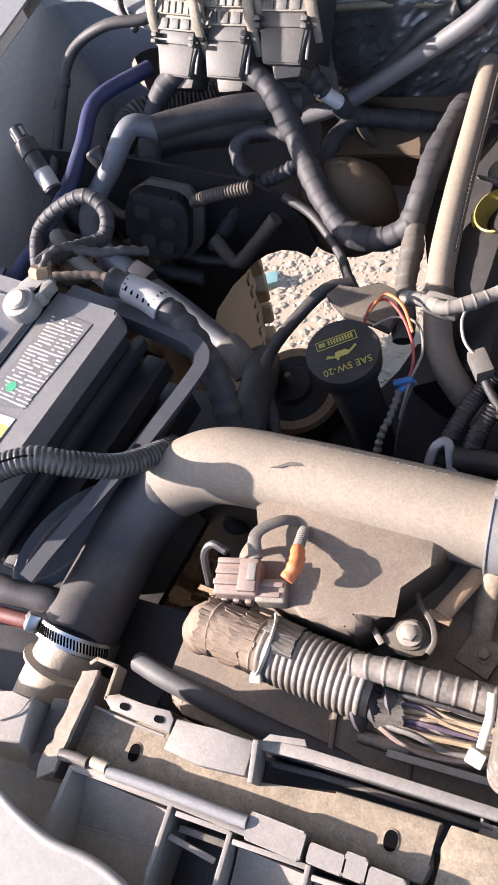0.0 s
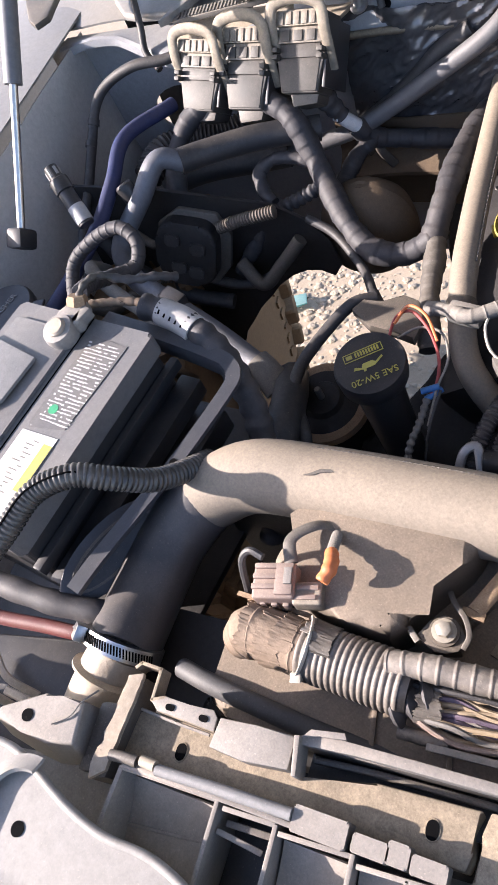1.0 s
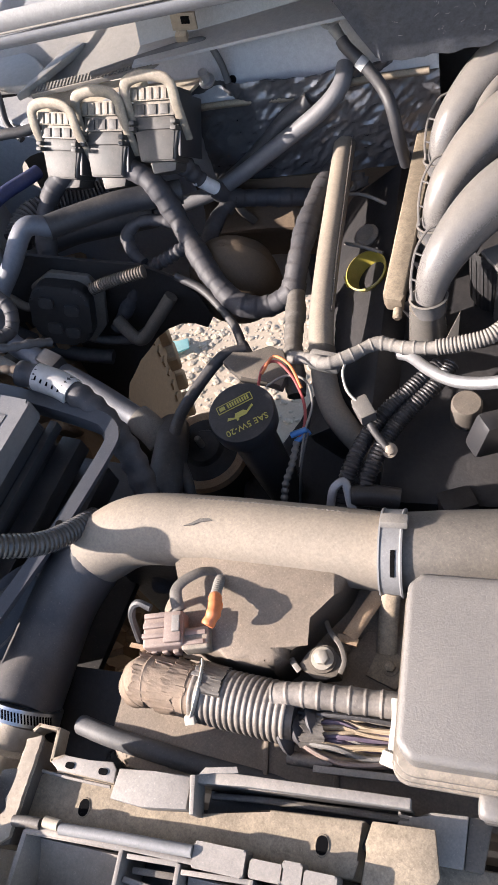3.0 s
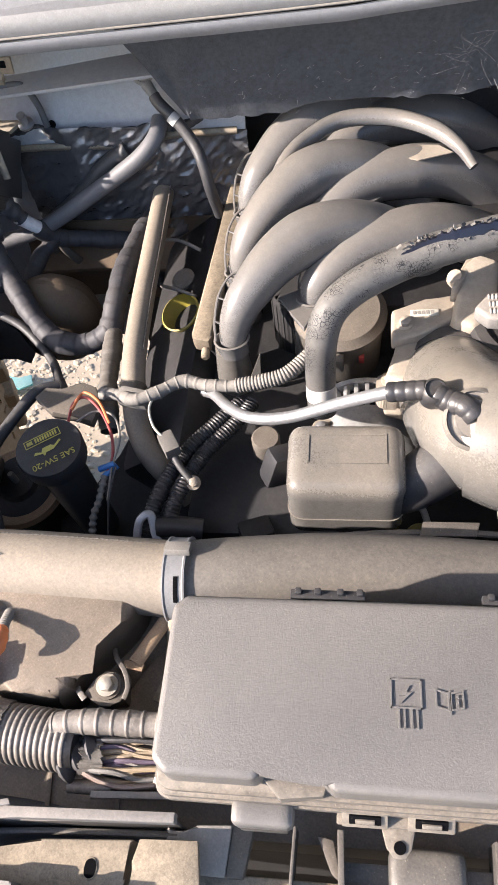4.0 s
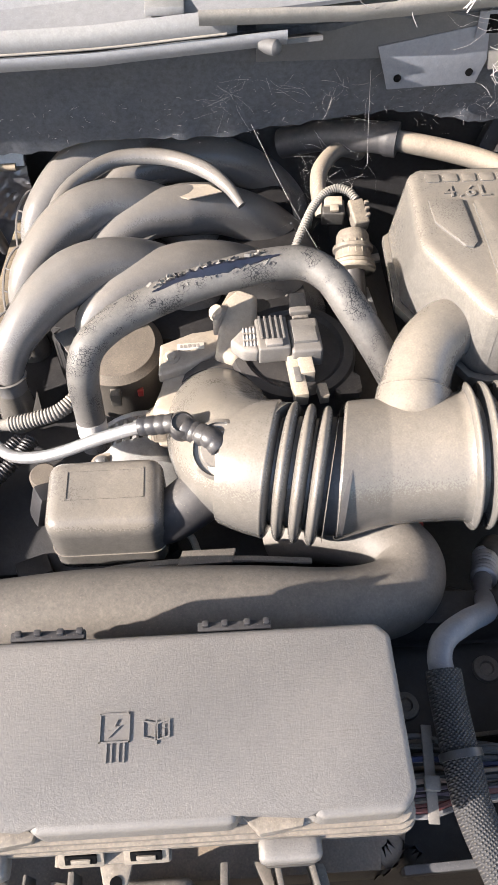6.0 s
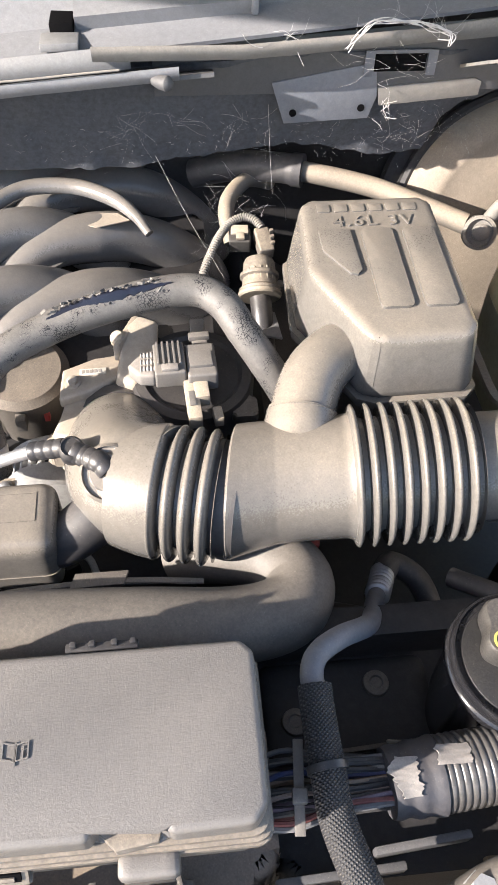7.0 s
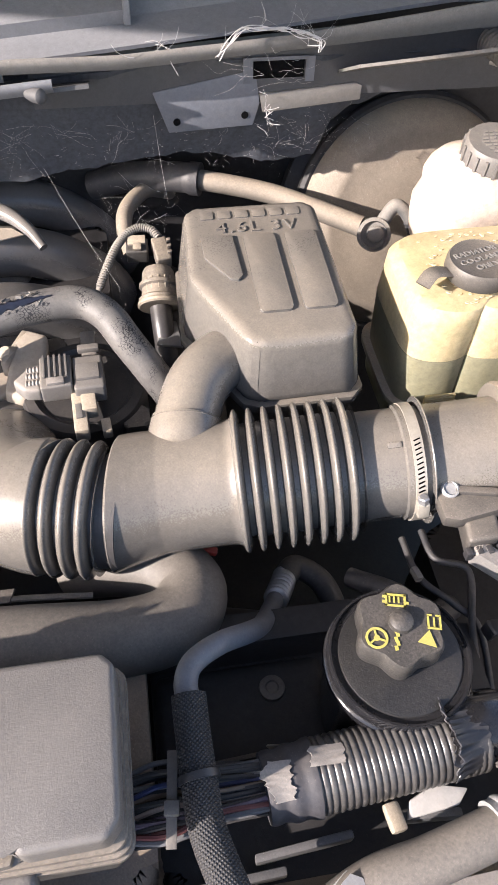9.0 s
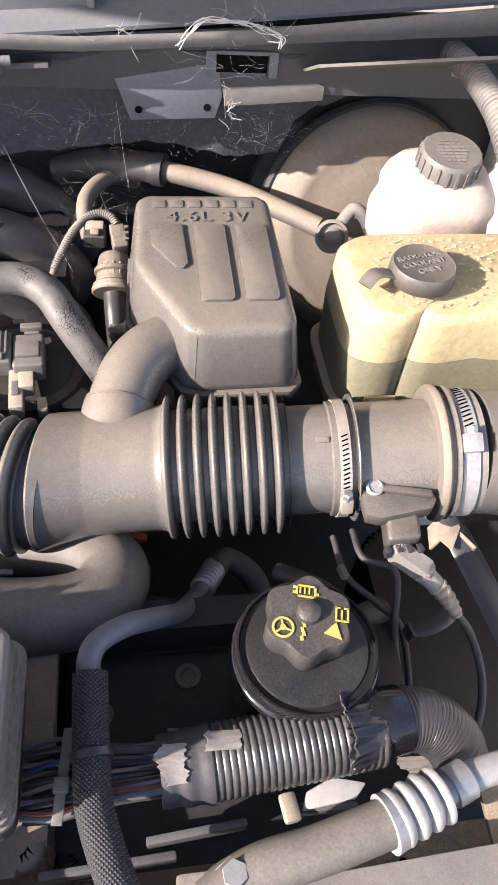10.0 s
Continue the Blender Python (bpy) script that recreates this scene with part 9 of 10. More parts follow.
# ---- alternator, half hidden behind the vacuum box ----
def alternator():
    th = thing("alternator", (0.207, 0.62, 0.76), "pale cast aluminium alternator with vent slots", "alternator")
    m = aim((0.207, 0.595, 0.812), (0, 1, 0))
    part("housing", lathe([(0.030, -0.004), (0.056, 0.0), (0.062, 0.006), (0.062, 0.036), (0.057, 0.037)], m, 40), M_CRIMP, th)
    part("core", lathe([(0.050, 0.030), (0.050, 0.075), (0.020, 0.076)], m, 32), M_DARK, th)
    part("rear_ring", lathe([(0.050, 0.066), (0.061, 0.067), (0.062, 0.072), (0.058, 0.076)], m, 40), M_CRIMP, th)
    for k in range(-4, 5):
        a = radians(k * 11.0)
        part("vent_fin", obox((0.207 + 0.057 * math.sin(a), 0.646, 0.812 + 0.057 * math.cos(a)), (0.0045, 0.030, 0.009), (0, k * 11.0, 0), 0.001), M_CRIMP, th)
    part("ear", prism(rounded(0.150, 0.600, 0.182, 0.622, 0.008), 0.016, Matrix.Translation((0, 0, 0.845)), 0.003), M_CAST, th)
    bolt((0.160, 0.611, 0.861), (0, 0, 1), 0.005, th, M_ALU)


alternator()

# ---- vapour valve behind the throttle ----
def vapour_valve():
    th = thing("vapour_valve", (0.452, 0.85, 0.90), "dusty vapour valve with small tan plugs", "valve")
    d = (0.04, 0.86, 0.50)
    part("body", lathe([(0.016, -0.002), (0.0245, 0.0), (0.0250, 0.003), (0.0215, 0.006), (0.0205, 0.016), (0.0235, 0.018), (0.0235, 0.022), (0.0200, 0.024), (0.0190, 0.036), (0.0165, 0.041), (0.006, 0.043)], aim((0.449, 0.832, 0.921), d), 36), M_FUSEBASE, th)
    for k in range(5):
        a = radians(-44 + 22 * k)
        part("body_rib", obox((0.4497 + 0.0200 * math.sin(a), 0.8480 - 0.010 * math.cos(a), 0.9300 + 0.0172 * math.cos(a)), (0.0018, 0.016, 0.0030), (30, 0, -3), 0.0005), M_PLUGTOP, th)
    part("skirt", lathe([(0.0245, 0), (0.0262, 0.002), (0.0262, 0.005), (0.0245, 0.007)], aim((0.4485, 0.826, 0.9175), d), 36), M_PLUGTOP, th)
    part("side_lug", obox((0.474, 0.838, 0.926), (0.012, 0.010, 0.008), (25, 0, 10), 0.002), M_FUSEBASE, th)
    part("stem", sweep([(0.449, 0.826, 0.918), (0.450, 0.800, 0.900), (0.452, 0.77, 0.86)], 0.013, 14, 8), M_BLACK, th)
    pa = part("plug", obox((0.4290, 0.889, 0.955), (0.026, 0.022, 0.020), (12, 0, -4), 0.0025, seg=3), M_PLUGBODY, th, "small dark plug with a pale cap")
    part("plug_cap", obox((0.4290, 0.893, 0.9665), (0.021, 0.014, 0.004), (12, 0, -4), 0.001), M_TAN_PLASTIC, pa)
    part("latch", obox((0.4290, 0.881, 0.9665), (0.010, 0.010, 0.004), (12, 0, -4), 0.001), M_PLUGTOP, pa)
    pb = part("plug", obox((0.4570, 0.879, 0.957), (0.018, 0.034, 0.018), (16, 0, 9), 0.0025, seg=3), M_FUSEBASE, th, "tan dusted plug with side ribs")
    for k in range(3):
        part("side_rib", obox((0.4665, 0.870 + 0.009 * k, 0.961 + 0.002 * k), (0.005, 0.0035, 0.012), (16, 0, 9), 0.0008), M_FUSEBASE, pb)
    part("ribbed_lead", sweep([(0.456, 0.893, 0.968), (0.447, 0.904, 0.973), (0.432, 0.909, 0.973), (0.414, 0.899, 0.968), (0.396, 0.872, 0.958), (0.375, 0.830, 0.93), (0.365, 0.79, 0.89)], lambda u, s: ribs(0.0055, 0.0010, 0.0030, 0.6)(u, s) if u < 0.62 else 0.0040, 12, 10, step=0.0006), M_SEAL, th)
    part("hose", sweep([(0.421, 0.905, 0.940), (0.416, 0.930, 0.960), (0.421, 0.955, 0.970), (0.440, 0.985, 0.972), (0.455, 1.00, 0.968), (0.48, 1.02, 0.95)], 0.0100, 14, 10), M_RUBBER_TAN, th)
    part("clip", obox((0.466, 0.995, 0.972), (0.012, 0.010, 0.004), (0, 0, 20), 0.001), M_WHITE, th)
    part("bracket", prism([(0.440, 0.778), (0.470, 0.770), (0.466, 0.815), (0.450, 0.815)], 0.004, Matrix.Translation((0, 0, 0.90)), 0.001), M_ALU, th)


vapour_valve()


# ---- brake booster, valve and vacuum hose ----
def booster():
    th = thing("brake_booster", (0.775, 0.95, 0.80), "large round tan dusted brake booster", "brake booster")
    m = aim((0.805, 0.985, 0.905), (0.06, -0.90, 0.30))
    part("shell", lathe([(0.155, -0.06), (0.158, -0.02), (0.158, 0.0), (0.152, 0.012), (0.142, 0.022), (0.128, 0.031), (0.1215, 0.034), (0.1180, 0.0335), (0.090, 0.040), (0.060, 0.044), (0.030, 0.046)], m, 80), M_BOOST, th)
    part("rim", lathe([(0.160, -0.012), (0.165, -0.008), (0.165, 0.0), (0.160, 0.004)], m, 64), M_DARK, th)
    part("rear_rim", lathe([(0.160, -0.055), (0.176, -0.045), (0.176, -0.030), (0.160, -0.022)], m, 64), M_DARK, th)


booster()


def check_valve():
    th = thing("check_valve", (0.712, 0.87, 0.96), "dusty round check valve on the vacuum hose", "valve")
    part("cup", lathe([(0.016, -0.012), (0.020, 0.0), (0.020, 0.012), (0.016, 0.013), (0.015, 0.008), (0.004, 0.007)], aim((0.713, 0.862, 0.973), (-0.2, -0.8, 0.5)), 28), M_SEAL, th)
    part("knob", lathe([(0.010, 0), (0.010, 0.006), (0.007, 0.008)], aim((0.713, 0.856, 0.977), (-0.2, -0.8, 0.5)), 20), M_GREY_PLASTIC, th)
    part("elbow", sweep([(0.722, 0.868, 0.980), (0.731, 0.868, 1.000), (0.737, 0.867, 1.007), (0.746, 0.864, 1.003), (0.756, 0.860, 0.989)], lambda u, s: 0.0088 - 0.0015 * u, 14, 10), M_SEAL, th, "dusty grey elbow")
    part("ribbed_hose", sweep([(0.755, 0.860, 0.990), (0.763, 0.857, 0.972), (0.766, 0.856, 0.95), (0.768, 0.856, 0.90)], ribs(0.0080, 0.0014, 0.0050, 0.6), 14, 8, step=0.0008), M_RUBBER_DARK, th)


check_valve()
solo("vacuum_hose", sweep([(0.40, 1.03, 0.965), (0.47, 1.00, 0.985), (0.53, 0.975, 0.988), (0.60, 0.945, 0.985), (0.655, 0.905, 0.982), (0.70, 0.872, 0.978)], 0.0125, 18, 10), M_RUBBER_TAN, "tan dusted vacuum hose to the brake booster", "hose")
solo("hose_cuff", sweep([(0.38, 1.038, 0.955), (0.43, 1.018, 0.976), (0.482, 0.995, 0.9865), (0.517, 0.981, 0.9885)], lambda u, s: 0.0185 + (0.002 if u > 0.9 else 0), 18, 8), M_RUBBER_DARK, "dark rubber cuff on the vacuum hose", "hose cuff")


# ---- coolant tank ----
def coolant_tank():
    th = thing("coolant_tank", (0.77, 0.66, 0.93), "yellowed milky plastic coolant tank", "coolant tank")

    def lobes(u, v, z0, z1, grow):
        """Front wall in three rounded lobes; u runs round the tank, v goes up."""
        a = 2 * math.pi * u
        cx, cy, rx, ry = 0.800, 0.674, 0.130, 0.070
        e = 0.35
        c, s = math.cos(a), math.sin(a)
        x = cx + rx * math.copysign(abs(c) ** e, c)
        y = cy + ry * math.copysign(abs(s) ** e, s)
        if s < -0.3:
            y += 0.012 * (1 - min(1, abs(math.cos((x - 0.6975) / 0.066 * math.pi)) * 1.0) ** 0.40) * (1 if x > 0.70 else 0)
        k = grow(v)
        return (cx + (x - cx) * k, cy + (y - cy) * k, z0 + (z1 - z0) * v)

    def tank_mesh(z0, z1, grow, n=192, steps=16, dome=0.0):
        bm = bmesh.new()
        rings = [[bm.verts.new(lobes(i / n, j / steps, z0, z1, grow)) for i in range(n)] for j in range(steps + 1)]
        for a, b in zip(rings, rings[1:]):
            for i in range(n):
                bm.faces.new((a[i], a[(i + 1) % n], b[(i + 1) % n], b[i])).smooth = True
        bm.faces.new(rings[0][::-1])
        top = rings[-1]
        for s in (0.93, 0.8, 0.6, 0.3):
            ring = []
            for i in range(n):
                x, y, z = lobes(i / n, 1.0, z0, z1, lambda v: grow(1.0) * s)
                ring.append(bm.verts.new((x, y, z + dome * (1 - s) + 0.0015 * noise.noise(Vector((x * 60, y * 60, 0))))))
            for i in range(n):
                bm.faces.new((top[i], top[(i + 1) % n], ring[(i + 1) % n], ring[i])).smooth = True
            top = ring
        bm.faces.new(top).smooth = True
        return bm

    part("tank", tank_mesh(1.006, 1.062, lambda v: 0.995 - 0.03 * v - 0.06 * max(0, v - 0.85) / 0.15, dome=0.012), M_TANK, th)
    # separate darker lower half paints the shadow edge across the tank
    part("shaded_base", tank_mesh(0.900, 1.0055, lambda v: 0.97 + 0.025 * v), M_TANK_LOW, th, "lower half coloured darker for the duct's shade")
    part("seam_flange", tank_mesh(0.938, 0.944, lambda v: 1.045), M_TAN_PLASTIC, th)
    rnd = random.Random(3)
    bm = bmesh.new()
    for k in range(420):
        x, y = rnd.uniform(0.675, 0.925), rnd.uniform(0.610, 0.738)
        edge = ((abs(x - 0.800) / 0.130) ** 5.7 + (abs(y - 0.674) / 0.070) ** 5.7) ** 0.175 / 0.905
        if edge < 0.86:
            r = rnd.uniform(0.0011, 0.0030)
            lathe([(r, -0.0006), (r * 0.9, 0.0002), (r * 0.6, 0.0001)], Matrix.Translation((x, y, 1.0630 + 0.012 * (1 - edge))) @ Matrix.Rotation(rnd.uniform(-0.5, 0.5), 4, "Z") @ Matrix.Diagonal((1.0, 0.62, 1, 1)), 10, bm)
    tagged(part("dried_splash", bm, M_TANK_MARK, th, "dried splash marks"), kind="stuff")
    cap = part("cap", lathe([(0.0305, 0), (0.0315, 0.004), (0.031, 0.013), (0.0295, 0.016), (0.029, 0.0168), (0.0275, 0.0160), (0.005, 0.0160)], pose(0.739, 0.652, 1.073, 0, 0, 0), 48), M_BLACK_DUSTY, th, "dusty black screw cap with raised words")
    for k, (wds, dy) in enumerate((("RADIATOR", 0.0105), ("COOLANT", 0.0), ("ONLY", -0.0105))):
        part("lettering", text_mesh(wds, 0.0092, pose(0.739, 0.652, 1.0892, 0, 0, 14) @ Matrix.Translation((0, dy, 0)), 0.0008), M_SEAL, cap)
    part("strap", sweep([(0.716, 0.648, 1.078), (0.702, 0.646, 1.083), (0.690, 0.643, 1.084), (0.680, 0.636, 1.077)], 0.008, 10, 8, squash=0.18), M_BLACK_DUSTY, cap)
    rp = part("rating_plate", obox((0.7135, 0.6035, 0.956), (0.032, 0.003, 0.013), (0, 0, 0), 0.0006), M_TANK, th)
    for k in range(3):
        part("print_bar", obox((0.7135, 0.6018, 0.9595 - 0.0036 * k), (0.026 - 0.004 * (k % 2), 0.0006, 0.0016), (0, 0, 0), 0.0), M_TANK_MARK, rp)


coolant_tank()


# ---- brake fluid bottle ----
def brake_bottle():
    th = thing("brake_fluid_bottle", (0.80, 0.81, 1.0), "white milky brake fluid bottle with ribbed dark cap", "bottle")
    m = pose(0.802, 0.815, 0.985, 8, 0, 0)
    prof = [(0.055, 0.0), (0.062, 0.01), (0.066, 0.03), (0.068, 0.05), (0.062, 0.072), (0.064, 0.085), (0.061, 0.096), (0.053, 0.108), (0.040, 0.116), (0.030, 0.119)]
    bm = bmesh.new()
    rings = []
    for r, h in prof:
        rings.append([bm.verts.new(m @ Vector((r * 0.96 * math.copysign(abs(math.cos(a)) ** 0.62, math.cos(a)), r * 0.85 * math.copysign(abs(math.sin(a)) ** 0.7, math.sin(a)), h)))
                      for a in (2 * math.pi * k / 48 for k in range(48))])
    for ra, rb in zip(rings, rings[1:]):
        for k in range(48):
            bm.faces.new((ra[k], ra[(k + 1) % 48], rb[(k + 1) % 48], rb[k])).smooth = True
    bm.faces.new(rings[0][::-1])
    bm.faces.new(rings[-1])
    part("bottle", bm, M_BRAKE, th)
    cap = part("cap", lathe([(0.031, 0.0), (0.0325, 0.002), (0.0325, 0.020), (0.030, 0.024), (0.004, 0.024)], m @ Matrix.Translation((0.0, 0.0, 0.114)), 48), M_GREY_PLASTIC, th, "dusty dark ribbed screw cap")
    bm = bmesh.new()
    for k in range(20):
        mm = m @ Matrix.Translation((0, 0, 0.125)) @ Matrix.Rotation(2 * math.pi * k / 20, 4, "Z") @ Matrix.Translation((0.033, 0, 0))
        bmesh.ops.create_cube(bm, size=1, matrix=mm @ Matrix.Diagonal((0.0022, 0.003, 0.018, 1)))
    part("grip_ribs", bm, M_GREY_PLASTIC, cap)
    bm = bmesh.new()
    for k in range(7):
        w = 0.036 - abs(k - 3) * 0.005
        for j in range(4):
            bars([(-w / 2 + j * w / 4, -0.018 + k * 0.0052, w / 4 - 0.0016, 0.0028)], m @ Matrix.Translation((0, 0, 0.1381)), bm, 0.0007)
    part("print_bars", bm, M_SEAL, cap, "rows of small raised print")


brake_bottle()
solo("corrugated_pipe", sweep([(0.79, 0.960, 1.160), (0.806, 0.935, 1.168), (0.822, 0.910, 1.170), (0.832, 0.864, 1.168), (0.838, 0.80, 1.160), (0.84, 0.74, 1.14)], lambda u, s: 0.0135 if u < 0.22 else ribs(0.0140, 0.002, 0.0055, 0.6)(u, s), 20, 12, step=0.0009), M_SEAL, "grey corrugated wiring pipe at the cowl corner", "conduit")


solo("fender_flange", prism([(0.793, 0.948), (0.830, 0.930), (0.960, 0.870), (0.960, 0.800), (0.905, 0.830), (0.845, 0.893)], 0.004, Matrix.Translation((0, 0, 1.146)), 0.001), M_PAINT, "silver painted fender flange at the cowl corner", "body panel", kind="structure")


# ---- power steering reservoir ----
def steering_reservoir():
    th = thing("steering_reservoir", (0.586, 0.338, 0.85), "round black power steering reservoir with lobed cap", "reservoir")
    m = pose(0.586, 0.336, 0.0, 0, 0, 0)
    part("body", lathe([(0.044, 0.86), (0.049, 0.90), (0.0515, 0.970), (0.0542, 0.9725), (0.0552, 0.976), (0.0545, 0.980), (0.0525, 0.9815), (0.0520, 0.983), (0.0530, 0.986), (0.0528, 0.990), (0.0515, 0.9925), (0.0500, 0.9925), (0.0488, 0.9895), (0.010, 0.9895)], m, 72), M_RESV, th)
    part("top_plate", lathe([(0.0455, 0.9890), (0.0445, 0.9906), (0.0420, 0.9912), (0.010, 0.9916)], m, 72), M_RESVTOP, th, "gritty dusted top")
    cap = part("cap", lathe([(0.0300, 0.992), (0.0308, 0.996), (0.0308, 1.010), (0.0290, 1.0135), (0.009, 1.0140)], pose(0.586, 0.349, 0.0, 0, 0, 18), 96, lobes=6, lobe=0.085), M_CAPTOP, th, "black six-lobed cap with yellow symbols")
    part("dome", lathe([(0.0092, 1.0135), (0.0085, 1.018), (0.005, 1.0205), (0.001, 1.021)], pose(0.586, 0.350, 0), 28), M_CAPTOP, cap)
    zt = 1.0143

    # steering wheel sign with a wavy fluid mark
    bm = bmesh.new()
    for a in range(0, 360, 10):
        a0, a1 = radians(a), radians(a + 10)
        prism([(0.566 + 0.0062 * math.cos(a0), 0.341 + 0.0062 * math.sin(a0)), (0.566 + 0.0080 * math.cos(a0), 0.341 + 0.0080 * math.sin(a0)),
               (0.566 + 0.0080 * math.cos(a1), 0.341 + 0.0080 * math.sin(a1)), (0.566 + 0.0062 * math.cos(a1), 0.341 + 0.0062 * math.sin(a1))], 0.0004, Matrix.Translation((0, 0, zt)), bm=bm)
    for a in (90, 210, 330):
        bars([(0, -0.0007, 0.0065, 0.0014)], Matrix.Translation((0.566, 0.341, zt)) @ Matrix.Rotation(radians(a), 4, "Z"), bm)
    lathe([(0.0022, 0), (0.0022, 0.0005)], Matrix.Translation((0.566, 0.341, zt)), 16, bm)
    for k in range(5):
        bars([(0.5765 + 0.0012 * (k % 2) + 0.0008 * k, 0.330 + 0.0032 * k, 0.0024, 0.0034)], Matrix.Translation((0, 0, zt)), bm)
    part("steering_sign", bm, M_YELLOW, cap, "yellow steering wheel symbol")
    bm = bars([(-0.0075, -0.0050, 0.015, 0.0016), (-0.0075, 0.0035, 0.015, 0.0016), (-0.0075, -0.005, 0.0016, 0.010), (0.006, -0.005, 0.0016, 0.010), (-0.0048, -0.002, 0.0012, 0.005), (-0.0015, -0.002, 0.0012, 0.005), (0.0018, -0.002, 0.0012, 0.005), (-0.0095, -0.0025, 0.002, 0.002), (-0.0095, 0.0015, 0.002, 0.002), (0.0075, -0.0025, 0.002, 0.002)],
              pose(0.587, 0.367, zt, 0, 0, -14))
    part("fluid_sign", bm, M_YELLOW, cap, "yellow fluid symbol")
    m2 = pose(0.602, 0.336, zt, 0, 0, -14)
    bm = prism([(-0.0075, -0.004), (0.0055, -0.007), (0.001, 0.0058)], 0.0004, m2)
    bars([(0.0, 0.0075, 0.0014, 0.0095), (0.0085, 0.0075, 0.0014, 0.0095), (0.0042, 0.0075, 0.0012, 0.008), (0.0, 0.0065, 0.010, 0.0014), (0.0, 0.0165, 0.0035, 0.0013), (0.0062, 0.0165, 0.0035, 0.0013)], m2, bm)
    part("warning_sign", bm, M_YELLOW, cap, "yellow warning and handbook symbols")


steering_reservoir()


# ---- steering line: metal pipe into a braided sleeve ----
def steering_line():
    th = thing("steering_line", (0.43, 0.30, 0.95), "bent metal steering pipe in a braided sleeve", "pipe")
    part("pipe", sweep([(0.531, 0.470, 0.852), (0.515, 0.440, 0.875), (0.500, 0.408, 0.915), (0.484, 0.385, 0.955), (0.458, 0.366, 0.985), (0.438, 0.352, 0.992), (0.431, 0.338, 0.992), (0.432, 0.322, 0.990)], 0.0085, 18, 10), M_GALV, th)
    part("crimp", sweep([(0.524, 0.456, 0.862), (0.535, 0.478, 0.846), (0.541, 0.492, 0.836)], ribs(0.0125, 0.002, 0.0075, 0.6), 18, 8, step=0.0009), M_ALU, th)
    part("hose", sweep([(0.541, 0.492, 0.836), (0.556, 0.505, 0.83), (0.580, 0.490, 0.82), (0.592, 0.465, 0.80), (0.595, 0.44, 0.77)], 0.0125, 16, 8), M_RUBBER_DARK, th)
    part("sleeve", sweep([(0.432, 0.330, 0.990), (0.432, 0.310, 0.987), (0.433, 0.272, 0.985), (0.435, 0.245, 0.982), (0.445, 0.212, 0.975), (0.462, 0.170, 0.955)], 0.0122, 20, 12), M_BRAID, th, "dark braided sleeve")
    part("tie", sweep([(0.4328, 0.279, 0.9855), (0.4332, 0.274, 0.985)], 0.0142, 20, 3), M_BLACK, th)


steering_line()


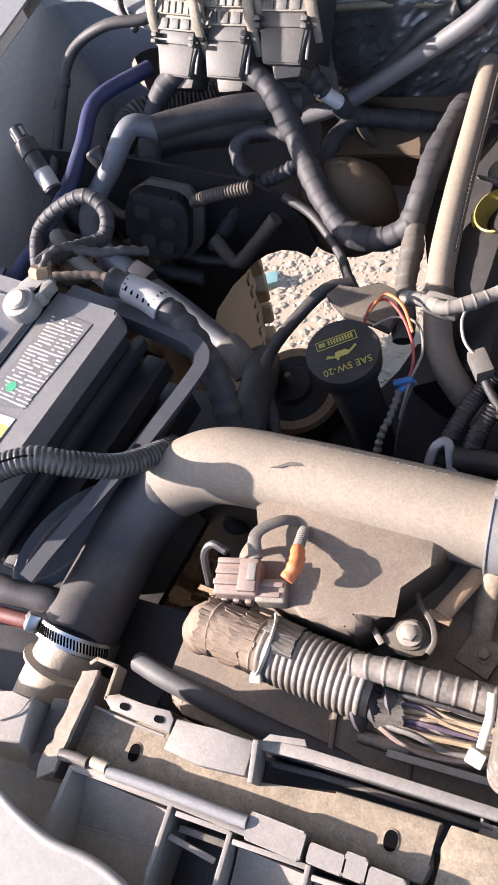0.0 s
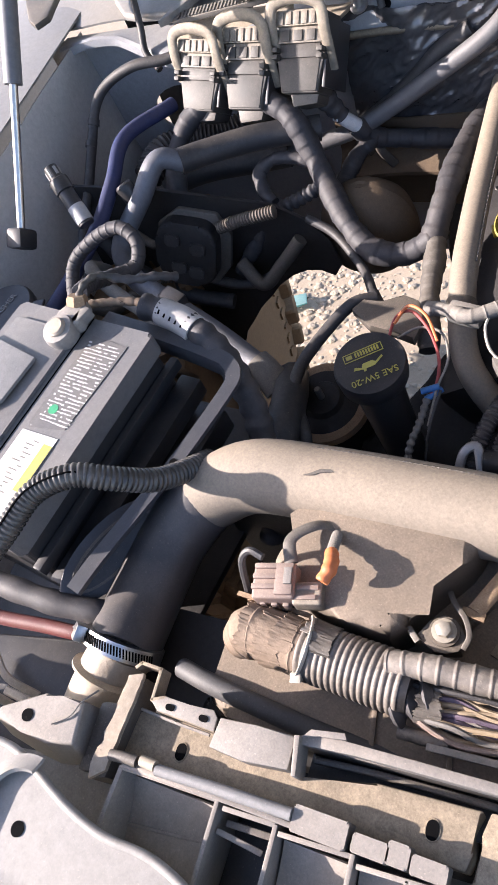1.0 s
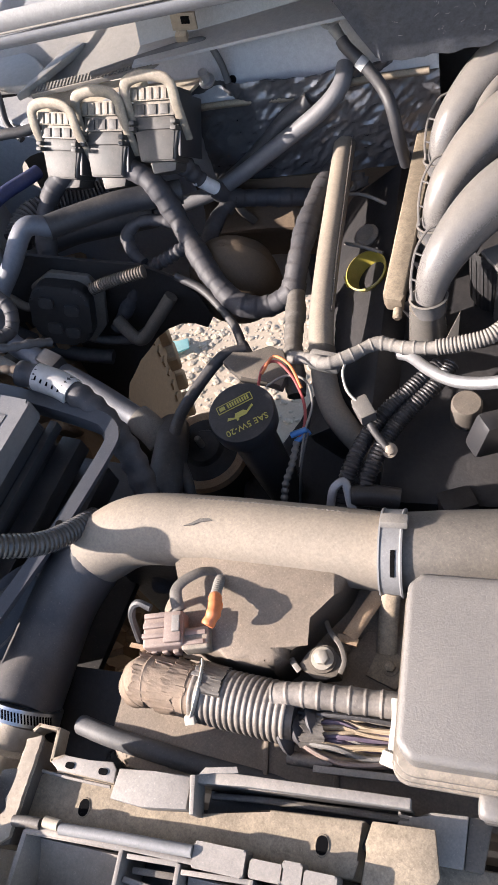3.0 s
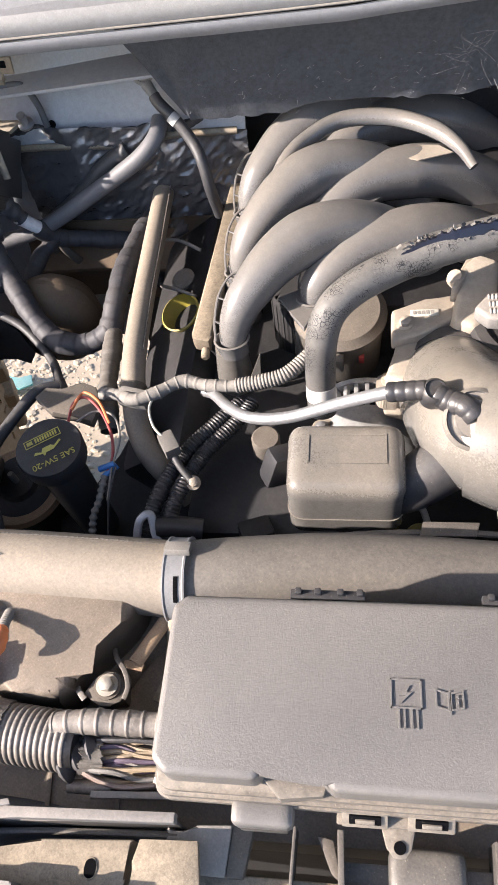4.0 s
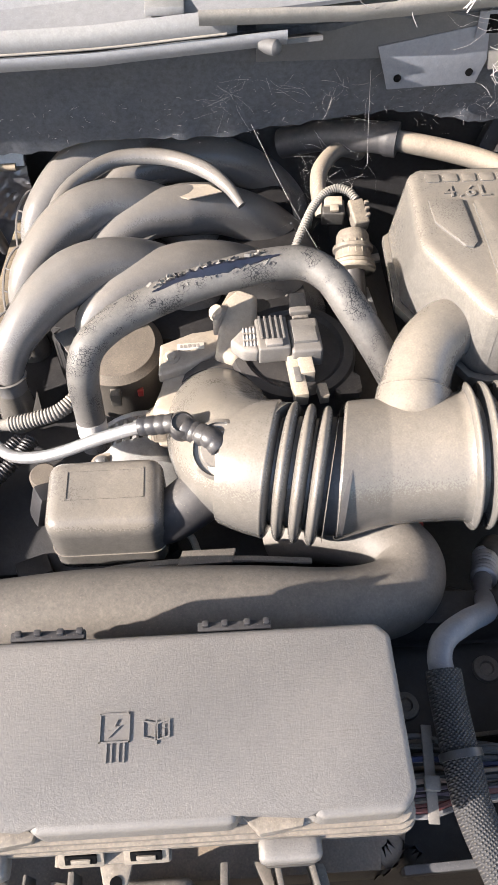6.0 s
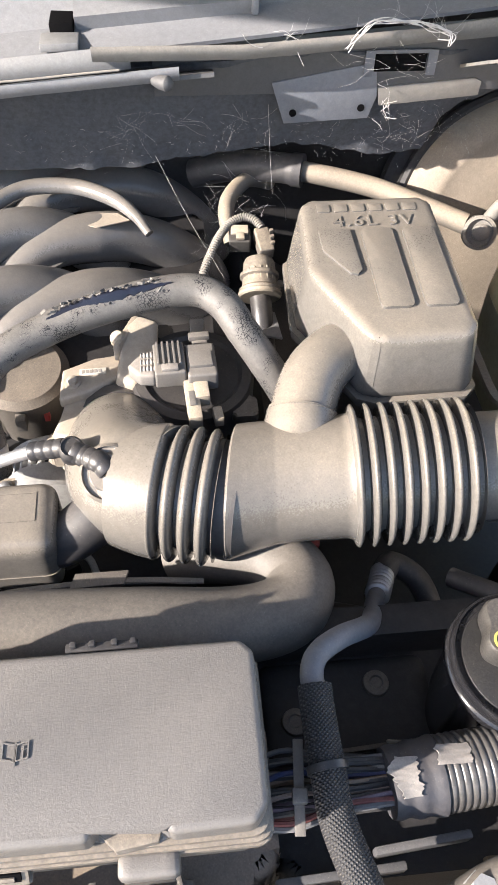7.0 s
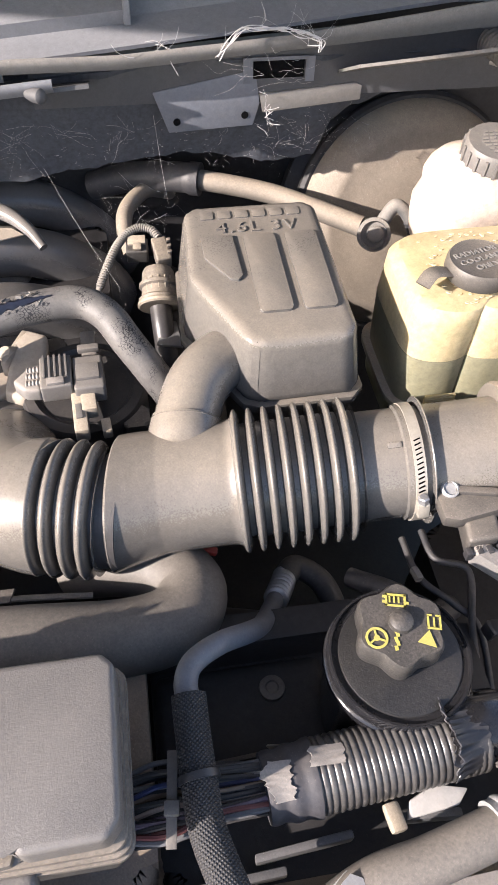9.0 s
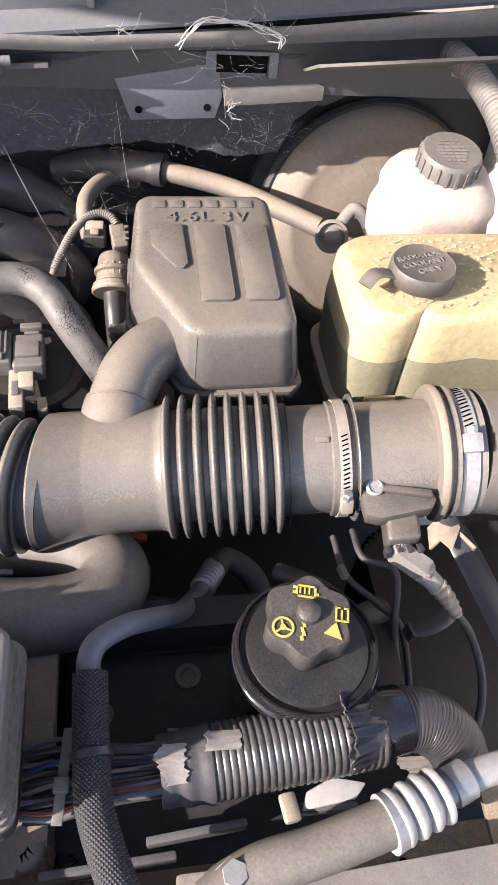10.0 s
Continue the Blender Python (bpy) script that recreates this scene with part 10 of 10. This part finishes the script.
# ---- wiring from the fuse box to the driver's side ----
def loom_right():
    th = thing("wiring_loom", (0.56, 0.275, 0.93), "fat shiny corrugated wiring loom with torn tape", "wiring loom")
    part("conduit", sweep([(0.508, 0.272, 0.958), (0.55, 0.275, 0.959), (0.60, 0.279, 0.960), (0.632, 0.282, 0.960)], ribs(0.0258, 0.0012, 0.0050, 0.86), 30, 10, step=0.0007), M_SHINY, th, "split black corrugated conduit")
    part("taped_joint", sweep([(0.612, 0.284, 0.961), (0.632, 0.286, 0.962), (0.650, 0.288, 0.960)], lambda u, s: 0.0268 - 0.0026 * u, 26, 8), M_RESV, th)
    part("conduit_tail", sweep([(0.640, 0.287, 0.960), (0.668, 0.287, 0.955), (0.692, 0.276, 0.940), (0.705, 0.262, 0.91)], ribs(0.0232, 0.0004, 0.0028, 0.8), 26, 10, step=0.0005), M_BLACK, th)
    part("taped_collar", sweep([(0.476, 0.270, 0.957), (0.490, 0.271, 0.957), (0.512, 0.272, 0.958)], lambda u, s: 0.0232 + 0.003 * u + 0.0007 * math.sin(u * 15), 26, 10), M_TAPE, th, "black tape collar under grey peeling tape")
    part("peeling_tape", ragged_band(0.484, 0.508, 0.2708, 0.957, 0.0264, -70, -5, 12, 0.002, 0.0045), M_PLUGTOP, th, "tan torn paper tape")
    part("tape_flap", ragged_band(0.508, 0.530, 0.2725, 0.958, 0.0268, 62, 92, 6, 0.002), M_GREYRAIL, th, "scrap of grey tape")
    part("torn_tape", ragged_band(0.606, 0.632, 0.281, 0.960, 0.0270, -70, 160, 7, 0.006, 0.0035, (0.15, 0)), M_BLACK, th, "torn black tape with a lifted edge")
    part("torn_tape", ragged_band(0.602, 0.611, 0.280, 0.960, 0.0275, 20, 130, 8, 0.009, 0.003), M_TAPE, th)
    part("peeling_tape", ragged_band(0.479, 0.495, 0.2705, 0.957, 0.0266, 70, 125, 9, 0.002, 0.0045), M_GREYRAIL, th, "bleached cloth tape")
    part("curled_scrap", ragged_band(0.655, 0.675, 0.262, 0.942, 0.0130, 170, 300, 10, 0.004, 0.003), M_GREY_PLASTIC, th)
    rnd = random.Random(9)
    cols = [M_BLACK, M_PIPE, M_REDBROWN, M_BLACK, M_WIRE_PURPLE, M_BLACK, M_PINK, M_BLACK, M_BLACK, M_BROWNTAPE, M_BLUE, M_BLACK, M_GREY_PLASTIC, M_BLACK]
    for k in range(30):
        y0, y1 = 0.250 + 0.042 * (k % 15) / 14, 0.256 + 0.030 * (k % 15) / 14
        z = 0.952 + 0.012 * (k // 15) + rnd.uniform(-0.003, 0.003)
        part("wire", sweep([(0.386, y0, z - 0.006), (0.41, y0 + rnd.uniform(-0.004, 0.004), z + rnd.uniform(-0.003, 0.004)), (0.445, (y0 + y1) / 2 + rnd.uniform(-0.003, 0.003), z + rnd.uniform(-0.002, 0.004)), (0.480, y1, z)], 0.0019, 6, 6), cols[k % 14], th)
    zt = part("zip_tie", obox((0.414, 0.270, 0.973), (0.007, 0.060, 0.002), (0, 0, -6), 0.0006), M_GREY_PLASTIC, th, "grey zip tie")
    part("zip_head", obox((0.4135, 0.263, 0.976), (0.010, 0.009, 0.006), (0, 0, -6), 0.001), M_GREY_PLASTIC, zt)


loom_right()


def ac_line():
    th = thing("refrigerant_line", (0.60, 0.21, 0.95), "tan dusted refrigerant hose with ribbed bright crimp", "hose")
    part("hose", sweep([(0.500, 0.190, 0.962), (0.535, 0.203, 0.968), (0.573, 0.209, 0.970), (0.615, 0.218, 0.972), (0.632, 0.222, 0.972)], 0.0155, 22, 10), M_RUBBER, th)
    part("crimp", sweep([(0.624, 0.220, 0.972), (0.648, 0.228, 0.973), (0.660, 0.232, 0.973)], ribs(0.0190, 0.0042, 0.0108, 0.86), 26, 10, step=0.0008), M_CRIMP, th, "bright ribbed crimp")
    part("pipe", sweep([(0.655, 0.231, 0.973), (0.680, 0.239, 0.974), (0.71, 0.245, 0.976), (0.78, 0.252, 0.98), (0.86, 0.25, 0.97)], 0.0105, 18, 8), M_CRIMP, th)
    part("crimp_cup", sweep([(0.6195, 0.2185, 0.972), (0.627, 0.2205, 0.972)], lambda u, s: 0.0192 - 0.0012 * u, 28, 4), M_CRIMP, th)
    part("collar", sweep([(0.668, 0.235, 0.973), (0.682, 0.240, 0.974)], 0.0135, 20, 4), M_ALU, th)
    part("fitting", lathe([(0.012, 0), (0.012, 0.020), (0.008, 0.022), (0.008, 0.028)], aim((0.517, 0.198, 0.955), (0.05, 0.1, 1)), 6), M_CRIMP, th)
    part("fitting_band", lathe([(0.0123, 0.006), (0.0123, 0.011), (0.012, 0.0112)], aim((0.517, 0.198, 0.955), (0.05, 0.1, 1)), 20), M_GREEN, th)


ac_line()
solo("grey_block", box((0.483, 0.186, 0.93), (0.507, 0.206, 0.972), 0.003), M_FUSEBASE, "dusty grey plastic block on the radiator support", "block")
channel([(0.55, 0.180), (0.735, 0.180), (0.735, 0.228), (0.55, 0.228)], 0.900, [(0.647, 0.204)], "radiator_support_driver", "tan dusted steel radiator support at the driver's side")
solo("support_bracket", prism([(0.705, 0.150), (0.745, 0.150), (0.752, 0.26), (0.712, 0.262)], 0.006, Matrix.Translation((0, 0, 0.915)), 0.002), M_STEEL_TAN, "tan steel bracket with holes by the headlamp", "bracket")
for rx, ry, w, tw in ((0.50, 0.236, 0.07, 4), (0.44, 0.222, 0.09, 2), (0.59, 0.242, 0.05, -4)):
    solo("support_strip", obox((rx, ry, 0.925), (w, 0.006, 0.014), (0, 0, tw), 0.002), M_SEALDARK, "dusty plastic strip on the radiator support", "strip", group="support strips")
solo("white_clip", obox((0.565, 0.243, 0.935), (0.012, 0.020, 0.008), (0, 10, 8), 0.003), M_TAN_PLASTIC, "yellowed plastic clip under the loom", "clip")
solo("foil_scrap", prism([(0.585, 0.236), (0.625, 0.240), (0.635, 0.250), (0.610, 0.256), (0.590, 0.248)], 0.006, pose(-0.012, 0.006, 0.935, 6, 3, 0), 0.002), M_TAG, "crumpled pale foil scrap under the loom", "scrap")


# ---- splash wall and dark parts low on the driver's side ----
BAFFLE = thing("radiator_baffle", (0.47, 0.35, 0.80), "dusty dark shroud corner beside the reservoir", "shroud")
part("panel", softbox((0.40, 0.31, 0.80), (0.555, 0.40, 0.862), 0.012), M_DARK, BAFFLE)
part("rib", obox((0.475, 0.318, 0.862), (0.13, 0.004, 0.008), (0, 0, 3), 0.001), M_BLACK_DUSTY, BAFFLE)
for bx, by in ((0.505, 0.372), (0.43, 0.345)):
    part("boss", lathe([(0.012, 0), (0.011, 0.004), (0.006, 0.005), (0.005, 0.003)], Matrix.Translation((bx, by, 0.8615)), 24), M_BLACK_DUSTY, BAFFLE)
solo("airbox", prism(rounded(0.74, 0.30, 0.97, 0.60, 0.03), 0.14, Matrix.Translation((0, 0, 0.58)), 0.012), M_DARK, "black plastic air filter housing", "air filter box")
th = thing("folded_bracket", (0.767, 0.48, 0.88), "pale dusty folded steel bracket beside the stay", "bracket")
part("face", prism([(0.753, 0.474), (0.758, 0.497), (0.778, 0.503), (0.780, 0.482), (0.764, 0.458)], 0.003, Matrix.Translation((0, 0, 0.898)), 0.0008), M_STRUT, th)
part("fold", obox((0.757, 0.484, 0.889), (0.003, 0.026, 0.020), (0, 14, -12), 0.0008), M_STRUT, th)
part("lip", obox((0.784, 0.470, 0.893), (0.004, 0.024, 0.014), (0, -20, 30), 0.001), M_PLUGTOP, th)
th = thing("retaining_arm", (0.735, 0.397, 0.87), "flat black plastic retaining arm on the sensor lead", "clip")
part("arm", sweep([(0.710, 0.392, 0.876), (0.725, 0.391, 0.880), (0.742, 0.397, 0.882), (0.753, 0.408, 0.880)], 0.0080, 10, 8, squash=0.3), M_BLACK, th)
part("hook", obox((0.7105, 0.391, 0.872), (0.006, 0.014, 0.014), (0, 10, 12), 0.0015), M_BLACK, th)
solo("support_stay", sweep([(0.770, 0.50, 0.90), (0.788, 0.44, 0.885), (0.803, 0.355, 0.875), (0.81, 0.27, 0.86)], 0.015, 10, 6, squash=0.35), M_TRAY, "dark flat metal stay", "bracket")
for pts, r in (([(0.60, 0.47, 0.86), (0.64, 0.43, 0.88), (0.67, 0.40, 0.84), (0.67, 0.36, 0.78)], 0.010), ([(0.55, 0.44, 0.78), (0.60, 0.42, 0.80), (0.68, 0.44, 0.80), (0.72, 0.46, 0.78)], 0.014), ([(0.46, 0.48, 0.78), (0.53, 0.45, 0.80), (0.60, 0.43, 0.76)], 0.018)):
    solo("coolant_hose", sweep(pts, r, 14, 8), M_RUBBER_DARK, "dark rubber hose low in the bay", "hose", group="low hoses")

for pts, r in (([(0.678, 0.50, 0.88), (0.682, 0.467, 0.88), (0.712, 0.452, 0.875), (0.701, 0.40, 0.86), (0.705, 0.36, 0.82)], 0.0034), ([(0.660, 0.50, 0.87), (0.664, 0.455, 0.87), (0.690, 0.425, 0.865), (0.712, 0.40, 0.85), (0.715, 0.33, 0.80)], 0.0034)):
    solo("bundle_hose", sweep(pts, r, 12, 8), M_RUBBER_DARK, "thin black hose low beside the airflow sensor", "hose", group="thin low hoses")
solo("line_clip", obox((0.657, 0.451, 0.885), (0.007, 0.014, 0.008), (0, 10, 12), 0.002), M_GREY_PLASTIC, "small grey clip on a thin hose", "clip")


# ---- cobwebs and lint on the cowl ----
def cobweb(name, n, centre, spread, length, r, seed, label, normal=(0, -1, 0.3), thick=3):
    """A tangle of fine pale strands lying on a surface."""
    rnd = random.Random(seed)
    nv = Vector(normal).normalized()
    bm = bmesh.new()
    for k in range(n):
        p = Vector((centre[0] + rnd.gauss(0, spread[0]), centre[1] + rnd.gauss(0, spread[1]), centre[2] + rnd.gauss(0, spread[2])))
        d = Vector((rnd.gauss(0, 1), rnd.gauss(0, 0.15), rnd.gauss(0, 0.6)))
        d = (d - nv * d.dot(nv)).normalized()
        pts = [p]
        for j in range(3):
            d = (d + Vector((rnd.gauss(0, 0.35), rnd.gauss(0, 0.1), rnd.gauss(0, 0.35)))).normalized()
            pts.append(pts[-1] + d * length * rnd.uniform(0.1, 0.5))
        sweep(pts, r * rnd.uniform(0.6, 1.3), 4, 4, bm=bm, caps=False)
    return solo(name, bm, M_ROPE, label, "cobweb", kind="stuff")


def felt_y(z):
    return 0.9475 - 0.035 * min(1, max(0, (z - 1.03) / 0.12)) - 0.008


for i, (x, z, n, sx, sz, ln) in enumerate(((0.31, 1.075, 22, 0.012, 0.010, 0.030), (0.40, 1.085, 16, 0.05, 0.006, 0.040), (0.55, 1.05, 18, 0.05, 0.015, 0.012), (0.62, 1.06, 16, 0.03, 0.015, 0.030))):
    cobweb("cobweb", n, (x, felt_y(z), z), (sx, 0.001, sz), ln, 0.00006, 20 + i, "fine pale cobweb strands on the cowl felt")


def matted_web():
    """A sagging rope of dusty silk along the cowl seal, with wisps."""
    rnd = random.Random(40)
    bm = bmesh.new()
    spine = [(0.524, 0.852, 1.190), (0.534, 0.853, 1.201), (0.545, 0.858, 1.212), (0.563, 0.858, 1.212), (0.587, 0.858, 1.210), (0.604, 0.857, 1.207), (0.621, 0.855, 1.201), (0.622, 0.853, 1.194), (0.611, 0.854, 1.197)]
    for k in range(7):
        pts = [(x + rnd.gauss(0, 0.0018), y + rnd.gauss(0, 0.0006), z + rnd.gauss(0, 0.0016)) for x, y, z in spine[rnd.randint(0, 2):len(spine) - rnd.randint(0, 2)]]
        sweep(pts, lambda u, s: 0.00016 + 0.0004 * abs(math.sin(s * 190 + k)), 5, 8, bm=bm, caps=False)
    for k in range(26):
        a = Vector(rnd.choice(spine))
        b = a + Vector((rnd.gauss(0, 0.012), rnd.uniform(-0.002, 0.01), rnd.uniform(-0.006, 0.024)))
        sweep([a, (a + b) / 2 + Vector((rnd.gauss(0, 0.003), 0, rnd.gauss(0, 0.003))), b], 0.00010, 4, 6, bm=bm, caps=False)
    return bm


solo("thick_cobweb", matted_web(), M_ROPE, "matted white cobweb on the cowl seal", "cobweb", kind="stuff")
cobweb("thick_cobweb", 9, (0.472, 0.872, 1.188), (0.010, 0.002, 0.002), 0.03, 0.00022, 41, "matted white cobweb on the cowl seal")
cobweb("thick_cobweb", 12, (0.582, 0.900, 1.105), (0.002, 0.001, 0.014), 0.012, 0.00025, 42, "white cobweb clot on the cowl felt")
cobweb("cobweb", 40, (0.44, 0.985, 0.96), (0.02, 0.02, 0.04), 0.04, 0.00008, 43, "fine cobweb behind the engine")
for a, b in (((0.335, 0.925, 1.048), (0.405, 0.82, 0.955)), ((0.462, 0.93, 1.10), (0.472, 0.93, 0.99))):
    mid = ((a[0] + b[0]) / 2, (a[1] + b[1]) / 2, (a[2] + b[2]) / 2 - 0.006)
    solo("web_strand", sweep([a, mid, b], 0.00014, 5, 8), M_ROPE, "single long cobweb strand by the cowl", "cobweb", group="long cobweb strands")


# lint and short threads over the whole felt and the cowl edge
for i, (x, z, n, sx, sz, ln, r) in enumerate(((0.30, 1.06, 60, 0.12, 0.020, 0.005, 0.00007), (0.52, 1.06, 80, 0.09, 0.020, 0.005, 0.00007), (0.64, 1.07, 50, 0.04, 0.02, 0.010, 0.00006), (0.12, 1.05, 30, 0.06, 0.02, 0.005, 0.00007))):
    cobweb("felt_lint", n, (x, felt_y(z), z), (sx, 0.0015, sz), ln, r, 60 + i, "pale lint caught on the cowl felt")
cobweb("cowl_wisps", 18, (0.585, 0.866, 1.172), (0.018, 0.010, 0.008), 0.035, 0.00008, 71, "torn cobweb wisps on the cowl panel edge", normal=(0, -0.4, 1))
cobweb("engine_wisps", 20, (0.395, 0.86, 0.985), (0.012, 0.03, 0.03), 0.05, 0.000035, 72, "thin cobweb wisps beside the manifold", normal=(1, 0, 0.2))
